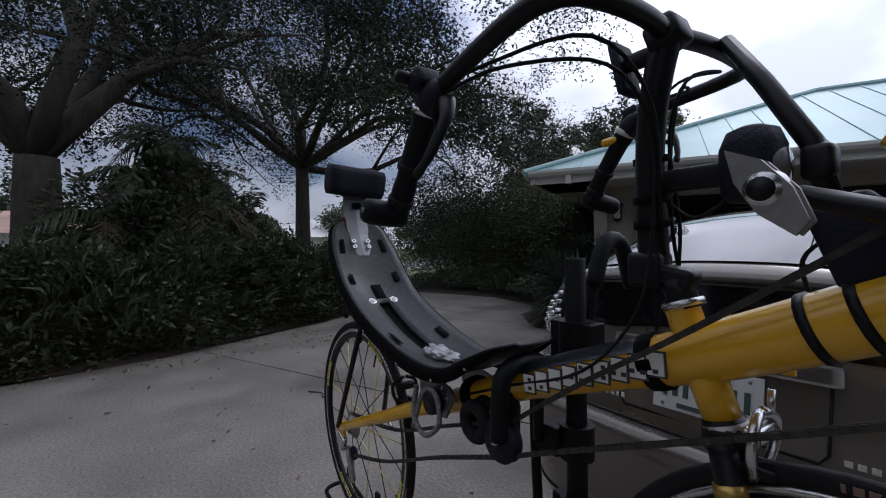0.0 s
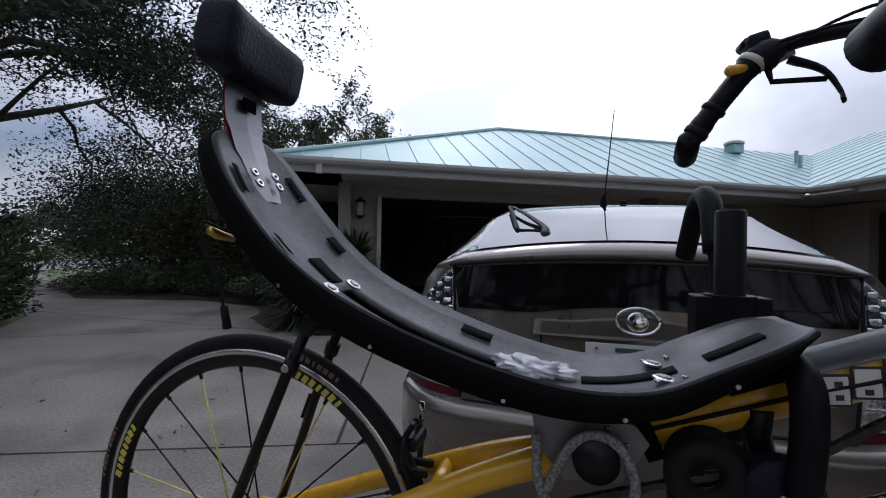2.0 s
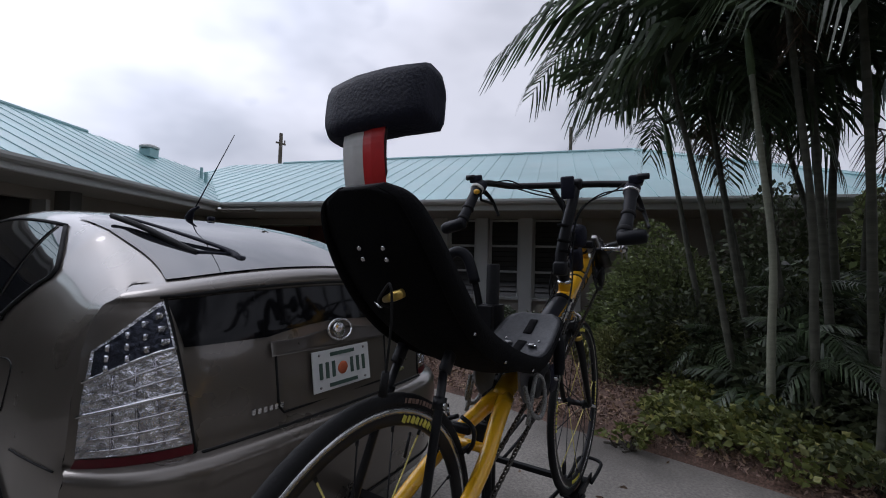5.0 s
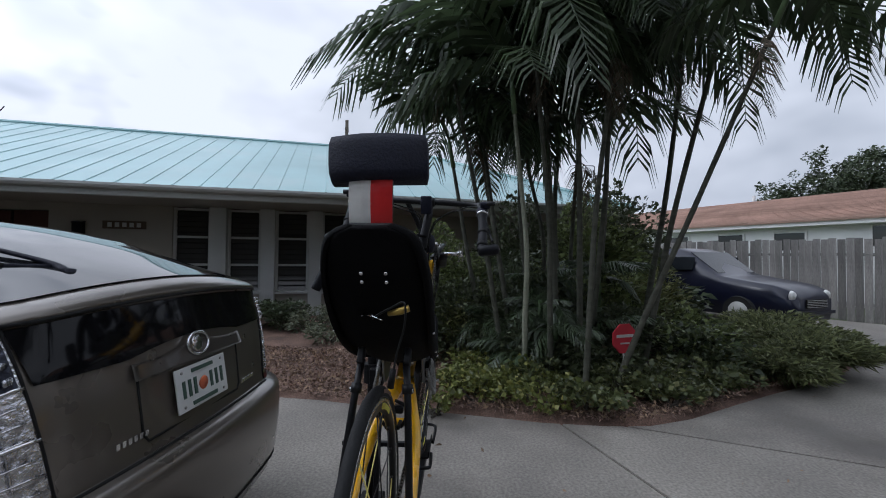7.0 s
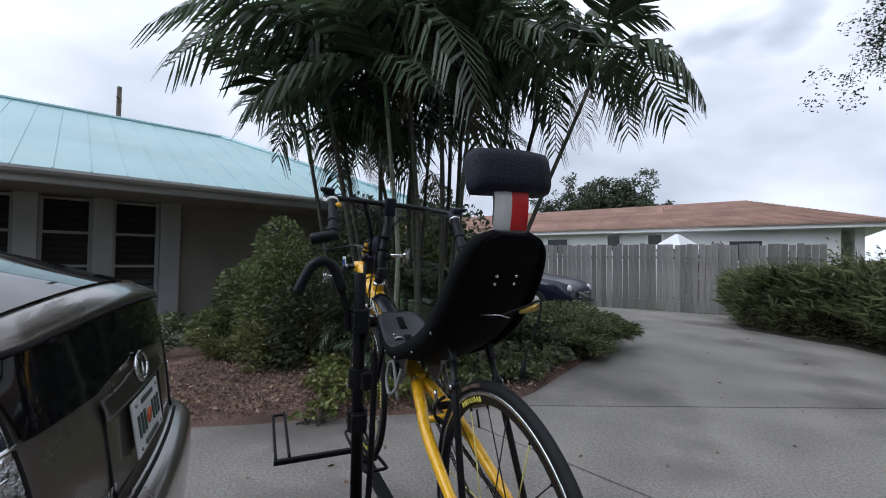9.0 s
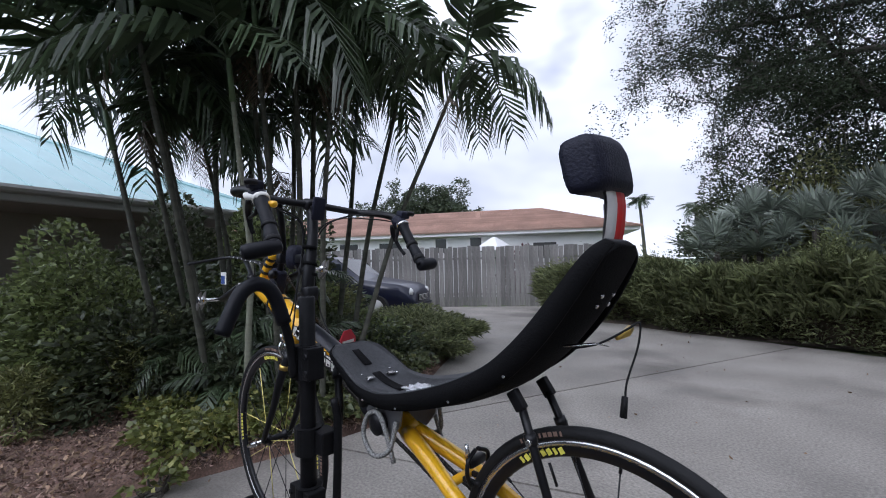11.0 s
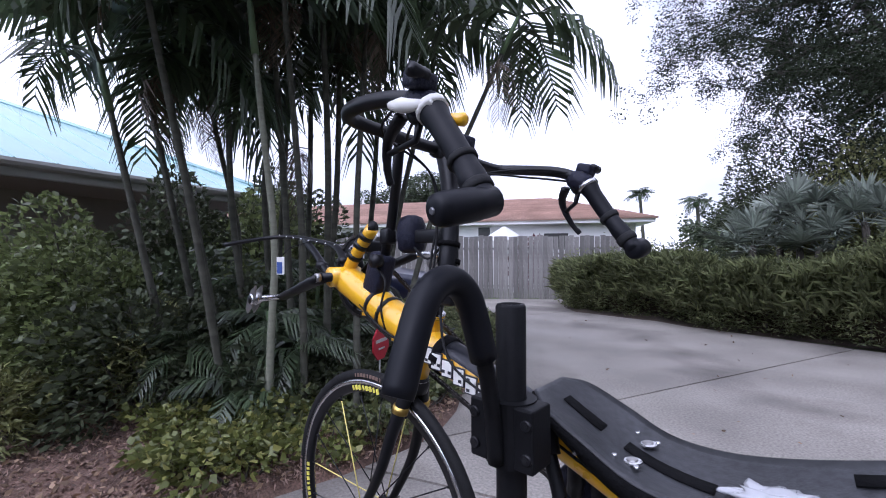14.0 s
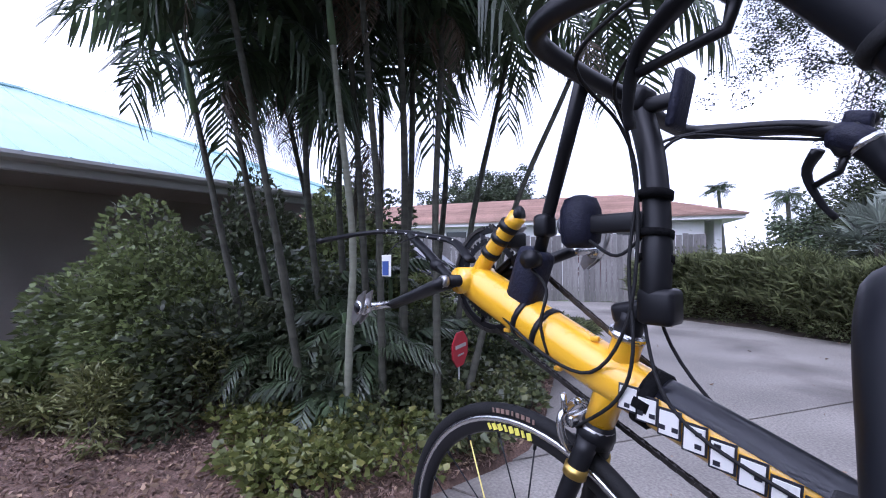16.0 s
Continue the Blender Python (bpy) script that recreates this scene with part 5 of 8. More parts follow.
for poly in ([(-0.1, 0.1, 2.53), (NX, 0.1, 2.53), (NX - 3.4, -ND / 2, 3.68), (3.4, -ND / 2, 3.68)], [(-0.1, 0.1, 2.53), (3.4, -ND / 2, 3.68), (-0.1, -ND - 0.1, 2.53)], [(-0.1, -ND, 2.53), (3.4, -ND / 2, 3.68), (NX - 3.4, -ND / 2, 3.68), (NX, -ND, 2.53)]):
    roof = part("roof", slab(bmesh.new(), poly, 0.06), TILE, n_house, "terracotta tile roof plane")
for k in range(22):  # courses of tiles on the near plane
    f = k / 22
    z = 2.545 + 1.15 * f
    y = 0.1 - (ND / 2 + 0.1) * f
    part("tile_course", one_box((NX / 2, y - 0.03, z + 0.012), (NX - 6.8 * f - 0.1, 0.035, 0.03)), TILE, n_house)
part("roof_vent", one_box((6.0, -2.2, 3.3), (0.2, 0.2, 0.3)), TILE, n_house)
part("chimney_pipe", one_tube([(12.2, -3.6, 3.5), (12.2, -3.6, 3.95)], 0.06, 8), WHITE_WALL, n_house)
for x, w, z in ((3.2, 0.9, 1.75), (5.8, 0.5, 2.0), (7.2, 0.5, 2.0), (9.4, 0.9, 1.9), (11.2, 0.9, 1.9), (13.2, 0.9, 1.9)):
    win = part("window", one_box((x, -0.34, z), (w, 0.03, 0.55)), SLAT_GLASS, n_house, "dark window")
    for s in (-1, 1):
        part("window_frame", one_box((x + s * w / 2, -0.325, z), (0.06, 0.05, 0.63)), WHITE_WALL, win)
canopy = thing("garden_canopy", "white peaked canopy behind the fence", "canopy", (8.2, -12.7, 0))
bm = bmesh.new()
bmesh.ops.create_cone(bm, cap_ends=True, segments=4, radius1=0.85, radius2=0.05, depth=0.5)
bmesh.ops.transform(bm, matrix=Matrix.Translation((0, 0, 2.0)) @ Matrix.Rotation(radians(45), 4, "Z"), verts=bm.verts)
part("roof", bm, WHITE_WALL, canopy)
for x in (-0.7, 0.7):
    for y in (-0.55, 0.55):
        part("pole", one_tube([(x, y, 0), (x, y, 1.75)], 0.025, 8), WHITE_WALL, canopy)
RED_LEAF = leaf_mat("dark_red_leaf", (0.14, 0.05, 0.05), 0.5)
for k, (x, y) in enumerate(((6.9, -12.9), (6.3, -13.3), (7.3, -12.6))):
    shrub((x, y, 0), 0.4, 2.3, 700, 0.16, RED_LEAF, 900 + k, "dark red leafy shrub behind the fence", name="red_shrub", group="red shrubs", clumps=7)
# white house far down the street, flat red-roofed one behind the hedge
far_house = thing("far_house", "pale house with a white roof down the street", "house", (-44, 13.5, 0), (0, 0, 15))
part("wall", one_box((0, 0, 1.2), (10, 8, 2.4)), WHITE_WALL, far_house)
bm = bmesh.new()
bmesh.ops.create_cone(bm, cap_ends=True, segments=4, radius1=8.2, radius2=0.6, depth=2.0)
bmesh.ops.transform(bm, matrix=Matrix.Translation((0, 0, 3.4)) @ Matrix.Rotation(radians(45), 4, "Z"), verts=bm.verts)
part("roof", bm, WHITE_WALL, far_house)
red_house = thing("far_house", "low house with a dull red roof behind the hedge", "house", (-26, -9, 0), (0, 0, 75))
part("wall", one_box((0, 0, 1.0), (12, 7, 2.0)), WHITE_WALL, red_house)
bm = bmesh.new()
prism(bm, [(-4.0, 2.0), (4.0, 2.0), (0, 3.1)], -6.5, 6.5, "x")
part("roof", bm, TILE, red_house)
red2 = thing("far_house", "low red-walled house glimpsed through the hedge", "house", (-11, -20, 0), (0, 0, 20))
part("wall", one_box((0, 0, 1.1), (9, 6, 2.2)), WHITE_WALL, red2)
bm = bmesh.new()
prism(bm, [(-3.4, 2.2), (3.4, 2.2), (0, 3.0)], -5, 5, "x")
part("roof", bm, TILE, red2)
# far fan palms and street poles
for k, (x, y, h) in enumerate(((16.5, -56.0, 8.0), (9.5, -52.0, 6.2), (4.0, -60.0, 6.5))):
    palm((x, y, -0.05), (x + 0.5, y, h), 0.2, 16, 70 + k, 1.15, "tall far-off palm against the sky", 2, "far_palm")
POLE = mat("weathered_pole", (0.13, 0.11, 0.09), 0.9, var=0.3, scale=5)
for x, y, h in ((17.2, 24.0, 9.9), (28.9, 7.5, 11.2), (-58, 17, 8.6)):
    pole = thing("utility_pole", "weathered wooden utility pole behind the roofs", "pole", (x, y, -0.05), group="utility poles")
    part("post", one_tube([(0, 0, 0), (0.1, 0, h)], [0.16, 0.12], 8), POLE, pole)
    part("crossarm", one_box((0.1, 0, h - 0.7), (0.75, 0.1, 0.10)), POLE, pole)
    part("insulator", one_tube([(0.4, 0, h - 0.66), (0.4, 0, h - 0.42)], 0.05, 8), POLE, pole)
# yard sign
SIGN_RED = mat("faded_red_sign", (0.45, 0.02, 0.035), 0.5, var=0.08, scale=12)
sign = thing("yard_sign", "small red octagonal yard sign with pale bars on a stake", "sign", (2.62, -2.43, 0.04), (0, 0, -68))
bm = bmesh.new()
bmesh.ops.create_cone(bm, cap_ends=True, segments=8, radius1=0.15, radius2=0.15, depth=0.012)
bmesh.ops.transform(bm, matrix=Matrix.Translation((0, 0, 0.50)) @ Matrix.Rotation(radians(90), 4, "X") @ Matrix.Rotation(radians(22.5), 4, "Z"), verts=bm.verts)
part("panel", bm, SIGN_RED, sign)
part("stake", one_tube([(0, 0.01, -0.05), (0, 0.01, 0.42)], 0.008, 6), TRIM, sign)
for s in (-1, 1):
    part("bar", one_box((0, s * 0.009, 0.525), (0.20, 0.004, 0.028)), TRIM, sign)
    part("bar", one_box((0, s * 0.009, 0.455), (0.11, 0.004, 0.014)), TRIM, sign)
# dark blue car by the fence
BLUE = mat("dark_blue_car_paint", (0.008, 0.010, 0.026), 0.3, 0.0, coat=0.25, spec=0.35)
D_GLASS = glass("car_window_glass", (0.02, 0.024, 0.028), 0.06)
blue = thing("blue_car", "dark blue rounded hatchback parked by the fence", "car", (6.55, -7.35, 0), (0, 0, 115))
def blue_half(y):
    """Half-width and top of the rounded body at y from the nose (0) backwards (negative)."""
    d = -y
    top = float(np.interp(d, [0, 0.12, 0.35, 1.0, 1.35, 2.0, 2.4, 3.4, 4.0, 4.25], [0.62, 0.78, 0.86, 0.95, 1.0, 1.45, 1.56, 1.55, 1.35, 0.8]))
    w = float(np.interp(d, [0, 0.15, 0.5, 1.2, 3.6, 4.25], [0.50, 0.68, 0.80, 0.84, 0.84, 0.70]))
    return w, top


bm = bmesh.new()
rings = []
for d in (0, 0.06, 0.15, 0.35, 0.7, 1.0, 1.2, 1.35, 1.7, 2.0, 2.4, 2.9, 3.4, 3.8, 4.1, 4.25):
    w, t = blue_half(-d)
    belt = min(0.98, t - 0.03)
    r = [(w * 0.92, 0.22), (w, 0.36), (w * 1.01, 0.6), (w * 0.97, belt - 0.12), (w * 0.9, belt), (w * (0.84 if t > 1.1 else 0.8), belt + (t - belt) * 0.55), (w * (0.72 if t > 1.1 else 0.6), t - 0.015), (w * 0.35, t), (0, t + 0.005)]
    full = r + [(-x, z) for x, z in r[-2::-1]]
    rings.append([bm.verts.new((x, -d, z)) for x, z in full])
for a, b in zip(rings, rings[1:]):
    for i in range(len(a) - 1):
        bm.faces.new((a[i], a[i + 1], b[i + 1], b[i]))
bm.faces.new(rings[0])
bm.faces.new(rings[-1])
part("body", bm, BLUE, blue, smooth=True)
for s in (-1, 1):
    part("headlamp", lathe(bmesh.new(), [(0.0, 0.06), (0.07, 0.045), (0.10, 0.0), (0.0, -0.05)], "y", 16, (s * 0.53, -0.10, 0.66)), WHITE_WALL, blue, "clear headlamp", True)
    for y in (-0.85, -3.45):
        wh = part("wheel", lathe(bmesh.new(), [(0.0, s * 0.05), (0.19, s * 0.06), (0.2, s * 0.02), (0.0, 0.0)], "x", 24, (s * 0.80, y, 0.31)), TRIM, blue, "wheel", True)
        part("tyre", lathe(bmesh.new(), [(0.19, s * 0.05), (0.29, s * 0.06), (0.31, 0.0), (0.29, -s * 0.1), (0.18, -s * 0.1)], "x", 28, (s * 0.80, y, 0.31)), SHADE_AND_BLACK, wh)
    part("side_window", one_box((s * 0.735, -2.7, 1.22), (0.03, 1.7, 0.30), Matrix.Rotation(s * radians(-14), 3, "Y"), bevel=0.01), D_GLASS, blue)
part("windscreen", one_box((0, -1.72, 1.25), (1.2, 0.75, 0.02), Matrix.Rotation(radians(-36), 3, "X"), bevel=0.005), D_GLASS, blue, "pale reflecting windscreen")
part("grille", one_box((0, 0.01, 0.52), (0.62, 0.03, 0.16), bevel=0.01), SHADE_AND_BLACK, blue)
for k in range(5):
    part("grille_bar", one_box((0, 0.03, 0.46 + 0.03 * k), (0.6, 0.02, 0.008)), TRIM, blue)
part("bumper_strip", one_box((0, 0.02, 0.36), (1.1, 0.05, 0.06), bevel=0.01), BLUE, blue)


# ---- recumbent bicycle on the hitch rack ----
YELLOW = mat("yellow_frame_paint", (0.78, 0.42, 0.008), 0.30, 0.0, var=0.05, scale=9, coat=0.6, rough_var=0.06)
RUBBER = mat("black_tyre_rubber", (0.010, 0.010, 0.0105), 0.72, spec=0.28, var=0.2, scale=30, bump=0.15, bump_scale=200)
TREAD_BROWN = mat("brown_sidewall_mark", (0.20, 0.13, 0.10), 0.8)
BLACK_ALLOY = mat("black_anodised_alloy", (0.008, 0.008, 0.0095), 0.40, 0.0, spec=0.28, var=0.1, scale=20)
SILVER = mat("polished_alloy", (0.62, 0.62, 0.62), 0.25, 0.95, var=0.1, scale=30)
STEEL = mat("dull_steel", (0.35, 0.34, 0.33), 0.4, 0.9, var=0.2, scale=40)
CHAIN = mat("oily_chain_steel", (0.07, 0.065, 0.06), 0.45, 0.8, var=0.3, scale=60)
CARBON = mat("scuffed_carbon_shell", (0.034, 0.035, 0.038), 0.40, 0.0, spec=0.32, var=0.30, scale=7, fine=0.28, fine_scale=90, bump=0.12, bump_scale=260, rough_var=0.12)
FOAM = mat("black_foam_cover", (0.0045, 0.0045, 0.005), 0.9, spec=0.12, var=0.2, scale=12, bump=0.3, bump_scale=220)
PAD = mat("black_vinyl_pad", (0.007, 0.008, 0.019), 0.6, spec=0.28, var=0.15, scale=10, fine=0.2, fine_scale=160, bump=0.25, bump_scale=180)
HOOK_PAD = mat("black_rubber_sleeve", (0.007, 0.0075, 0.010), 0.48, spec=0.18, var=0.15, scale=16, rough_var=0.08)
WHITE_MARK = mat("white_lettering_paint", (0.72, 0.71, 0.66), 0.5)
YELLOW_MARK = mat("yellow_decal", (0.72, 0.66, 0.10), 0.5)
SPOKE_YELLOW = mat("cream_yellow_spoke", (0.72, 0.62, 0.18), 0.5)
REFLECT_WHITE = mat("white_reflective_tape", (0.70, 0.69, 0.66), 0.4, var=0.06, scale=40)
REFLECT_RED = mat("red_reflective_tape", (0.55, 0.02, 0.02), 0.35, var=0.08, scale=40)
GREY_PLATE = mat("grey_alloy_plate", (0.22, 0.22, 0.23), 0.4, 0.7, var=0.1, scale=15)
BRAID = mat("grey_braided_cord", (0.20, 0.20, 0.19), 0.8, fine=0.6, fine_scale=260)
GOLD = mat("brass_plug", (0.55, 0.38, 0.10), 0.35, 0.9)
DARK_PANEL = mat("dark_frame_panel", (0.02, 0.021, 0.028), 0.3, coat=0.5)
PLASTIC_BAG = glass("clear_crumpled_plastic", (0.80, 0.81, 0.83), 0.12, 0.55)

CY = -0.675  # the bicycle's plane
bike = thing("recumbent_bicycle", "yellow recumbent bicycle with carbon seat held on hitch rack", "bicycle", (-0.09, CY, 0.365))


def wpart(name, bm, material, parent, label="", smooth=True):
    """A part given in the world's own metres."""
    ob = part(name, bm, material, parent, label, smooth)
    m = Matrix.Identity(4)
    p = parent
    while p is not None:
        m = p.matrix_basis @ m if p.parent is None else p.matrix_parent_inverse @ p.matrix_basis @ m
        p = p.parent
    ob.matrix_parent_inverse = m.inverted()
    return ob


def P(x, z, y=CY):
    return Vector((x, y, z))


def rod(a, b, r, n=10):
    return one_tube([a, b], r, n)


def bolt(parent, at, axis, r=0.009, name="bolt", material=None):
    """A flat washer head with a dark socket."""
    axis, at = Vector(axis).normalized(), Vector(at)
    head = wpart(name, one_tube([at - axis * 0.001, at + axis * 0.0014, at + axis * 0.0026], [r, r, r * 0.82], 16), material or SILVER, parent, smooth=False)
    if r > 0.0075:
        wpart("socket", one_tube([at + axis * 0.002, at + axis * 0.0031], [r * 0.42, r * 0.42], 8), RUBBER, parent, smooth=False)


SPINE = [P(-0.215, 0.902), P(-0.14, 0.935), P(-0.05, 0.975), P(0.06, 1.022), P(0.185, 1.070), P(0.31, 1.114), P(0.40, 1.149), P(0.50, 1.193), P(0.58, 1.228), P(0.647, 1.258)]
spine_path = smooth_path(SPINE, 4)
nsp = len(spine_path)
frame_tube = wpart("frame", one_tube(spine_path, [0.026 + 0.012 * min(1, k / nsp * 1.6) for k in range(nsp)], 18), YELLOW, bike, "glossy yellow aluminium main tube")
for s in (-1, 1):
    wpart("stay", one_tube(smooth_path([P(-0.205, 0.905, CY + s * 0.012), P(-0.31, 0.868, CY + s * 0.035), P(-0.42, 0.82, CY + s * 0.058), P(-0.58, 0.752, CY + s * 0.068), P(-0.735, 0.686, CY + s * 0.07)], 5),
                           [0.022 - 0.010 * k / 20 for k in range(21)], 12), YELLOW, frame_tube)
    wpart("dropout", one_box(P(-0.718, 0.69, CY + s * 0.066), (0.05, 0.008, 0.045), bevel=0.003), YELLOW, frame_tube)
wpart("stay_bridge", rod(P(-0.375, 0.842, CY - 0.05), P(-0.375, 0.842, CY + 0.05), 0.011), YELLOW, frame_tube)
wpart("head_tube", one_tube([P(0.331, 1.195), P(0.334, 1.185), P(0.36, 1.11), P(0.384, 1.045)], [0.025, 0.022, 0.024, 0.022], 16), YELLOW, frame_tube)
wpart("bottom_bracket", one_tube([P(0.652, 1.262, CY - 0.04), P(0.652, 1.262, CY + 0.045)], 0.026, 18), YELLOW, frame_tube)
wpart("derailleur_post", one_tube(smooth_path([P(0.640, 1.275), P(0.612, 1.308, CY + 0.002), P(0.575, 1.345, CY + 0.003), P(0.535, 1.383, CY + 0.004)], 4), 0.0165, 14), YELLOW, frame_tube)
for t in (0.35, 0.6, 0.8):
    q = P(0.640, 1.275).lerp(P(0.535, 1.383, CY + 0.004), t) + Vector((0, 0.002, 0.004))
    d = (P(0.535, 1.383) - P(0.640, 1.275)).normalized()
    wpart("clamp_ring", one_tube([q - d * 0.006, q + d * 0.006], 0.0195, 14), BLACK_ALLOY, frame_tube)
wpart("post_cap", lathe(bmesh.new(), [(0.0, 0.006), (0.012, 0.006), (0.017, 0.0), (0.0, -0.002)], "x", 14, P(0.531, 1.385, CY + 0.004)), BLACK_ALLOY, frame_tube)
# dark panel with white block lettering, both flanks
def on_spine(t, up, side):
    k = min(int(t * (nsp - 1)), nsp - 2)
    f = t * (nsp - 1) - k
    p = spine_path[k].lerp(spine_path[k + 1], f)
    d = (spine_path[k + 1] - spine_path[k]).normalized()
    n = Vector((-d.z, 0, d.x))
    return p, d, n


panel = bmesh.new()
rows = []
for k in range(14):
    p, d, n = on_spine(0.27 + 0.27 * k / 13, 0, 0)
    r = 0.0375
    rows.append([panel.verts.new(p + n * r * math.cos(a) + Vector((0, 1, 0)) * r * math.sin(a)) for a in [math.radians(x) for x in range(-60, 61, 12)]])
for a, b in zip(rows, rows[1:]):
    for i in range(len(a) - 1):
        panel.faces.new((a[i], a[i + 1], b[i + 1], b[i]))
bmesh.ops.solidify(panel, geom=panel.faces[:], thickness=0.0015)
wpart("dark_panel", panel, DARK_PANEL, frame_tube, "glossy black painted panel")
NOTCH = (((0.1, 0.25), (0.1, -0.25)), ((0.0, -0.32),), ((0.25, 0.0),), ((0.25, 0.0),), ((-0.22, 0.33), (-0.22, -0.33)), ((0.2, 0.25), (0.2, -0.25)), ((-0.33, -0.2), (0.33, -0.2)), ((-0.33, -0.2), (0.33, -0.2)), ((0.0, -0.32),))
for s in (-1, 1):
    for k, cuts in enumerate(NOTCH):  # nine slanted pale blocks with small dark cuts
        p, d, n = on_spine(0.345 + 0.0255 * (k + 0.5), 0, 0)
        c = p + Vector((0, s * 0.0375, 0)) - n * 0.001
        m3 = Matrix((d, Vector((0, 1, 0)), n)).transposed() @ Matrix.Rotation(radians(16), 3, "Y")
        wpart("mark_backing", one_box(c, (0.0285, 0.002, 0.036), m3), DARK_PANEL, frame_tube, smooth=False)
        block = wpart("mark", one_box(c + Vector((0, s * 0.001, 0)), (0.0235, 0.003, 0.030), m3), WHITE_MARK, frame_tube, smooth=False)
        for cx, cz in cuts:
            wpart("mark_cut", one_box(c + Vector((0, s * 0.0018, 0)) + m3 @ Vector((s * -0.0235 * cx, 0, 0.030 * cz)), (0.0075, 0.003, 0.006), m3), DARK_PANEL, block, smooth=False)
for t in (0.545, 0.16):
    p, d, n = on_spine(t, 0, 0)
    wpart("velcro_strap", one_tube([p - d * 0.011, p + d * 0.011], 0.0415, 16), FOAM, frame_tube)
for t in (0.75, 0.80):
    p, d, n = on_spine(t, 0, 0)
    wpart("strap", one_tube([p - d * 0.005, p + d * 0.005], 0.0405, 16), BLACK_ALLOY, frame_tube)
for t, up in ((0.7, -1), (0.83, -1), (0.66, 1)):
    p, d, n = on_spine(t, 0, 0)
    wpart("cable_stop", one_box(p + n * up * 0.04 + Vector((0, 0.012, 0)), (0.014, 0.008, 0.008), bevel=0.002), YELLOW, frame_tube)

# fork, headset, stem, riser and bars
fork = wpart("fork", one_tube([P(0.381, 1.055), P(0.386, 1.038), P(0.390, 1.02)], [0.024, 0.03, 0.028], 14), BLACK_ALLOY, bike, "black carbon fork")
for s in (-1, 1):
    wpart("fork_blade", one_tube(smooth_path([P(0.388, 1.03, CY + s * 0.02), P(0.415, 0.94, CY + s * 0.042), P(0.455, 0.83, CY + s * 0.05), P(0.53, 0.70, CY + s * 0.052)], 5), [0.017 - 0.0075 * k / 15 for k in range(16)], 12), BLACK_ALLOY, fork)
wpart("lower_headset", one_tube([P(0.383, 1.05), P(0.388, 1.035)], 0.027, 18), STEEL, fork)
wpart("gold_decal", one_tube([P(0.40, 0.99, CY - 0.032), P(0.404, 0.975, CY - 0.034)], 0.0185, 14), GOLD, fork)
wpart("gold_decal", one_tube([P(0.40, 0.99, CY + 0.032), P(0.404, 0.975, CY + 0.034)], 0.0185, 14), GOLD, fork)
cockpit = wpart("stem", one_tube([P(0.338, 1.188), P(0.329, 1.215), P(0.326, 1.228)], [0.021, 0.02, 0.02], 16), BLACK_ALLOY, bike, "black stem and riser bars")
wpart("headset_cap", one_tube([P(0.336, 1.19), P(0.333, 1.199)], 0.027, 18), SILVER, cockpit)
wpart("stem_arm", one_box(P(0.316, 1.232), (0.075, 0.036, 0.03), Matrix.Rotation(radians(12), 3, "Y"), bevel=0.008), BLACK_ALLOY, cockpit)
wpart("riser", one_tube(smooth_path([P(0.296, 1.225), P(0.293, 1.29), P(0.296, 1.37, CY - 0.012), P(0.308, 1.45, CY - 0.026), P(0.322, 1.505, CY - 0.033), P(0.334, 1.545, CY - 0.035)], 5), [0.021] * 8 + [0.019] * 18, 14), BLACK_ALLOY, cockpit)
wpart("bar_clamp", one_box(P(0.335, 1.548, -0.71), (0.045, 0.05, 0.04), Matrix.Rotation(radians(-20), 3, "Y"), bevel=0.01), BLACK_ALLOY, cockpit)
wpart("riser_clamp", one_box(P(0.288, 1.24), (0.05, 0.044, 0.05), bevel=0.008), BLACK_ALLOY, cockpit)
for z in (1.30, 1.335, 1.39):
    wpart("cable_tie", one_tube([P(0.296, z, CY - 0.006), P(0.296, z + 0.010, CY - 0.008)], 0.0245, 14), FOAM, cockpit)
BAR_L = smooth_path([P(0.335, 1.548, -0.71), P(0.345, 1.553, -0.64), P(0.346, 1.558, -0.55), P(0.334, 1.561, -0.465), P(0.285, 1.561, -0.432), P(0.19, 1.551, -0.426), P(0.113, 1.530, -0.428)], 6)
BAR_R = smooth_path([P(0.335, 1.548, -0.71), P(0.345, 1.547, -0.78), P(0.346, 1.541, -0.86), P(0.332, 1.535, -0.915), P(0.28, 1.529, -0.932), P(0.175, 1.510, -0.930), P(0.113, 1.485, -0.935)], 6)
bar = wpart("handlebar", one_tube(BAR_L[::-1] + BAR_R[1:], 0.0125, 12), BLACK_ALLOY, cockpit, "matt black swept handlebar")
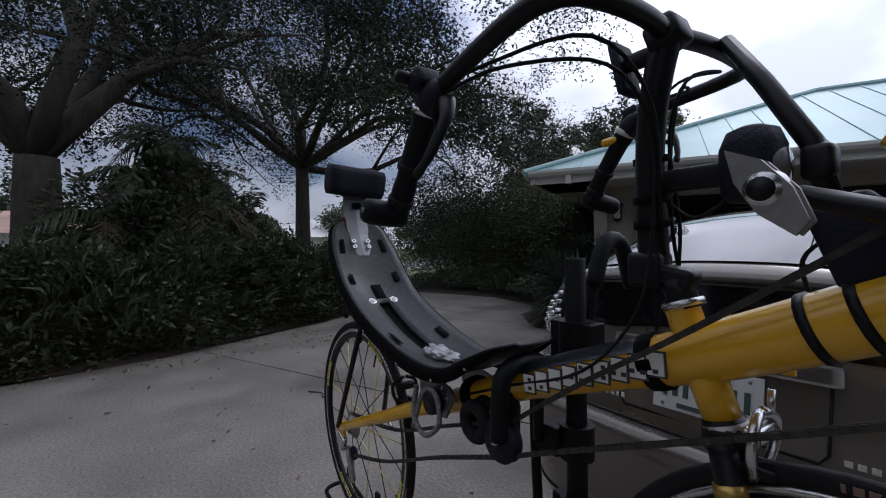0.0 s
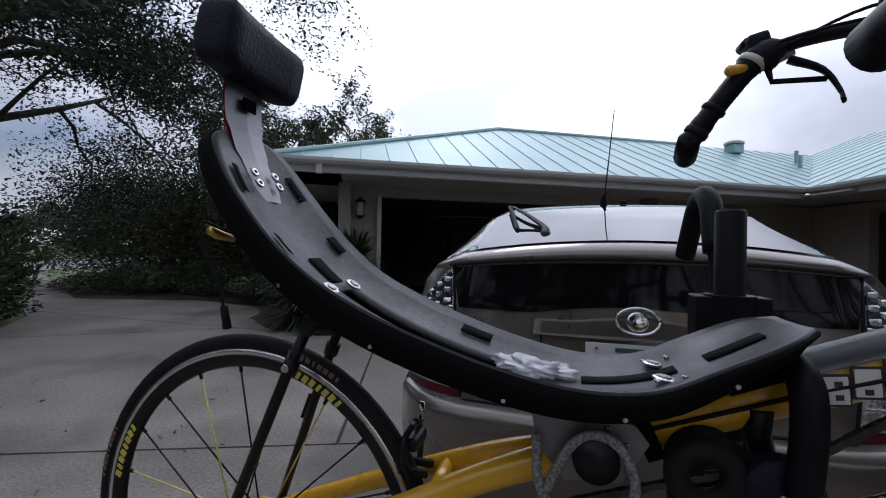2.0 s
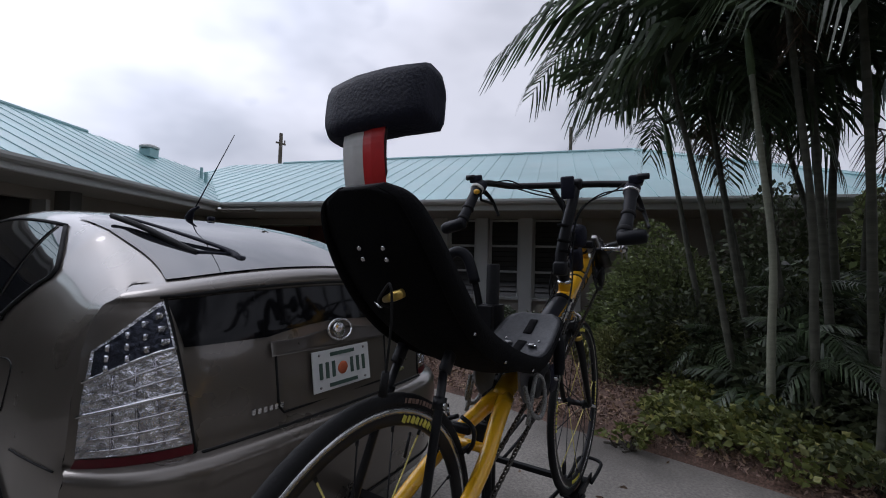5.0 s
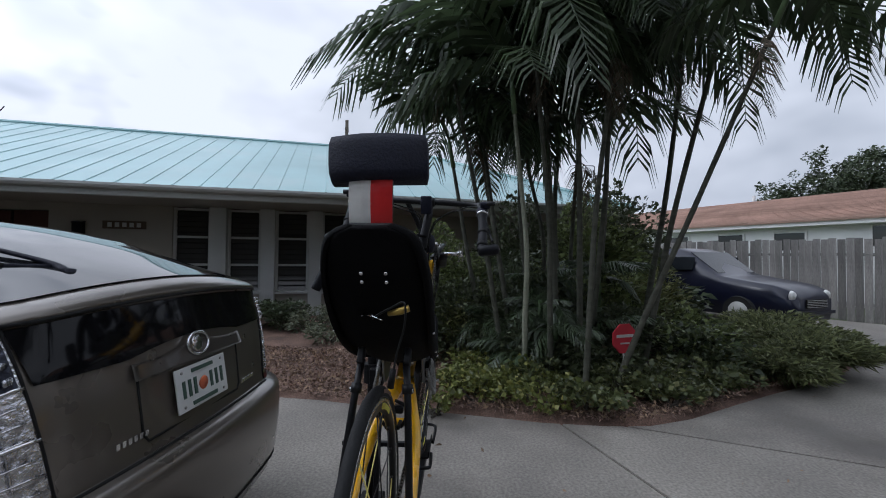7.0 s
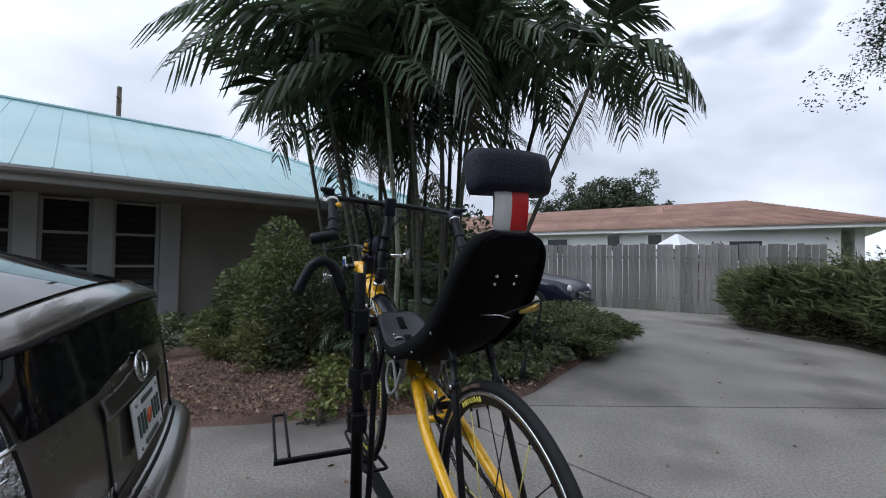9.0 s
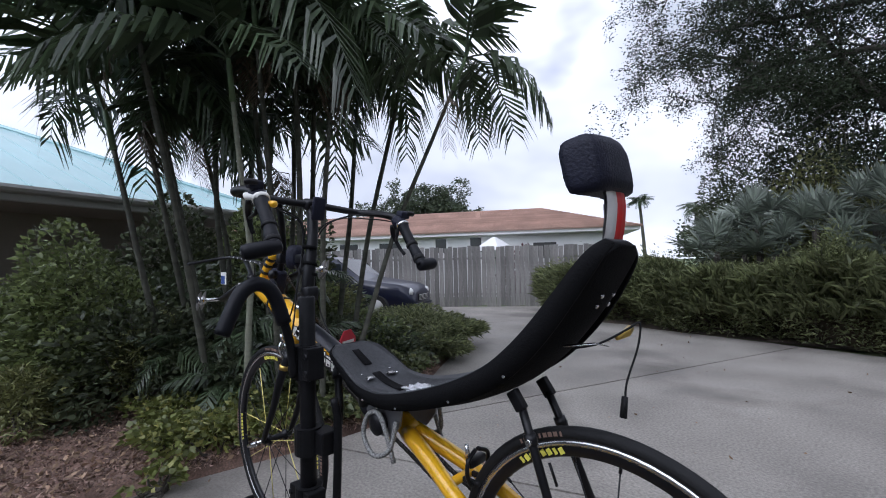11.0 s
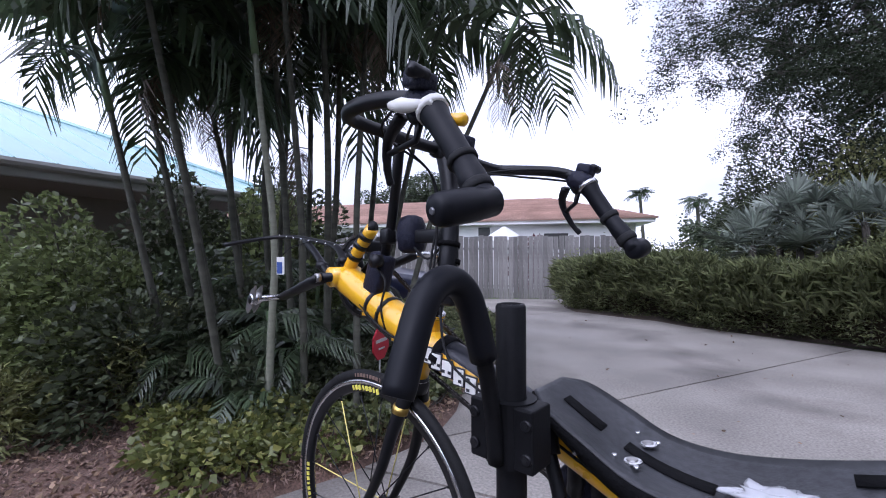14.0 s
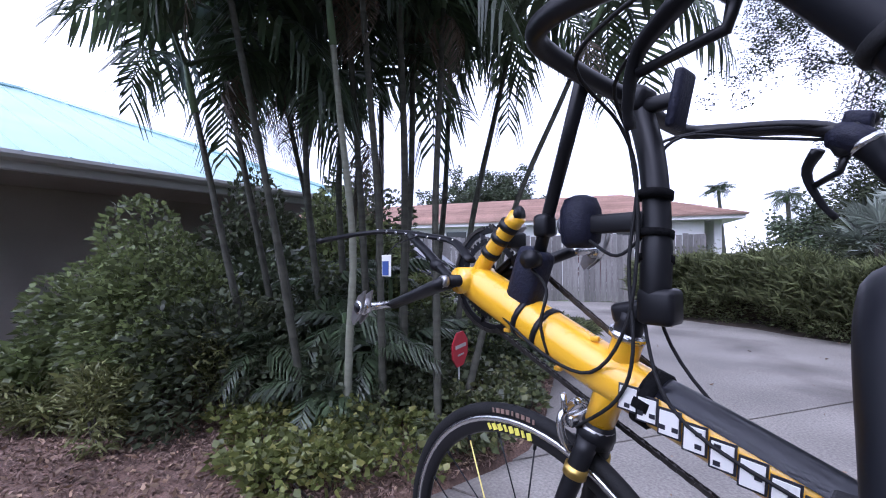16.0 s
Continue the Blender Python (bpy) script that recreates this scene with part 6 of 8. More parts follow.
for s, hood, mid, end, out in ((1, BAR_L[-1], Vector((0.050, -0.424, 1.444)), Vector((0.008, -0.418, 1.382)), Vector((0.012, 0.072, -0.014))), (-1, BAR_R[-1], Vector((0.062, -0.936, 1.405)), Vector((0.002, -0.930, 1.328)), Vector((0.004, -0.058, 0.006)))):
    grip = wpart("grip", one_tube(smooth_path([hood, hood.lerp(mid, 0.4), mid, mid.lerp(end, 0.6), end], 4), [0.016, 0.019, 0.0205, 0.0205, 0.0180, 0.0178, 0.0178, 0.0176, 0.0174, 0.0172, 0.0172, 0.0190, 0.0190, 0.0176, 0.0176, 0.018, 0.018], 16), HOOK_PAD, bar, "black rubber grip with raised bands")
    wpart("bar_end", one_tube([end - out * 0.24, end - out * 0.18, end + out * 0.3, end + out * 0.85, end + out * 1.0, end + out * 1.06], [0.012, 0.0185, 0.0205, 0.0205, 0.018, 0.012], 18), HOOK_PAD, bar)
    bolt(bar, end + out * 1.06, out, 0.0042, "end_screw", GREY_PLATE)
    for a, b in ((0.02, 0.16), (0.62, 0.80)):
        wpart("grip_band", one_tube([mid.lerp(end, a), mid.lerp(end, a + 0.03), mid.lerp(end, b - 0.03), mid.lerp(end, b)], [0.0185, 0.0208, 0.0208, 0.0185], 16), RUBBER, bar)
    wpart("hood_cover", one_tube(smooth_path([hood + Vector((0.035, 0, 0.004)), hood + Vector((0.012, 0, 0.0)), hood.lerp(mid, 0.18)], 3), [0.014, 0.019, 0.0225, 0.0235, 0.0235, 0.023, 0.021], 14), PAD, bar)
    wpart("hood_ring", one_tube([hood.lerp(mid, 0.12), hood.lerp(mid, 0.22)], 0.0235, 14), SILVER if s < 0 else WHITE_MARK, bar)
    tip = Vector((0.108, -0.03, -0.100)) if s > 0 else Vector((0.030, -0.045, -0.118))
    pull = hood + Vector((0.045, s * 0.004, -0.012))
    wpart("brake_lever", one_tube(smooth_path([pull, pull.lerp(hood + tip, 0.35) + Vector((0.022, 0, 0.004)), pull.lerp(hood + tip, 0.75) + Vector((0.014, 0, 0)), hood + tip], 4), [0.012, 0.012, 0.011, 0.010, 0.009, 0.008, 0.008, 0.007, 0.007, 0.006, 0.006, 0.007, 0.006], 8, flat=0.55), BLACK_ALLOY, bar, "black alloy brake lever")
    wpart("lever_arm", one_tube([hood + Vector((0.012, 0, -0.02)), hood + Vector((0.02, 0, -0.05)), pull.lerp(hood + tip, 0.5) + Vector((0.016, 0, 0))], [0.007, 0.005, 0.005], 8), BLACK_ALLOY, bar)
    wpart("lever_body", one_box(hood + Vector((0.01, 0, -0.005)), (0.045, 0.03, 0.04), Matrix.Rotation(radians(25), 3, "Y"), bevel=0.008), BLACK_ALLOY, bar)
    wpart("shifter_pod", one_box(hood + Vector((0.0, s * 0.012, 0.024)), (0.034, 0.04, 0.026), Matrix.Rotation(radians(-15), 3, "Y"), bevel=0.006), PAD, bar)
    wpart("shifter_knob", lathe(bmesh.new(), [(0.0, -0.02), (0.009, -0.018), (0.01, 0.012), (0.0, 0.016)], "y", 12, hood + Vector((-0.012, s * 0.03, 0.028))), BLACK_ALLOY, bar)
wpart("hood_strip", one_tube([BAR_L[-1] + Vector((0.058, 0.014, 0.004)), BAR_L[-1] + Vector((0.03, 0.019, -0.004)), BAR_L[-1] + Vector((0.0, 0.018, -0.010)), BAR_L[-1] + Vector((-0.026, 0.014, -0.012))], [0.006, 0.011, 0.009, 0.005], 10), WHITE_MARK, bar, "pale grey hood strip")
wpart("amber_lamp", one_tube([BAR_L[-1] + Vector((-0.012, -0.008, -0.026)), BAR_L[-1] + Vector((-0.034, -0.014, -0.029)), BAR_L[-1] + Vector((-0.052, -0.018, -0.032)), BAR_L[-1] + Vector((-0.056, -0.019, -0.033))], [0.006, 0.0085, 0.0095, 0.005], 12), YELLOW, bar, "small yellow marker lamp")
wpart("computer", one_box(P(0.268, 1.527, -0.701), (0.014, 0.048, 0.08), Matrix.Rotation(radians(-12), 3, "Y"), bevel=0.006), PAD, bar, "black handlebar computer")
wpart("computer_mount", one_box(P(0.298, 1.532, -0.706), (0.05, 0.022, 0.022), bevel=0.006), BLACK_ALLOY, bar)
wpart("strut", one_tube([P(0.488, 1.315, CY + 0.004), P(0.472, 1.385, CY - 0.002), P(0.418, 1.475, -0.645), P(0.362, 1.556, -0.605)], 0.0115, 10), BLACK_ALLOY, cockpit, "thin black strut rising to the bars")
wpart("strut_joint", one_box(P(0.478, 1.362, CY + 0.002), (0.03, 0.034, 0.04), bevel=0.008), BLACK_ALLOY, cockpit)
lamp = wpart("headlamp", lathe(bmesh.new(), [(0.0, -0.044), (0.022, -0.043), (0.031, -0.034), (0.034, -0.01), (0.033, 0.02), (0.026, 0.038), (0.012, 0.044), (0.0, 0.045)], "z", 20, P(0.424, 1.366, -0.698)), PAD, cockpit, "rounded black headlamp")
wpart("lamp_lens", lathe(bmesh.new(), [(0.0, 0.036), (0.018, 0.034), (0.022, 0.026), (0.0, 0.02)], "x", 16, P(0.424, 1.362, -0.698)), glass("lamp_lens_glass", (0.2, 0.2, 0.21), 0.08, 0.3), lamp)
wpart("lamp_bracket", one_box(P(0.355, 1.36, -0.69), (0.10, 0.02, 0.03), bevel=0.005), BLACK_ALLOY, cockpit)
wpart("bracket_bag", one_box(P(0.51, 1.27, CY + 0.004), (0.06, 0.045, 0.11), Matrix.Rotation(radians(-20), 3, "Y"), bevel=0.012), PAD, bike, "black strapped pouch on the boom")
wpart("pouch_knob", lathe(bmesh.new(), [(0.0, -0.014), (0.015, -0.012), (0.016, 0.01), (0.0, 0.012)], "y", 14, P(0.482, 1.305, CY + 0.035)), BLACK_ALLOY, bike)
CABLES = [[BAR_L[-1] + Vector((0.03, 0, 0.005)), P(0.24, 1.565, -0.485), P(0.325, 1.545, -0.53), P(0.335, 1.50, -0.66), P(0.318, 1.42, -0.675), P(0.32, 1.30, -0.652), P(0.305, 1.18, -0.63), P(0.33, 1.11, -0.632), P(0.405, 1.045, -0.65)],
          [BAR_L[-1] + Vector((0.0, 0, 0.01)), P(0.20, 1.54, -0.49), P(0.29, 1.52, -0.56), P(0.325, 1.48, -0.665), P(0.31, 1.36, -0.66), P(0.315, 1.22, -0.635), P(0.37, 1.14, -0.633), P(0.46, 1.155, -0.633), P(0.58, 1.22, -0.645)],
          [BAR_R[-1] + Vector((0.03, 0, 0.0)), P(0.23, 1.50, -0.90), P(0.305, 1.50, -0.80), P(0.318, 1.43, -0.725), P(0.312, 1.30, -0.71), P(0.29, 1.18, -0.715), P(0.20, 1.08, -0.716), P(0.05, 1.02, -0.712), P(-0.1, 0.96, -0.705)],
          [BAR_R[-1] + Vector((0.0, 0, 0.01)), P(0.20, 1.515, -0.90), P(0.32, 1.515, -0.85), P(0.325, 1.46, -0.735), P(0.318, 1.33, -0.70), P(0.30, 1.20, -0.66), P(0.24, 1.10, -0.635), P(0.06, 1.03, -0.638), P(-0.12, 0.95, -0.642)],
          [P(0.45, 1.15, -0.64), P(0.46, 1.20, -0.635), P(0.455, 1.255, -0.645), P(0.49, 1.29, -0.65)], [P(0.31, 1.34, -0.68), P(0.35, 1.31, -0.675), P(0.40, 1.335, -0.682)]]
for pts in CABLES:
    wpart("cable", one_tube(smooth_path(pts, 5), 0.0027, 6), RUBBER, bike)


# wheels
def wheel(at, name, label, spokes, marks):
    hub = wpart(name, lathe(bmesh.new(), [(0.0, -0.052), (0.012, -0.05), (0.012, -0.036), (0.021, -0.034), (0.021, -0.028), (0.011, -0.022), (0.011, 0.022), (0.021, 0.028), (0.021, 0.034), (0.012, 0.036), (0.012, 0.05), (0.0, 0.052)], "y", 18, at), BLACK_ALLOY, bike, label)
    prof = [(0.322 + 0.0135 * math.cos(a), 0.0125 * math.sin(a)) for a in (2 * math.pi * k / 12 for k in range(12))]
    tyre = wpart("tyre", lathe(bmesh.new(), prof, "y", 72, at, close=True), RUBBER, hub, "black slick road tyre")
    wpart("rim", lathe(bmesh.new(), [(0.314, -0.009), (0.309, -0.0095), (0.300, -0.009), (0.283, -0.007), (0.279, 0.0), (0.283, 0.007), (0.300, 0.009), (0.309, 0.0095), (0.314, 0.009)], "y", 72, at, close=True), BLACK_ALLOY, hub, "black deep alloy rim")
    for s in (-1, 1):
        wpart("brake_track", lathe(bmesh.new(), [(0.3115, s * 0.0098), (0.3015, s * 0.0096), (0.3015, s * 0.0086), (0.3115, s * 0.0088)], "y", 72, at, close=True), SILVER, hub, "bright brake track")
    for k in range(spokes):
        a = 2 * math.pi * (k + 0.3) / spokes
        b = a + (0.42 if k % 4 < 2 else -0.42) * 0.5
        s = 1 if k % 2 else -1
        wpart("spoke", rod(at + Vector((math.cos(b) * 0.02, s * 0.031, math.sin(b) * 0.02)), at + Vector((math.cos(a) * 0.281, 0, math.sin(a) * 0.281)), 0.0016, 5), SPOKE_YELLOW if k % 3 == 0 else BLACK_ALLOY, hub)
        q = at + Vector((math.cos(a) * 0.270, s * 0.001, math.sin(a) * 0.270))
        wpart("nipple", rod(q, at + Vector((math.cos(a) * 0.282, 0, math.sin(a) * 0.282)), 0.0032, 6), BLACK_ALLOY, hub)
    for s in (-1, 1):
        for a0 in marks:
            for j in range(8):
                a = math.radians(a0 + j * 2.7)
                m3 = Matrix.Rotation(-a + 0.3, 3, "Y")
                wpart("decal", one_box(at + Matrix.Rotation(-a, 3, "Y") @ Vector((0.292, s * 0.0088, 0)), (0.0125, 0.002, 0.0095 if j % 3 else 0.006), m3), YELLOW_MARK, hub, smooth=False)
            for j in range(9):
                a = math.radians(a0 + 4 + j * 2.1)
                m3 = Matrix.Rotation(-a, 3, "Y")
                wpart("sidewall_mark", one_box(at + m3 @ Vector((0.3235, s * 0.0126, 0)), (0.0085, 0.001, 0.0085 if j % 4 else 0.004), m3), TREAD_BROWN, tyre, smooth=False)
    return hub


rear = wheel(P(-0.712, 0.694), "rear_wheel", "black deep-rim rear wheel with some yellow spokes", 20, (55, 150, 235, 325))
front = wheel(P(0.53, 0.70), "front_wheel", "black deep-rim front wheel with some yellow spokes", 20, (75, 165, 255, 345))
wpart("cassette", lathe(bmesh.new(), [(0.02, -0.05), (0.026, -0.046), (0.028, -0.042), (0.033, -0.038), (0.038, -0.034), (0.044, -0.03), (0.044, -0.026), (0.02, -0.024)], "y", 28, P(-0.712, 0.694)), STEEL, rear)
for c in (P(-0.712, 0.694), P(0.53, 0.70)):
    wpart("skewer", rod(c + Vector((0, -0.075, 0)), c + Vector((0, 0.075, 0)), 0.006, 8), SILVER, bike)
    wpart("skewer_lever", one_tube(smooth_path([c + Vector((0, 0.078, 0)), c + Vector((0.02, 0.088, -0.01)), c + Vector((0.05, 0.084, -0.02))], 4), [0.009] * 4 + [0.006] * 5, 8), SILVER, bike)
wpart("valve", rod(P(-0.60, 0.94), P(-0.615, 0.90), 0.003, 6), BLACK_ALLOY, rear)
# brakes
for c, d in ((P(0.398, 1.03), 1), (P(-0.395, 0.872), -1)):
    metal, fat = (SILVER, 0.0062) if d > 0 else (BLACK_ALLOY, 0.005)
    cal = wpart("brake_caliper", one_box(c + Vector((0.022 * d, 0, 0.02)), (0.02, 0.055, 0.02), bevel=0.005), metal, bike, "silver dual-pivot brake caliper" if d > 0 else "black dual-pivot brake caliper")
    for s in (-1, 1):
        wpart("caliper_arm", one_tube(smooth_path([c + Vector((0.024 * d, s * 0.004, 0.045)), c + Vector((0.028 * d, s * 0.034, 0.03)), c + Vector((0.026 * d, s * 0.036, 0.0)), c + Vector((0.022 * d, s * 0.02, -0.028))], 4), fat, 8), metal, cal)
        wpart("brake_pad", one_box(c + Vector((0.02 * d, s * 0.016, -0.022)), (0.045, 0.009, 0.011), bevel=0.002), RUBBER, cal)
    wpart("barrel_adjuster", rod(c + Vector((0.024 * d, 0.03, 0.035)), c + Vector((0.024 * d, 0.034, 0.065)), 0.005, 8), SILVER, cal)
# cranks, chainrings, pedals
crank = wpart("crankset", lathe(bmesh.new(), [(0.0, -0.07), (0.012, -0.07), (0.012, 0.07), (0.0, 0.07)], "y", 14, P(0.652, 1.262)), BLACK_ALLOY, bike, "black crankset")
CL, CR = Vector((0.818, -0.59, 1.205)), Vector((0.486, -0.772, 1.319))
for base, tip in ((Vector((0.652, -0.605, 1.262)), CL), (Vector((0.652, -0.752, 1.262)), CR)):
    arm = wpart("crank_arm", one_tube([base, base.lerp(tip, 0.15), base.lerp(tip, 0.6), tip], [0.027, 0.025, 0.021, 0.019], 12, flat=0.55), BLACK_ALLOY, crank)
    s = 1 if tip.y > CY else -1
    for k in range(3):
        q = base.lerp(tip, 0.42 + 0.09 * k) + Vector((0, s * 0.0105, 0))
        wpart("mark", one_box(q, (0.010, 0.002, 0.009)), WHITE_MARK, arm, smooth=False)
    wpart("crank_bolt", lathe(bmesh.new(), [(0.0, -0.004), (0.012, -0.004), (0.012, 0.006), (0.006, 0.008), (0.0, 0.005)], "y", 14, base + Vector((0, s * 0.012, 0))), STEEL, arm)
    ped = wpart("pedal", rod(tip, tip + Vector((0, s * 0.085, 0)), 0.008, 10), SILVER, crank, "silver clipless pedal")
    wpart("pedal_body", lathe(bmesh.new(), [(0.0, -0.014), (0.014, -0.013), (0.017, 0.0), (0.014, 0.013), (0.0, 0.014)], "y", 16, tip + Vector((0, s * 0.078, 0))), SILVER, ped)
    q, e = tip + Vector((0, s * 0.088, 0)), Vector((0.6, 0, -0.8))
    f = Vector((0.8, 0, 0.6))
    for sy in (0.0, -0.016):
        wpart("pedal_plate", prism(bmesh.new(), [((q + e * a + f * b).x, (q + e * a + f * b).z) for a, b in ((-0.046, 0.0), (-0.02, 0.014), (0.012, 0.016), (0.04, 0.008), (0.044, -0.006), (0.014, -0.015), (-0.018, -0.012))], q.y + s * sy - 0.002, q.y + s * sy + 0.002, "y"), STEEL, ped, smooth=False)
    wpart("pedal_bearing", lathe(bmesh.new(), [(0.0, -0.004), (0.010, -0.003), (0.010, 0.003), (0.0, 0.004)], "y", 14, q + Vector((0, s * 0.003, 0))), BLACK_ALLOY, ped)
for r, y in ((0.108, -0.728), (0.08, -0.719)):
    bm = bmesh.new()
    n = 64
    prof = [(r - 0.012, -0.0015), (r, -0.0012), (r, 0.0012), (r - 0.012, 0.0015)]
    lathe(bm, prof, "y", n, P(0.652, 1.262, y), close=True)
    for k in range(44):
        a = 2 * math.pi * k / 44
        m3 = Matrix.Rotation(-a, 3, "Y")
        box(bm, P(0.652, 1.262, y) + m3 @ Vector((r + 0.002, 0, 0)), (0.006, 0.002, 0.006), m3)
    ring = wpart("chainring", bm, BLACK_ALLOY, crank, "black toothed chainring", smooth=False)
    for k in range(5):
        a = 2 * math.pi * k / 5
        wpart("spider_arm", one_tube([P(0.652, 1.262, y - 0.004), P(0.652 + math.cos(a) * (r - 0.008), 1.262 + math.sin(a) * (r - 0.008), y)], [0.014, 0.008], 8, flat=0.4), BLACK_ALLOY, ring)
wpart("front_derailleur", one_box(P(0.598, 1.352, -0.725), (0.07, 0.022, 0.02), Matrix.Rotation(radians(35), 3, "Y"), bevel=0.004), STEEL, bike, "steel front derailleur cage")
wpart("derailleur_clamp", one_box(P(0.572, 1.340, -0.70), (0.03, 0.05, 0.03), bevel=0.006), BLACK_ALLOY, bike)


ARM = [Vector(p) for p in ((0.69, -0.70, 1.30), (0.78, -0.735, 1.342), (0.90, -0.742, 1.362), (1.02, -0.748, 1.376), (1.11, -0.735, 1.381), (1.155, -0.69, 1.375), (1.165, -0.62, 1.362), (1.15, -0.565, 1.352))]
front_arm = wpart("front_arm", one_tube(smooth_path(ARM, 5), 0.013, 10, flat=0.55), BLACK_ALLOY, bike, "flat black drilled arm reaching ahead of the cranks")
for t in range(8):
    q = ARM[1].lerp(ARM[4], t / 7) + Vector((0, 0.008, 0.004))
    bolt(front_arm, q, (0, 1, 0), 0.004, "rivet")
wpart("arm_strut", one_tube([(0.665, -0.66, 1.235), (0.76, -0.69, 1.27), (0.88, -0.725, 1.325), (0.965, -0.742, 1.365)], 0.011, 8), BLACK_ALLOY, front_arm, "straight black brace")
for q in ((0.80, -0.70, 1.287), (0.72, -0.678, 1.256)):
    wpart("brace_collar", one_tube([Vector(q) - Vector((0.012, 0.004, 0.006)), Vector(q) + Vector((0.012, 0.004, 0.006))], 0.0145, 10), BLACK_ALLOY, front_arm)
card = wpart("card_tag", one_box((0.907, -0.627, 1.287), (0.024, 0.003, 0.052), Matrix.Rotation(radians(35), 3, "Z"), bevel=0.001), WHITE_MARK, front_arm, "small white and blue hanging card", smooth=False)
wpart("card_patch", one_box((0.9085, -0.6255, 1.281), (0.016, 0.004, 0.034), Matrix.Rotation(radians(35), 3, "Z")), mat("blue_card_print", (0.03, 0.07, 0.25), 0.5), card, smooth=False)
wpart("card_string", one_tube([(0.907, -0.627, 1.313), (0.915, -0.66, 1.34), (0.92, -0.735, 1.362)], 0.0015, 5), RUBBER, card)


def chain_run(pts, step=0.0125):
    """Links of plates and rollers along a path."""
    path = smooth_path(pts, 8)
    bm = bmesh.new()
    dist, k = 0.0, 0
    for a, b in zip(path, path[1:]):
        seg = (b - a).length
        while dist < seg:
            p = a.lerp(b, dist / seg)
            d = (b - a).normalized()
            m3 = Matrix((d, Vector((0, 1, 0)), Vector((-d.z, 0, d.x)).normalized())).transposed()
            w = 0.0032 if k % 2 else 0.0042
            for s in (-1, 1):
                box(bm, p + Vector((0, s * w, 0)), (0.0125, 0.0012, 0.0075), m3)
            box(bm, p, (0.004, 0.006, 0.0055), m3)
            dist += step
            k += 1
        dist -= seg
    return bm


chain = wpart("chain", chain_run([P(0.652, 1.372, -0.727), P(0.54, 1.29, -0.727), P(0.36, 1.165, -0.727), P(0.2, 1.06, -0.726), P(0.05, 0.952, -0.726)]), CHAIN, bike, "oily steel chain", smooth=False)
wpart("chain_run", chain_run([P(0.635, 1.155, -0.727), P(0.45, 1.07, -0.727), P(0.2, 0.96, -0.727), P(0.03, 0.882, -0.727)]), CHAIN, chain, smooth=False)
wpart("chain_run", chain_run([P(0.03, 0.947, -0.724), P(-0.15, 0.88, -0.722), P(-0.4, 0.785, -0.718), P(-0.70, 0.735, -0.712)]), CHAIN, chain, smooth=False)
wpart("chain_run", chain_run([P(0.03, 0.882, -0.726), P(-0.2, 0.79, -0.724), P(-0.45, 0.68, -0.72), P(-0.695, 0.602, -0.715)]), CHAIN, chain, smooth=False)
wpart("chain_run", chain_run([P(0.652 + 0.111 * math.cos(a), 1.262 + 0.111 * math.sin(a), -0.728) for a in [math.radians(x) for x in range(-100, 95, 15)]]), CHAIN, chain, smooth=False)
for x, z, r in ((0.03, 0.915, 0.038),):
    idler = wpart("idler", lathe(bmesh.new(), [(0.0, -0.016), (r, -0.014), (r + 0.004, -0.008), (r - 0.003, 0.0), (r + 0.004, 0.008), (r, 0.014), (0.0, 0.016)], "y", 28, P(x, z, -0.726)), PAD, bike, "black chain idler wheel")
    wpart("idler_bolt", rod(P(x, z, -0.75), P(x, z, -0.69), 0.006, 8), SILVER, idler)
    wpart("idler_arm", one_tube([P(x, z, -0.70), P(0.02, 0.965, -0.69), P(0.02, 1.0, -0.70)], [0.014, 0.016, 0.014], 10), BLACK_ALLOY, idler)
rd = wpart("rear_derailleur", one_box(P(-0.725, 0.645, -0.74), (0.05, 0.02, 0.05), Matrix.Rotation(radians(25), 3, "Y"), bevel=0.008), SILVER, bike, "silver rear derailleur")
wpart("cage", one_box(P(-0.70, 0.575, -0.722), (0.022, 0.016, 0.11), Matrix.Rotation(radians(-22), 3, "Y"), bevel=0.004), STEEL, rd)
for x, z in ((-0.685, 0.612), (-0.718, 0.535)):
    wpart("jockey_wheel", lathe(bmesh.new(), [(0.0, -0.005), (0.021, -0.004), (0.021, 0.004), (0.0, 0.005)], "y", 18, P(x, z, -0.715)), PAD, rd)

# ---- seat ----
SEAT = [(0.064, 1.099, 0.046, 0.002), (0.032, 1.081, 0.081, 0.009), (-0.03, 1.047, 0.090, 0.013), (-0.10, 1.016, 0.093, 0.012), (-0.18, 1.004, 0.098, 0.018), (-0.27, 1.011, 0.104, 0.026), (-0.37, 1.036, 0.108, 0.030),
        (-0.46, 1.070, 0.110, 0.030), (-0.54, 1.112, 0.110, 0.028), (-0.60, 1.160, 0.112, 0.026), (-0.65, 1.216, 0.111, 0.022), (-0.69, 1.272, 0.107, 0.017), (-0.722, 1.328, 0.093, 0.010), (-0.7345, 1.354, 0.074, 0.005), (-0.742, 1.369, 0.040, 0.002)]


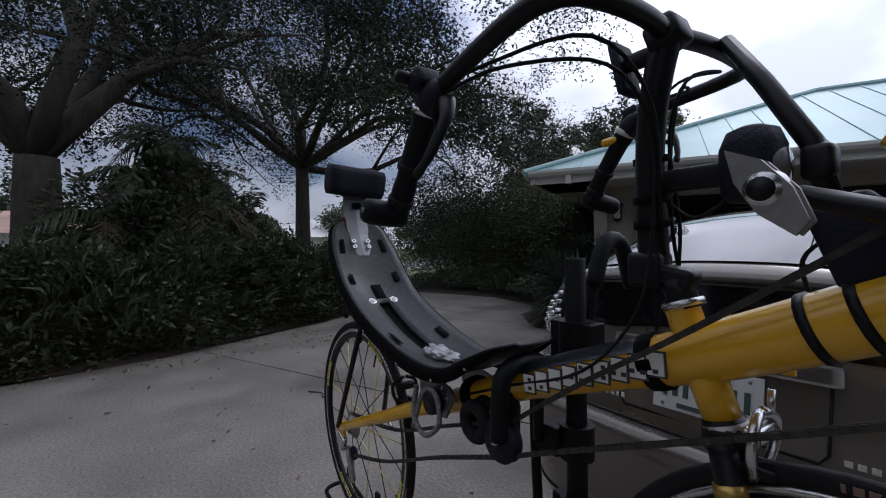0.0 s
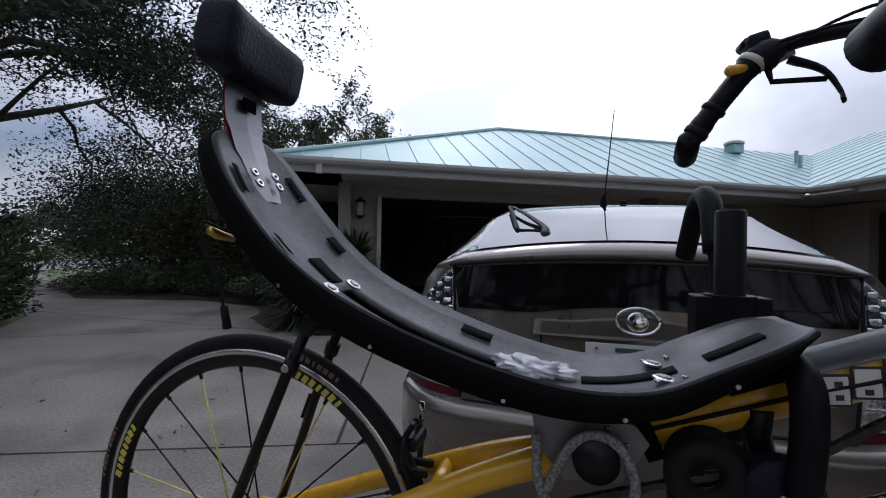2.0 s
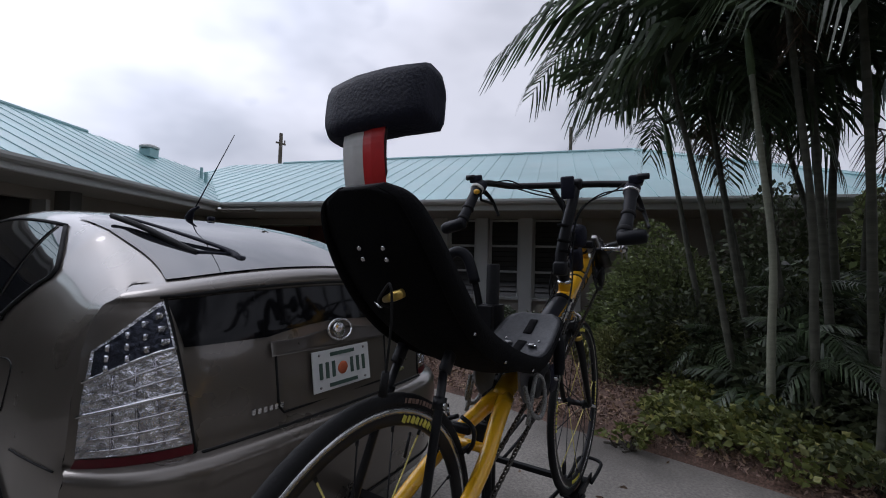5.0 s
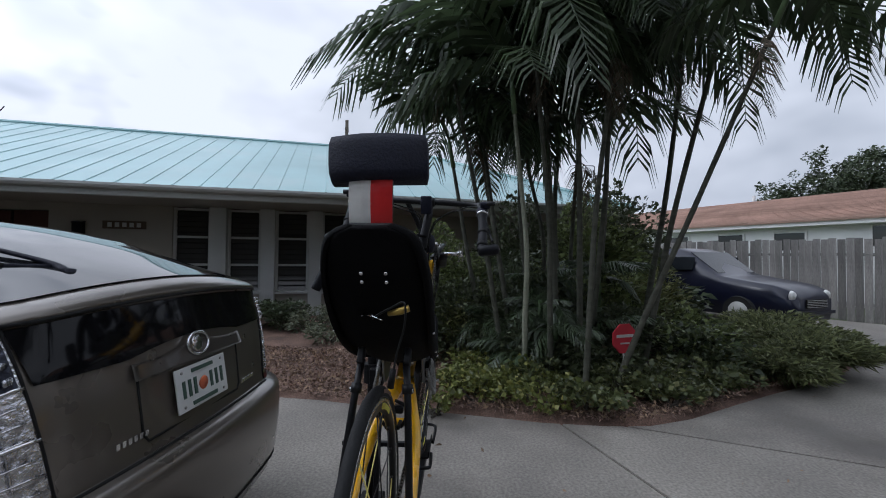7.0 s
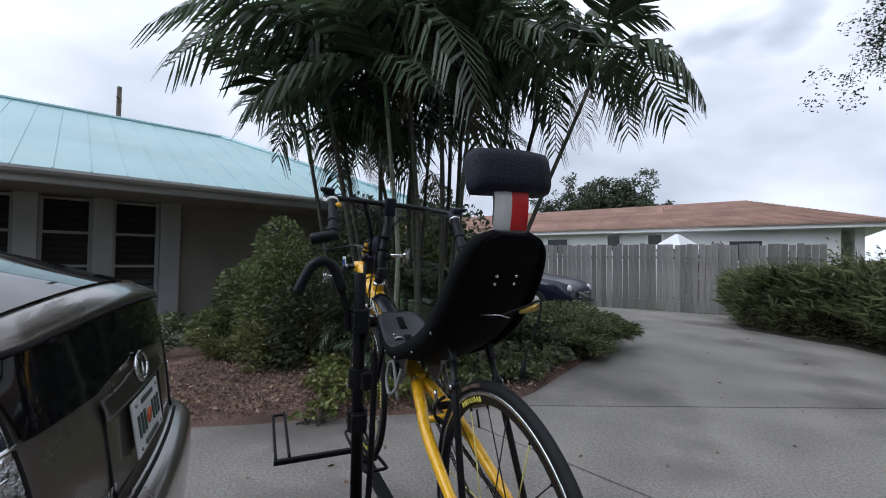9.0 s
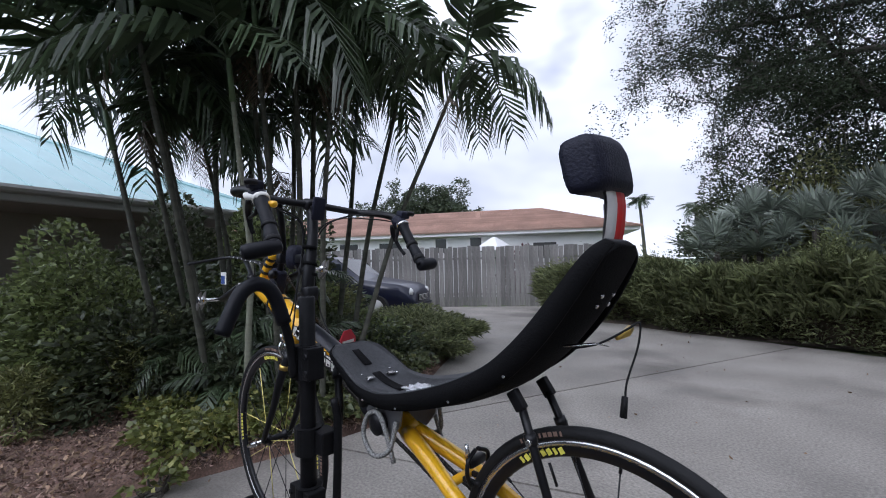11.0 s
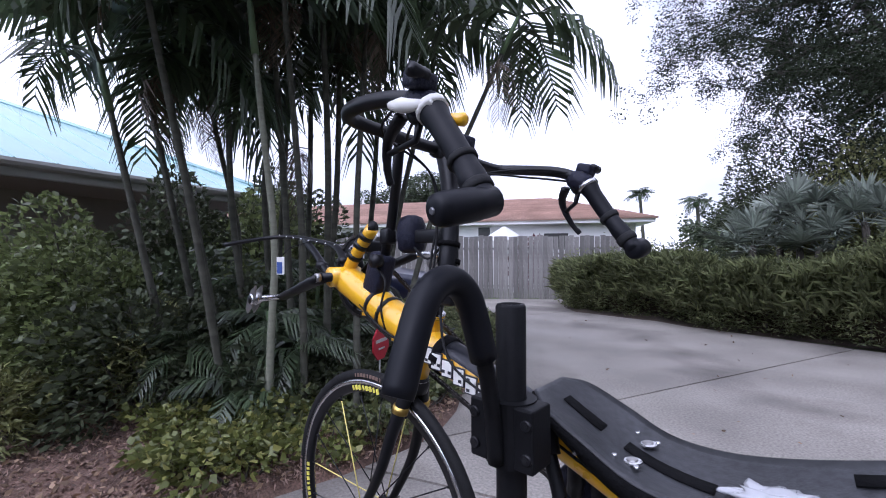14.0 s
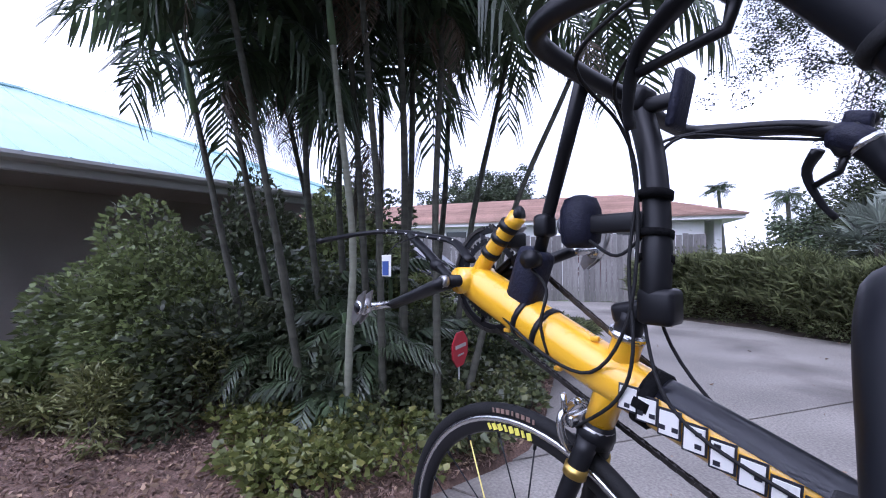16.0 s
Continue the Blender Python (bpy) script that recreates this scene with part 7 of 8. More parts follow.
def seat_rows(dz, widen, n=13):
    prof = smooth_path([Vector((x, z, 0)) for x, z, _, _ in SEAT], 4)
    meta = smooth_path([Vector((w, c, 0)) for _, _, w, c in SEAT], 4)
    rows = []
    for k, (p, q) in enumerate(zip(prof, meta)):
        d = (prof[min(k + 1, len(prof) - 1)] - prof[max(k - 1, 0)]).normalized()
        nrm = Vector((d.y, 0, -d.x))
        nrm = nrm if nrm.z > 0 else -nrm
        rows.append([Vector((p.x, CY + (j / (n - 1) * 2 - 1) * (q.x + widen), p.y)) + nrm * (q.y * abs(j / (n - 1) * 2 - 1) ** 2.2 + dz) for j in range(n)])
    return rows


def shell(top, low, hole=None):
    """A closed skin between two grids, left open where hole(row, column) is true."""
    bm = bmesh.new()
    a = [[bm.verts.new(p) for p in r] for r in top]
    b = [[bm.verts.new(p) for p in r] for r in low]
    R, N = len(a), len(a[0])
    gone = {(i, j) for i in range(R - 1) for j in range(N - 1) if hole and hole(i, j)}
    for i in range(R - 1):
        for j in range(N - 1):
            if (i, j) in gone:
                continue
            bm.faces.new((a[i][j], a[i][j + 1], a[i + 1][j + 1], a[i + 1][j]))
            bm.faces.new((b[i][j], b[i + 1][j], b[i + 1][j + 1], b[i][j + 1]))
            for di, dj, e in ((-1, 0, ((i, j), (i, j + 1))), (1, 0, ((i + 1, j), (i + 1, j + 1))), (0, -1, ((i, j), (i + 1, j))), (0, 1, ((i, j + 1), (i + 1, j + 1)))):
                k = (i + di, j + dj)
                if k in gone or not (0 <= k[0] < R - 1 and 0 <= k[1] < N - 1):
                    (p, q), (r, s) = e
                    bm.faces.new((a[p][q], a[r][s], b[r][s], b[p][q]))
    return bm


seat = wpart("seat", shell(seat_rows(0.0, 0), seat_rows(-0.009, 0), lambda i, j: 18 <= i <= 31 and 5 <= j <= 6), CARBON, bike, "scuffed grey-black carbon seat shell with a slot")
# black skirts along both flanks and the padded back
for s in (-1, 1):
    top, low = [], []
    for k, r in enumerate(seat_rows(0.0, 0)):
        e = r[0] if s < 0 else r[-1]
        f = k / (len(seat_rows(0, 0)) - 1)
        depth = 0.010 + 0.036 * math.sin(math.pi * min(1, max(0, f * 1.02 - 0.06))) ** 0.7
        top.append((e, depth))
    rows_t, rows_b = [], []
    lo_all = seat_rows(-0.001, 0.001)
    hi_all = seat_rows(-1.0, 0.0)
    for k, (e, depth) in enumerate(top):
        nrm = (lo_all[k][6] - hi_all[k][6]).normalized()
        rows_t.append([e + Vector((0, s * 0.006, 0)) - nrm * 0.002, e + Vector((0, s * 0.008, 0)) - nrm * depth * 0.5, e + Vector((0, s * 0.001, 0)) - nrm * depth])
        rows_b.append([e - Vector((0, s * 0.004, 0)) - nrm * 0.006, e - Vector((0, s * 0.004, 0)) - nrm * depth * 0.5, e - Vector((0, s * 0.008, 0)) - nrm * depth * 0.98])
    skirt = wpart("side_cover", shell(rows_t, rows_b), FOAM, seat, "black fabric side cover")
    for k in (8, 14, 20, 27, 34):
        bolt(skirt, rows_t[k][2] + (rows_t[k][1] - rows_t[k][2]) * 0.35 + Vector((0, s * 0.001, 0)), (0, s, 0), 0.0032, "stud")
back_rows = seat_rows(-0.012, -0.006)
wpart("back_cover", shell(back_rows[18:], [[p + (p - q) * 3.2 for p, q in zip(r, r2)] for r, r2 in zip(back_rows[18:], seat_rows(-0.007, -0.006)[18:])]), FOAM, seat, "black fabric back cover")
base_rows = seat_rows(0.0025, -0.012)
for i0, i1, j0, j1 in ((4, 8, 5, 7), (10, 16, 5, 7), (33, 36, 5, 7), (36, 38, 1, 2), (36, 38, 10, 11), (43, 46, 1, 2), (43, 46, 10, 11), (22, 24, 1, 2), (22, 24, 10, 11)):
    cutr = [r[j0:j1 + 1] for r in base_rows[i0:i1 + 1]]
    wpart("hook_tape", shell(cutr, [[p - Vector((0, 0, 0.002)) for p in r] for r in cutr]), FOAM, seat, "black hook-and-loop patch")
for x, z, half in ((-0.085, 1.0265, 0.036), (-0.545, 1.118, 0.036)):
    for s in (-1, 1):
        d = Vector((0.12, 0, 1)) if x > -0.3 else Vector((0.55, 0, 0.83))
        bolt(seat, Vector((x, CY + s * half, z)), d, 0.0135, "seat_bolt")
        n = d.normalized()
        c = Vector((x, CY + s * half, z))
        wpart("washer_ring", one_tube([c + n * 0.002, c + n * 0.0042], [0.0085, 0.0075], 16), STEEL, seat, smooth=False)
for dx, dz in ((0.0, 0.0), (0.022, -0.004), (-0.03, 0.004)):
    for s in (-1, 1):
        bolt(seat, Vector((-0.065 + dx, CY + s * 0.05, 1.034 + dz + dx * 0.4)), (0.2, 0, 1), 0.004, "rivet")
# headrest
bracket = wpart("headrest_bracket", one_tube(smooth_path([P(-0.678, 1.252), P(-0.700, 1.292), P(-0.722, 1.335), P(-0.738, 1.385), P(-0.742, 1.43), P(-0.737, 1.475)], 4), [0.032] * 8 + [0.038] * 4 + [0.044] * 9, 4, flat=0.10, up=(1, 0, 0)), GREY_PLATE, seat, "slotted grey alloy headrest bracket", smooth=False)
for z, x in ((1.282, -0.688), (1.300, -0.698)):
    for s in (-1, 1):
        bolt(bracket, Vector((x + 0.004, CY + s * 0.025 - 0.003, z)), (0.87, 0, 0.5), 0.0085)
        bolt(bracket, Vector((x - 0.034, CY + s * 0.025 - 0.003, z + 0.01)), (-0.87, 0, -0.5), 0.0135)
        bolt(bracket, Vector((x - 0.026, CY + s * 0.025 - 0.003, z - 0.03)), (-0.87, 0, -0.5), 0.004)
for k in range(2):
    wpart("slot", one_box(P(-0.7345 + 0.004 - 0.006 * (1 - k), 1.375 + 0.045 * k), (0.004, 0.030, 0.022), Matrix.Rotation(radians(-14 + 14 * k), 3, "Y"), bevel=0.001), FOAM, bracket, smooth=False)
rest = bmesh.new()
bmesh.ops.create_cube(rest, size=1)
bmesh.ops.subdivide_edges(rest, edges=rest.edges[:], cuts=5, use_grid_fill=True)
for v in rest.verts:
    x, y, z = v.co * 2
    v.co = Vector((0.034 * x * (1 - 0.05 * y ** 4 - 0.14 * z ** 4) + 0.010 * y * y, 0.100 * y * (1 - 0.05 * z ** 4 - 0.04 * x ** 4), 0.049 * z * (1 - 0.09 * x ** 4 - 0.04 * y ** 4)))
    v.co += v.normal * 0.0015 * noise.noise(v.co * 40)
bmesh.ops.transform(rest, matrix=Matrix.Translation((-0.722, CY - 0.012, 1.498)) @ Matrix.Rotation(radians(8), 4, "Y") @ Matrix.Rotation(radians(4), 4, "Z") @ Matrix.Rotation(radians(-3), 4, "X"), verts=rest.verts)
cushion = wpart("headrest", rest, PAD, seat, "dark navy-black padded headrest cushion")
for s, m_ in ((1, REFLECT_WHITE), (-1, REFLECT_RED)):
    wpart("reflective_tape", one_tube(smooth_path([P(-0.7375, 1.362, CY + s * 0.0185), P(-0.7435, 1.39, CY + s * 0.0185), P(-0.7475, 1.43, CY + s * 0.0185), P(-0.7445, 1.455, CY + s * 0.0185)], 3), 0.0245, 4, flat=0.10, up=(1, 0, 0)), m_, bracket, "red reflective tape" if s < 0 else "white reflective tape", smooth=False)
# struts, brackets, straps
for s in (-1, 1):
    strut = wpart("seat_strut", one_tube([P(-0.572, 1.062, CY + s * 0.052), P(-0.60, 0.995, CY + s * 0.06), P(-0.712, 0.70, CY + s * 0.082)], [0.0085, 0.0085, 0.008], 10), BLACK_ALLOY, seat, "black seat strut")
    wpart("strut_collar", one_tube([P(-0.592, 1.012, CY + s * 0.058), P(-0.60, 0.992, CY + s * 0.0595)], 0.0125, 12), BLACK_ALLOY, strut)
    bolt(strut, P(-0.598, 1.0, CY + s * 0.071), (0, s, 0), 0.0065)
    wpart("strut_tab", one_box(P(-0.566, 1.068, CY + s * 0.055), (0.024, 0.016, 0.04), Matrix.Rotation(radians(35), 3, "Y"), bevel=0.003), BLACK_ALLOY, strut)
    bm = bmesh.new()
    prism(bm, [(-0.245, 1.0), (-0.12, 0.975), (-0.105, 0.955), (-0.135, 0.905), (-0.20, 0.90), (-0.235, 0.94)], CY + s * 0.062 - 0.003, CY + s * 0.062 + 0.003, "y")
    plate = wpart("seat_plate", bm, GREY_PLATE, seat, "grey alloy seat mounting plate", smooth=False)
    for x, z in ((-0.225, 0.985), (-0.19, 0.98), (-0.15, 0.968), (-0.13, 0.95)):
        bolt(plate, P(x, z, CY + s * 0.065), (0, s, 0), 0.005)
    wpart("clamp_knob", lathe(bmesh.new(), [(0.0, -0.014), (0.026, -0.012), (0.028, 0.008), (0.012, 0.014), (0.0, 0.014)], "y", 20, P(-0.165, 0.935, CY + s * 0.075)), BLACK_ALLOY, plate)
    loop = [P(-0.235, 0.955, CY + s * 0.075), P(-0.225, 0.89, CY + s * 0.09), P(-0.17, 0.865, CY + s * 0.095), P(-0.125, 0.90, CY + s * 0.09), P(-0.135, 0.95, CY + s * 0.085), P(-0.17, 0.965, CY + s * 0.082), P(-0.2, 0.94, CY + s * 0.085), P(-0.235, 0.86, CY + s * 0.085)]
    wpart("cord_loop", one_tube(smooth_path(loop, 5), 0.006, 8), BRAID, plate, "grey braided cord loop")
lock = wpart("cable_lock", lathe(bmesh.new(), [(0.030 + 0.014 * math.cos(a), 0.014 * math.sin(a)) for a in (2 * math.pi * k / 10 for k in range(10))], "y", 24, P(-0.045, 0.925, CY - 0.055), close=True), RUBBER, bike, "coiled black cable lock")
wpart("lock_coil", lathe(bmesh.new(), [(0.033 + 0.011 * math.cos(a), 0.011 * math.sin(a)) for a in (2 * math.pi * k / 10 for k in range(10))], "y", 24, P(-0.04, 0.93, CY - 0.03), close=True), RUBBER, lock)
# tail light with its wire, and a crumpled bag on the seat
tail = wpart("tail_plug", one_tube([P(-0.725, 1.19, -0.71), P(-0.735, 1.197, -0.735), P(-0.735, 1.203, -0.752)], [0.005, 0.008, 0.007], 10), GOLD, bike, "brass-coloured cable plug")
wpart("wire", one_tube(smooth_path([P(-0.66, 1.17, -0.665), P(-0.705, 1.182, -0.68), P(-0.74, 1.205, -0.72), P(-0.755, 1.215, -0.745), P(-0.75, 1.17, -0.745), P(-0.735, 1.11, -0.728), P(-0.732, 1.075, -0.722)], 5), 0.0022, 6), RUBBER, tail)
wpart("wire_switch", one_tube([P(-0.732, 1.082, -0.722), P(-0.73, 1.045, -0.716)], [0.006, 0.007], 8), RUBBER, tail)
wpart("silver_strip", one_tube([P(-0.655, 1.178, -0.64), P(-0.70, 1.182, -0.675), P(-0.715, 1.176, -0.695)], [0.006, 0.006, 0.004], 6, flat=0.3), SILVER, tail)
bag = bmesh.new()
bmesh.ops.create_icosphere(bag, subdivisions=4, radius=1)
for v in bag.verts:
    n1 = noise.noise(v.co * 2.3) + 0.6 * noise.noise(v.co * 5.1)
    v.co = Vector((v.co.x * 0.050 * (1 + 0.5 * n1), v.co.y * 0.028 * (1 + 0.6 * n1), v.co.z * 0.010 * (1 + 0.9 * n1)))
bmesh.ops.transform(bag, matrix=Matrix.Translation((-0.245, CY + 0.0, 1.017)) @ Matrix.Rotation(radians(6), 4, "Y"), verts=bag.verts)
solid_bag = tagged(new("plastic_bag", mesh_of(bag, PLASTIC_BAG, True)), "small crumpled clear plastic bag lying on the seat", "bag")

# ---- hitch rack ----
rack = thing("hitch_bike_rack", "black steel hitch-mounted bicycle rack with a tall mast and padded hooks", "bike rack", (0.04, -0.526, 0.12))
mast = wpart("mast", lathe(bmesh.new(), [(0.0, 0.20), (0.0215, 0.20), (0.0215, 1.246), (0.019, 1.25), (0.016, 1.25), (0.016, 1.235), (0.0, 1.235)], "z", 22, (0.043, -0.526, 0)), BLACK_METAL, rack, "black steel mast tube")
for z0, z1, yy in ((1.03, 1.118, 0), (0.675, 0.745, 0)):
    col = wpart("collar", lathe(bmesh.new(), [(0.0225, z0), (0.036, z0), (0.036, z1), (0.0225, z1)], "z", 22, (0.043, -0.526, 0), close=True), BLACK_METAL, rack, "black clamp collar", smooth=False)
    for s in (-1, 1):
        wpart("clamp_flange", one_box((0.043 + s * 0.036, -0.522, (z0 + z1) / 2), (0.03, 0.05, z1 - z0 - 0.004), bevel=0.003), BLACK_METAL, col, smooth=False)
        for z in (z0 + 0.022, z1 - 0.022):
            bolt(col, Vector((0.043 + s * 0.042, -0.496, z)), (0, 1, 0), 0.008, "bolt", BLACK_ALLOY)
HOOKA = smooth_path([(0.042, -0.487, 1.04), (0.042, -0.477, 1.12), (0.042, -0.455, 1.20), (0.043, -0.428, 1.268), (0.043, -0.39, 1.29), (0.042, -0.352, 1.272), (0.038, -0.325, 1.225), (0.034, -0.302, 1.175)], 5)
hook = wpart("hook_arm", one_tube(HOOKA[:12], 0.0115, 12), BLACK_METAL, rack, "bent steel arm")
wpart("padded_hook", one_tube(HOOKA[9:], [0.0185] * (len(HOOKA) - 10) + [0.0175], 16), HOOK_PAD, hook, "black rubber-padded hook")
HOOKB = smooth_path([(-0.02, -0.575, 0.86), (0.005, -0.60, 0.95), (0.035, -0.618, 1.02), (0.046, -0.645, 1.050), (0.048, -0.695, 1.058), (0.048, -0.738, 1.04), (0.047, -0.748, 0.99), (0.042, -0.748, 0.925)], 5)
hook2 = wpart("hook_arm", one_tube(HOOKB[:12], 0.0115, 12), BLACK_METAL, rack, "bent steel arm")
wpart("padded_hook", one_tube(HOOKB[9:], 0.017, 16), HOOK_PAD, hook2, "black rubber-padded hook clamped over the frame")
col = wpart("collar", lathe(bmesh.new(), [(0.0225, 0.83), (0.036, 0.83), (0.036, 0.90), (0.0225, 0.90)], "z", 22, (0.043, -0.526, 0), close=True), BLACK_METAL, rack, "black clamp collar", smooth=False)
wpart("clamp_flange", one_box((0.0, -0.55, 0.865), (0.06, 0.05, 0.06), bevel=0.004), BLACK_METAL, col, smooth=False)
wpart("side_tube", one_tube(smooth_path([(-0.03, -0.56, 0.98), (-0.04, -0.565, 0.90), (-0.03, -0.56, 0.6), (-0.025, -0.55, 0.36)], 4), 0.011, 10), BLACK_METAL, rack)
wpart("hitch_tube", one_box((0.03, -0.24, 0.325), (0.055, 1.05, 0.055), bevel=0.005), BLACK_METAL, rack, "square steel hitch tube", smooth=False)
wpart("mast_foot", one_box((0.043, -0.526, 0.325), (0.09, 0.09, 0.15), bevel=0.006), BLACK_METAL, rack, smooth=False)
wpart("hitch_pin", rod((-0.03, 0.12, 0.325), (0.09, 0.12, 0.325), 0.008), STEEL, rack)
for yy in (-0.335, -0.275):
    wpart("hoop_rod", one_tube(smooth_path([(0.584, yy, 0.368), (0.75, yy, 0.385), (0.95, yy, 0.42), (1.0, yy, 0.432)], 4), 0.0075, 8), BLACK_METAL, rack, "bent rod of the wheel hoop")
wpart("hoop_end", one_tube([(1.0, -0.335, 0.432), (1.004, -0.305, 0.433), (1.0, -0.275, 0.432)], 0.0075, 8), BLACK_METAL, rack)
wpart("hoop_bar", one_box((0.584, -0.475, 0.362), (0.026, 0.42, 0.022), bevel=0.003), BLACK_METAL, rack, "flat cross bar", smooth=False)
for yy in (CY,):
    beam = wpart("cross_beam", one_box((0.0, yy, 0.335), (1.26, 0.042, 0.042), bevel=0.004), BLACK_METAL, rack, "black cross beam", smooth=False)
    for x in (-0.70, 0.545):
        tray = wpart("wheel_tray", one_box((x, yy, 0.360), (0.20, 0.07, 0.008), bevel=0.002), BLACK_METAL, beam, "black wheel tray", smooth=False)
        for s in (-1, 1):
            wpart("tray_wall", one_box((x, yy + s * 0.035, 0.375), (0.20, 0.006, 0.03), bevel=0.002), BLACK_METAL, tray, smooth=False)
            q = [(x + s * 0.06, yy - 0.045, 0.365), (x + s * 0.20, yy - 0.05, 0.375), (x + s * 0.235, yy - 0.04, 0.382), (x + s * 0.245, yy, 0.385), (x + s * 0.235, yy + 0.04, 0.382), (x + s * 0.20, yy + 0.05, 0.375), (x + s * 0.06, yy + 0.045, 0.365)]
            wpart("wheel_hoop", one_tube(smooth_path(q, 4), 0.0075, 8), BLACK_METAL, tray, "bent rod wheel hoop")
        wpart("wheel_strap", one_box((x, yy + 0.05, 0.40), (0.028, 0.012, 0.09), bevel=0.004), RUBBER, tray)


# ---- hatchback parked in front of the garage ----
PAINT = mat("taupe_metallic_car_paint", (0.158, 0.139, 0.119), 0.30, 0.55, var=0.04, scale=2.0, fine=0.05, fine_scale=900, coat=0.9, rough_var=0.04)
CAR_GLASS = glass("dark_car_glass", (0.012, 0.013, 0.015), 0.03, ior=1.62)
LOW_GLASS = mat("dark_privacy_glass", (0.006, 0.006, 0.007), 0.06, spec=0.22)
CHROME = mat("bright_chrome", (0.75, 0.75, 0.76), 0.12, 1.0)
LAMP_CHROME = mat("lamp_reflector", (0.70, 0.70, 0.73), 0.10, 1.0, var=0.45, scale=38, bump=1.0, bump_scale=55)
LAMP_DARK = mat("smoked_lamp_cell", (0.05, 0.055, 0.075), 0.18, 0.7, var=0.5, scale=60, bump=0.6, bump_scale=70)
LAMP_RED = mat("red_lamp_plastic", (0.085, 0.003, 0.008), 0.35, coat=0.0, var=0.15, scale=50)
GAP = mat("panel_gap", (0.006, 0.006, 0.006), 0.9)
PLATE_WHITE = mat("white_number_plate", (0.66, 0.67, 0.66), 0.45, var=0.05, scale=20)
PLATE_GREEN = mat("dark_plate_marks", (0.05, 0.09, 0.07), 0.6)
PLATE_ORANGE = mat("orange_plate_emblem", (0.55, 0.13, 0.05), 0.6)
HUBCAP = mat("silver_wheel_cover", (0.48, 0.48, 0.48), 0.35, 0.8, var=0.1, scale=20)

car = thing("parked_car", "taupe metallic five-door hatchback parked with its tail to the bicycle", "car", (0, 2.2, 0))


def ramp(x, pts):
    return float(np.interp(x, [p[0] for p in pts], [p[1] for p in pts]))


REAR_W = [(0.18, 0.70), (0.26, 0.785), (0.36, 0.815), (0.5, 0.826), (0.62, 0.826), (0.66, 0.818), (0.70, 0.808), (0.85, 0.798), (0.98, 0.775), (1.06, 0.752), (1.10, 0.728), (1.13, 0.692), (1.156, 0.652)]
REAR_B = [(0.18, 0.14), (0.24, 0.05), (0.34, 0.015), (0.5, 0.0), (0.60, 0.0), (0.645, 0.006), (0.668, 0.03), (0.676, 0.078), (0.70, 0.084), (0.80, 0.094), (0.92, 0.110), (1.0, 0.126), (1.08, 0.150), (1.108, 0.158), (1.118, 0.138), (1.13, 0.140), (1.145, 0.158), (1.156, 0.19)]
REAR_D = [(0.2, 0.27), (0.62, 0.26), (0.70, 0.20), (1.0, 0.185), (1.10, 0.165), (1.156, 0.155)]


def rear_at(u, z, off=0.0):
    """The tail's skin: u from -1 (its left) to 1, height z."""
    w, b, deep = ramp(z, REAR_W), ramp(z, REAR_B), ramp(z, REAR_D)
    x = abs(u) * w
    e = max(0.0, (x - 0.54) / (w - 0.54))
    bow = 0.028 * min(x / 0.54, 1.0) ** 2
    arch = 0.058 * max(0.0, (z - 0.98) / 0.176) * (1 - u * u)  # the spoiler's crown
    v = Vector((math.copysign(x, u), b + bow + 0.055 * e + (deep - 0.083) * e ** 2.6, z + arch))
    if off:
        v += Vector((math.copysign(e ** 1.2, u), -1.0 + 0.75 * e, 0)).normalized() * off
    return v


def patch(f, us, vs, thick=0.0):
    bm = bmesh.new()
    g = [[bm.verts.new(f(u, v)) for u in us] for v in vs]
    for i in range(len(vs) - 1):
        for j in range(len(us) - 1):
            bm.faces.new((g[i][j], g[i][j + 1], g[i + 1][j + 1], g[i + 1][j]))
    if thick:
        bmesh.ops.solidify(bm, geom=bm.faces[:], thickness=thick)
    return bm


US = [math.sin(x) for x in np.linspace(-math.pi / 2, math.pi / 2, 61)]
wpart("hatch", patch(rear_at, US, [0.676, 0.70, 0.74, 0.80, 0.86, 0.92, 0.94, 0.96, 0.98, 1.0, 1.02, 1.04, 1.06, 1.08, 1.10, 1.112, 1.117, 1.122, 1.13, 1.14, 1.15, 1.156]), PAINT, car, "taupe tailgate with a short spoiler")
bumper = wpart("bumper", patch(rear_at, US, [0.18, 0.20, 0.24, 0.29, 0.34, 0.42, 0.5, 0.56, 0.60, 0.63, 0.645, 0.655, 0.664, 0.67, 0.676]), PAINT, car, "taupe rear bumper")
lo_lip = bmesh.new()
tube(lo_lip, [rear_at(u, 0.30, 0.002) for u in US[6:-6]], 0.006, 6)
wpart("bumper_crease", lo_lip, GAP, bumper)

ZTOP = [(0.2, 1.214), (0.36, 1.255), (0.7, 1.348), (1.0, 1.415), (1.28, 1.455), (1.7, 1.487), (2.1, 1.482), (2.5, 1.435), (2.75, 1.345), (3.0, 1.235), (3.45, 1.03), (3.7, 0.965), (4.0, 0.90), (4.25, 0.82), (4.38, 0.72), (4.45, 0.58)]


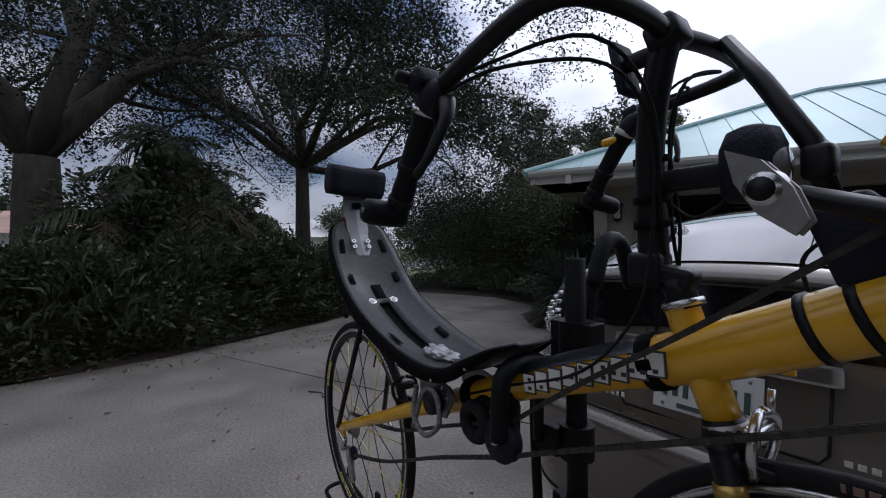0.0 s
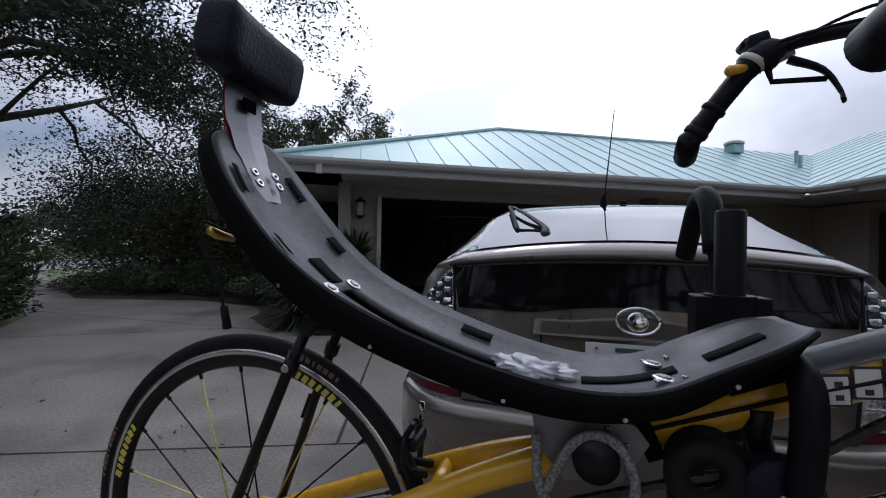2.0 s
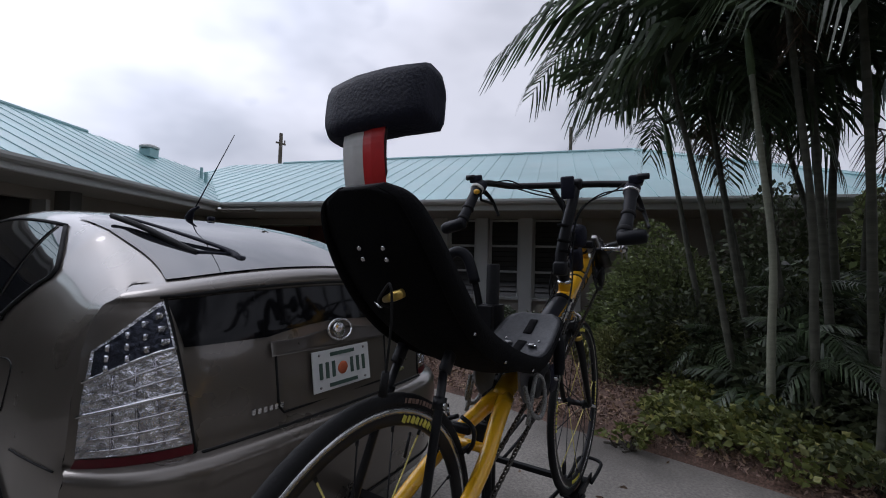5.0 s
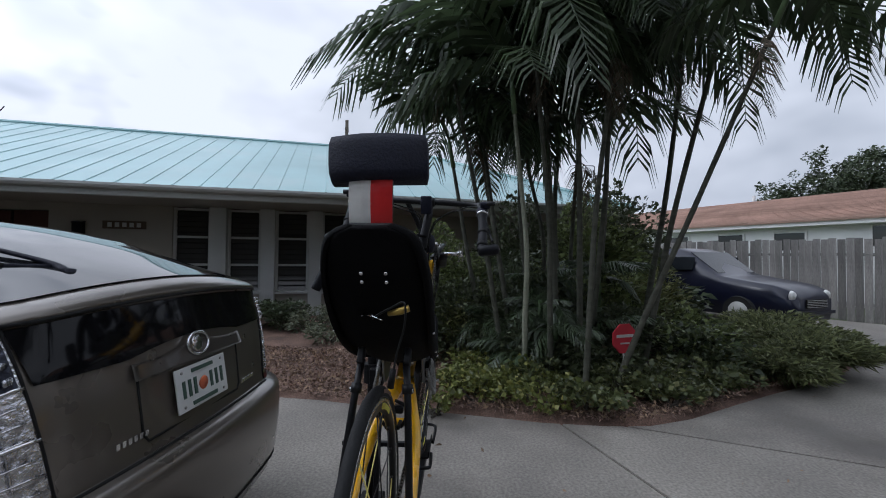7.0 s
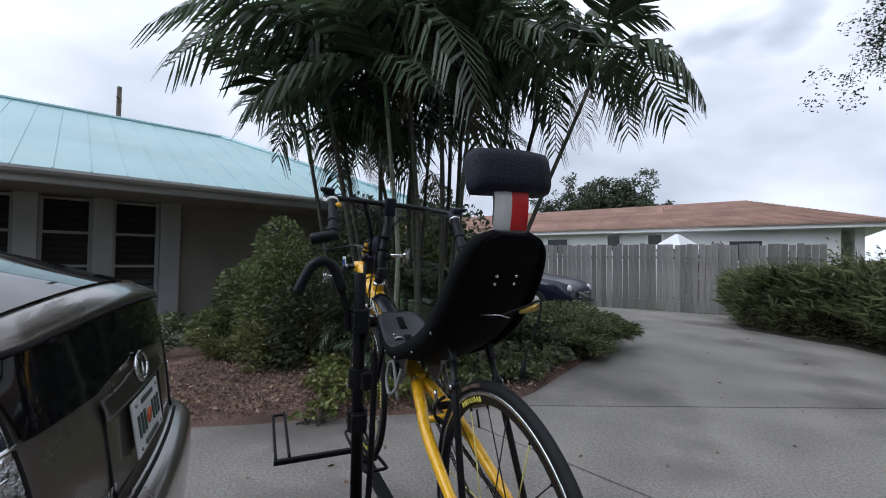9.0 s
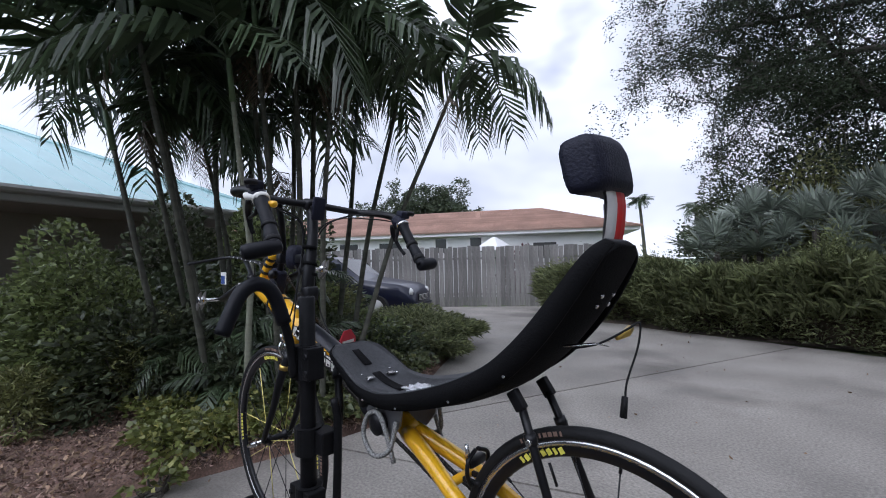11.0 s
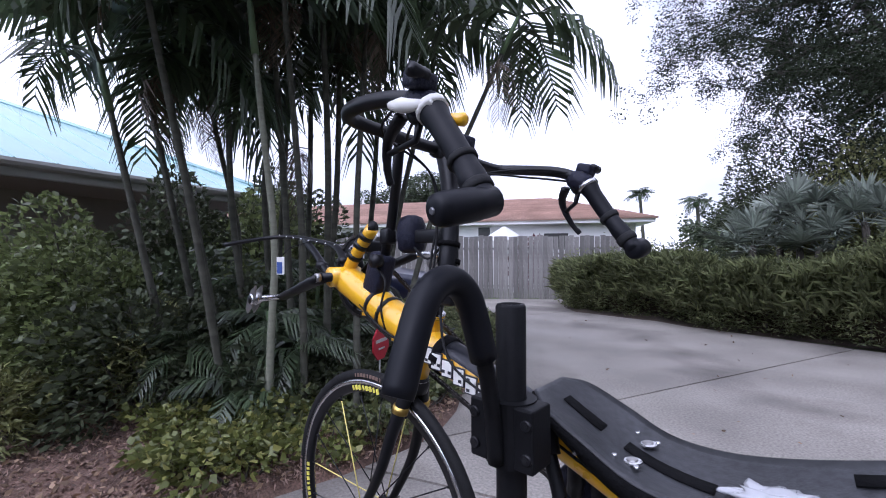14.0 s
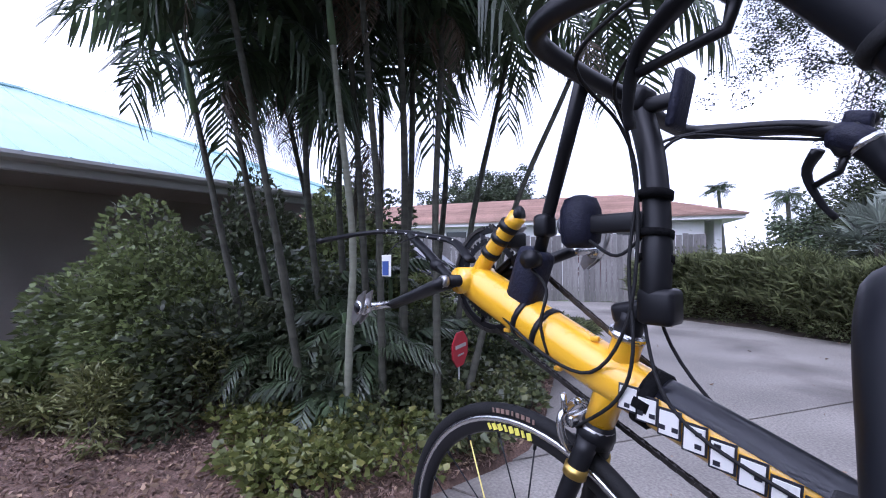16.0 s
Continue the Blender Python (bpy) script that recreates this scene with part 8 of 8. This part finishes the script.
def section(y):
    """Half of the car's cross-section at y: points from the sill to the roof's middle."""
    zt = ramp(y, ZTOP)
    narrow = ramp(y, [(0.2, 0.962), (0.6, 0.99), (1.2, 1.0), (3.4, 1.0), (3.9, 0.965), (4.25, 0.88), (4.45, 0.72)])
    zb = min(ramp(y, [(0.2, 1.075), (0.45, 1.065), (0.8, 1.015), (1.3, 0.975), (2.5, 0.93), (3.3, 0.90), (4.45, 0.6)]), zt - 0.035)
    low = ramp(y, [(0.2, 0.2), (4.0, 0.2), (4.45, 0.25)])
    rt = ramp(y, [(0.2, 0.60), (0.7, 0.585), (1.3, 0.58), (2.2, 0.57), (2.7, 0.60), (3.3, 0.70), (4.45, 0.70)])
    top = zt - ramp(y, [(0.2, 0.012), (0.6, 0.035), (1.3, 0.05), (2.4, 0.05), (3.3, 0.03), (4.45, 0.02)])
    pts = [(0.70, low), (0.79, low + 0.02), (0.838, 0.33), (0.858, 0.48), (0.862, 0.60), (0.853, 0.72), (0.838, 0.85)]
    pts = [(x, min(z, zb - 0.02 * (7 - k))) for k, (x, z) in enumerate(pts)]
    pts += [(0.80 if zb < zt - 0.06 else 0.78, zb)]
    for f in (0.36, 0.7):
        pts.append((0.785 + (rt - 0.785) * f ** ramp(y, [(0.45, 2.1), (0.8, 1.35)]), zb + (top - zb) * (f + 0.06)))
    pts += [(rt, top), (rt * 0.86, zt - 0.016), (rt * 0.6, zt - 0.006), (rt * 0.3, zt - 0.001), (0.0, zt)]
    return [(x * narrow, z) for x, z in pts]


def raw_skin(y, s):
    """The flank and roof before fairing."""
    if y < 0.47:  # the tail's corner
        f = (y - 0.2) / 0.27
        a = section(0.47)
        k = min(int(s), 13)
        t = s - k
        x1, z1 = a[k][0] + (a[k + 1][0] - a[k][0]) * t, a[k][1] + (a[k + 1][1] - a[k][1]) * t
        if s <= 9.999:
            z0 = z1 if z1 < 1.05 else 1.05 + (z1 - 1.05) * 0.1055 / max(a[10][1] - 1.05, 0.02)
            z0 = min(z0, 1.1555)
            e = rear_at(1.0, max(z0, 0.19))
            p = Vector((e.x + (x1 - e.x) * f ** 0.8, e.y + (0.47 - e.y) * f, z0 + (z1 - z0) * f))
        else:
            g = min(1.0, (14 - s) / 4)
            e = rear_at(g, 1.156)
            p = Vector((e.x + (x1 - e.x) * f, e.y + (0.47 - e.y) * f, e.z + (z1 - e.z) * f))
    else:
        a = section(y)
        k = min(int(s), 13)
        t = s - k
        p = Vector((a[k][0] + (a[k + 1][0] - a[k][0]) * t, y, a[k][1] + (a[k + 1][1] - a[k][1]) * t))
    return p


GRID_Y = np.concatenate([np.linspace(0.2, 0.6, 17), np.linspace(0.64, 4.45, 96)])
GRID_S = np.linspace(0, 14, 113)
FAIR = np.array([[[*raw_skin(y, s)] for s in GRID_S] for y in GRID_Y])
for _ in range(14):  # fair the skin both ways, its rims held
    FAIR[1:-1] = 0.25 * FAIR[:-2] + 0.5 * FAIR[1:-1] + 0.25 * FAIR[2:]
    across = np.concatenate([FAIR, FAIR[:, -2:-1] * np.array([-1, 1, 1])], 1)
    FAIR[1:, 1:] = 0.25 * across[1:, :-2] + 0.5 * across[1:, 1:-1] + 0.25 * across[1:, 2:]
for _ in range(120):  # and once more round the corner over the tail lamps
    c = FAIR[:22, 54:100]
    c[1:-1, 1:-1] = 0.25 * (c[:-2, 1:-1] + c[2:, 1:-1] + c[1:-1, :-2] + c[1:-1, 2:])


def skin(y, s, side=1, off=0.0):
    """A point of the faired flank or roof: s from 0 (sill) to 14 (middle of the roof)."""
    i = min(max(int(np.searchsorted(GRID_Y, y)) - 1, 0), len(GRID_Y) - 2)
    j = min(int(s * 8), len(GRID_S) - 2)
    fy, fs = (y - GRID_Y[i]) / (GRID_Y[i + 1] - GRID_Y[i]), s * 8 - j
    a = FAIR[i, j] * (1 - fs) + FAIR[i, j + 1] * fs
    b = FAIR[i + 1, j] * (1 - fs) + FAIR[i + 1, j + 1] * fs
    p = Vector(a * (1 - fy) + b * fy)
    if off:
        n = Vector((1, 0, 0.25)) if s < 10 else Vector((0.15 * (14 - s) / 4, -0.3 if y < 1.3 else 0.3 if y > 2.4 else 0, 1))
        p += n.normalized() * off
    p.x *= side
    return p


ys = [float(y) for y in GRID_Y]
ss = [k * 0.25 for k in range(57)]
body = bmesh.new()
for side in (1, -1):
    g = [[body.verts.new(skin(y, s, side)) for s in ss] for y in ys]
    for i in range(len(ys) - 1):
        for j in range(len(ss) - 1):
            body.faces.new((g[i][j], g[i][j + 1], g[i + 1][j + 1], g[i + 1][j]))
bmesh.ops.remove_doubles(body, verts=body.verts, dist=0.0005)
shell_ob = wpart("body", body, PAINT, car, "smooth taupe metallic bodywork")
wpart("underbody", one_box((0, 2.3, 0.30), (1.5, 3.9, 0.16)), GAP, car)
# glass
def lerp_list(a, b, n):
    return [a + (b - a) * k / n for k in range(n + 1)]


wpart("rear_window", patch(lambda u, v: skin(v, 14 - abs(u) * 3.62, 1 if u >= 0 else -1, 0.006), lerp_list(-1, 1, 48), lerp_list(0.214, 1.12, 36)), CAR_GLASS, car, "sloping dark tinted rear window")
def low_glass(u, v):
    z = 0.978 + 0.126 * v + 0.024 * (1 - v) * max(0, 1 - (abs(u) / 0.55) ** 2)
    return rear_at(u * (0.578 + 0.03 * v) / ramp(z, REAR_W), z, 0.007)


wpart("lower_window", patch(low_glass, lerp_list(-1, 1, 48), lerp_list(0, 1, 10)), LOW_GLASS, car, "dark upright lower tailgate window")
wpart("windscreen", patch(lambda u, v: skin(v, 14 - abs(u) * 3.7, 1 if u >= 0 else -1, 0.014), lerp_list(-1, 1, 40), lerp_list(2.45, 3.5, 30)), CAR_GLASS, car, "dark windscreen")
for side in (-1, 1):
    for y0, y1, nm in ((0.74, 1.12, "quarter_window"), (1.17, 2.02, "door_window"), (2.09, 2.95, "door_window")):
        def f(u, v, y0=y0, y1=y1, side=side, nm=nm):
            s = 7.2 + 2.55 * v
            a = y0 if nm != "quarter_window" else (1.0 - 0.25 * v / 0.45 if v < 0.45 else 0.75 + 0.34 * (v - 0.45) / 0.55)
            b = y1 - (0.42 * v if y1 > 2.5 else 0.0)
            return skin(a + (b - a) * u, s, side, 0.006)
        wpart(nm, patch(f, lerp_list(0, 1, 10), lerp_list(0, 1, 8)), CAR_GLASS, car, "dark tinted side window")
    for pts in ([skin(y, 7.05, side, 0.006) for y in lerp_list(0.98, 3.0, 20)], [skin(1.0 - 0.26 * v / 0.45 if v < 0.45 else 0.74 + 0.34 * (v - 0.45) / 0.55, 7.1 + 2.7 * v, side, 0.006) for v in lerp_list(0, 1, 10)], [skin(y, 9.85, side, 0.006) for y in lerp_list(1.08, 2.5, 16)]):
        wpart("window_seal", one_tube(pts, 0.008, 6), GAP, car)
    for y in (1.145, 2.055):
        wpart("door_gap", one_tube([skin(y, s, side, 0.0015) for s in lerp_list(1.2, 9.7, 14)], 0.0035, 5), GAP, car)
    for y in (1.45, 2.35):
        h = wpart("door_handle", one_tube(smooth_path([skin(y - 0.09, 5.9, side, 0.01), skin(y - 0.06, 5.95, side, 0.035), skin(y + 0.05, 5.95, side, 0.035), skin(y + 0.09, 5.9, side, 0.01)], 4), 0.012, 8, flat=0.7), PAINT, car)
    # fuel flap outline
    flap = [(0.705, 5.25), (0.70, 5.6), (0.70, 6.0), (0.715, 6.2), (0.76, 6.28), (0.82, 6.28), (0.855, 6.2), (0.865, 5.95), (0.865, 5.55), (0.85, 5.25), (0.80, 5.15), (0.74, 5.15), (0.705, 5.25)]
    wpart("flap_gap", one_tube(smooth_path([skin(y, q, side, 0.001) for y, q in flap], 3), 0.0022, 5), GAP, car)
    wpart("bumper_gap", one_tube([skin(y, 4.55, side, 0.002) for y in (0.25, 0.3, 0.36, 0.42, 0.5, 0.57)], 0.003, 5), GAP, car)
    # wheels
    for y in (0.90, 3.60):
        c = Vector((side * 0.755, y, 0.312))
        arch = wpart("wheel_arch", lathe(bmesh.new(), [(0.0, side * 0.02), (0.352, side * 0.02), (0.358, side * 0.108), (0.345, side * 0.112), (0.330, side * 0.10), (0.0, side * 0.06)], "x", 40, c), GAP, car, "dark wheel arch")
        w = wpart("wheel", lathe(bmesh.new(), [(0.0, side * 0.06), (0.20, side * 0.085), (0.215, side * 0.10), (0.20, side * 0.112), (0.06, side * 0.118), (0.05, side * 0.125), (0.0, side * 0.126)], "x", 40, c), HUBCAP, car, "silver wheel cover")
        wpart("tyre", lathe(bmesh.new(), [(0.205, side * 0.09), (0.225, side * 0.112), (0.27, side * 0.118), (0.30, side * 0.108), (0.312, side * 0.08), (0.312, -side * 0.06), (0.29, -side * 0.09), (0.2, -side * 0.08)], "x", 48, c), RUBBER, w)
        for k in range(7):
            a = 2 * math.pi * k / 7
            wpart("slot", one_box(c + Vector((side * 0.116, math.cos(a) * 0.13, math.sin(a) * 0.13)), (0.008, 0.035, 0.075), Matrix.Rotation(a - math.pi / 2, 3, "X"), bevel=0.006), GAP, w)
    # tail lamps: cells behind a clear cover
    def lampf(u, v, side=side, off=0.006):
        z = 0.702 + (1.104 - 0.125 * min(max(u, 0), 1) ** 1.5 - 0.702) * v
        inner = (0.562 + 0.05 * v) / ramp(z, REAR_W)
        return rear_at(side * (inner + (0.978 - inner) * u), z, off)
    lampb = wpart("tail_lamp", patch(lambda u, v: lampf(u, v, off=0.004), lerp_list(0, 1, 12), lerp_list(0, 1, 16)), LAMP_CHROME, car, "clear tail lamp with chrome cells and a red foot")
    wpart("upper_cell", patch(lambda u, v, side=side: lampf(0.05 + 0.9 * u, 0.70 + 0.27 * v, off=0.007), lerp_list(0, 1, 12), lerp_list(0, 1, 6)), LAMP_DARK, lampb)
    for r in range(3):
        for k in range(4):
            q = lampf(0.14 + 0.22 * k, 0.745 + 0.085 * r, off=0.010)
            wpart("led_cell", one_box(q, (0.030, 0.012, 0.020), Matrix.Rotation(side * radians(-18 - 14 * k), 3, "Z"), bevel=0.005), LAMP_CHROME, lampb)
    for v in (0.37, 0.69):
        wpart("divider", one_tube([lampf(u, v + (0.02 * u), off=0.010) for u in lerp_list(0, 1, 10)], 0.0055, 6), CHROME, lampb)
    for r in range(6):
        wpart("rib", one_tube([lampf(u, 0.06 + 0.10 * r + (0.03 if r > 2 else 0), off=0.008) for u in lerp_list(0.08, 0.92, 8)], 0.0028, 5), CHROME, lampb)
    for k in range(3):
        wpart("cell_wall", one_tube([lampf(0.3 + 0.22 * k, v, off=0.008) for v in lerp_list(0.03, 0.66, 8)], 0.0028, 5), LAMP_CHROME, lampb)
    wpart("red_foot", patch(lambda u, v, side=side: rear_at(side * (0.695 + 0.28 * u), 0.676 + 0.024 * v, 0.007), lerp_list(0, 1, 14), lerp_list(0, 1, 4)), LAMP_RED, lampb, "red reflector strip")
    wpart("lamp_gap", one_tube([lampf(-0.012, v, off=0.003) for v in lerp_list(-0.06, 1.02, 14)], 0.0045, 6), GAP, car)
wpart("hatch_gap", one_tube([rear_at(u, 0.674, 0.002) for u in lerp_list(-0.67, 0.67, 30)], 0.006, 6), GAP, car)
wpart("spoiler_gap", one_tube([rear_at(u, 1.115, 0.003) for u in lerp_list(-0.88, 0.88, 30)], 0.006, 6), GAP, car)
# plate in its shaded recess, garnish and emblem
wpart("recess_edge", one_tube([rear_at(-0.37, 0.935, 0.002), rear_at(-0.355, 0.74, 0.002), rear_at(-0.33, 0.715, 0.002), rear_at(0.33, 0.715, 0.002), rear_at(0.355, 0.74, 0.002), rear_at(0.37, 0.935, 0.002)], 0.0045, 6), GAP, car)
wpart("garnish", patch(lambda u, v: rear_at(u * 0.40, 0.912 + (0.05 + 0.024 * max(0, 1 - abs(u) * 1.6)) * v, 0.010 + 0.008 * (1 - v)), lerp_list(-1, 1, 24), lerp_list(0, 1, 6), 0.012), PAINT, car, "raised taupe tailgate garnish")
pm = Matrix.Rotation(radians(-9), 3, "X")
plate = wpart("number_plate", one_box((0, 0.082, 0.825), (0.305, 0.006, 0.152), pm, bevel=0.002), PLATE_WHITE, car, "white number plate with dark bars and an orange spot", smooth=False)
def plate_at(x, z):
    return Vector((0, 0.082, 0.825)) + pm @ Vector((x, -0.005, z))


for x in (-0.115, -0.083, -0.051, 0.047, 0.081, 0.115):
    wpart("plate_bar", one_box(plate_at(x, 0.0), (0.015, 0.003, 0.060), pm), PLATE_GREEN, plate, smooth=False)
wpart("plate_emblem", lathe(bmesh.new(), [(0.0, -0.002), (0.024, -0.002), (0.026, 0.002), (0.0, 0.002)], "y", 18, plate_at(-0.003, -0.004)), PLATE_ORANGE, plate)
wpart("plate_bar", one_box(plate_at(0, 0.057), (0.13, 0.003, 0.014), pm), PLATE_GREEN, plate, smooth=False)
wpart("plate_bar", one_box(plate_at(0, -0.058), (0.15, 0.003, 0.014), pm), PLATE_GREEN, plate, smooth=False)
for x in (-0.12, 0.12):
    for z in (-0.06, 0.06):
        wpart("plate_screw", lathe(bmesh.new(), [(0.0, -0.003), (0.005, -0.002), (0.005, 0.002)], "y", 10, plate_at(x, z)), STEEL, plate)
em = bmesh.new()
for rx, rz, t, dx in ((0.062, 0.041, 0.006, 0),):
    ring = [Vector((rx * math.cos(a), -0.012, rz * math.sin(a) + dx * 0.9)) for a in (2 * math.pi * k / 28 for k in range(29))]
    tube(em, ring, t, 6)
tube(em, [(0, -0.006, 0), (0, -0.010, 0), (0, -0.012, 0)], [0.034, 0.032, 0.024], 24, flat=1.0)
emblem = wpart("emblem", em, CHROME, car, "chrome oval emblem")
emblem.matrix_basis = Matrix.Translation((0, 0.115, 0.968)) @ Matrix.Rotation(radians(-11), 4, "X")
for k in range(6):
    wpart("badge_mark", one_box(rear_at(-0.47 + 0.026 * k, 0.742, 0.003), (0.014, 0.004, 0.019), bevel=0.001), CHROME, car, smooth=False)
for k in range(5):
    wpart("badge_mark", one_box(rear_at(0.40 + 0.03 * k, 0.735, 0.003), (0.017, 0.004, 0.017), bevel=0.001), CHROME, car, smooth=False)
wpart("rear_camera", lathe(bmesh.new(), [(0.0, -0.008), (0.009, -0.006), (0.011, 0.0)], "y", 12, rear_at(0.31, 0.945, 0.004)), GAP, car)
# wiper, washer and aerial
wiper = wpart("wiper", one_tube(smooth_path([(-0.295, 0.345, 1.245), (-0.30, 0.42, 1.278), (-0.385, 0.64, 1.345), (-0.475, 0.87, 1.405)], 5), [0.018, 0.018, 0.017, 0.016, 0.015, 0.014, 0.013, 0.013, 0.012, 0.012, 0.011, 0.011, 0.010, 0.010, 0.009, 0.008], 8, flat=0.6), PAD, car, "black rear wiper")
wpart("wiper_pivot", lathe(bmesh.new(), [(0.0, 0.035), (0.018, 0.032), (0.022, 0.0), (0.02, -0.02)], "z", 14, (-0.29, 0.345, 1.222)), PAD, wiper)
wpart("wiper_blade", one_tube(smooth_path([(-0.405, 0.44, 1.262), (-0.435, 0.58, 1.310), (-0.465, 0.74, 1.362), (-0.50, 0.92, 1.408)], 5), 0.012, 6), RUBBER, wiper)
wpart("wiper_link", one_tube([(-0.298, 0.39, 1.262), (-0.35, 0.42, 1.262), (-0.408, 0.45, 1.266)], 0.009, 6), PAD, wiper)
wpart("washer_jet", one_box((0.09, 1.245, 1.466), (0.035, 0.03, 0.022), bevel=0.006), PAD, car)
aerial = wpart("aerial", one_tube(smooth_path([(-0.01, 1.29, 1.46), (-0.01, 1.255, 1.50), (-0.005, 1.20, 1.52)], 3), [0.022, 0.02, 0.017, 0.012, 0.010, 0.008, 0.006], 10), PAD, car, "black roof aerial")
wpart("aerial_rod", one_tube([(-0.008, 1.235, 1.512), (-0.004, 1.07, 1.69), (0.0, 0.90, 1.875)], [0.0038, 0.003, 0.002], 6), PAD, aerial)
car.matrix_basis = pose(0.015, 2.235, 0)
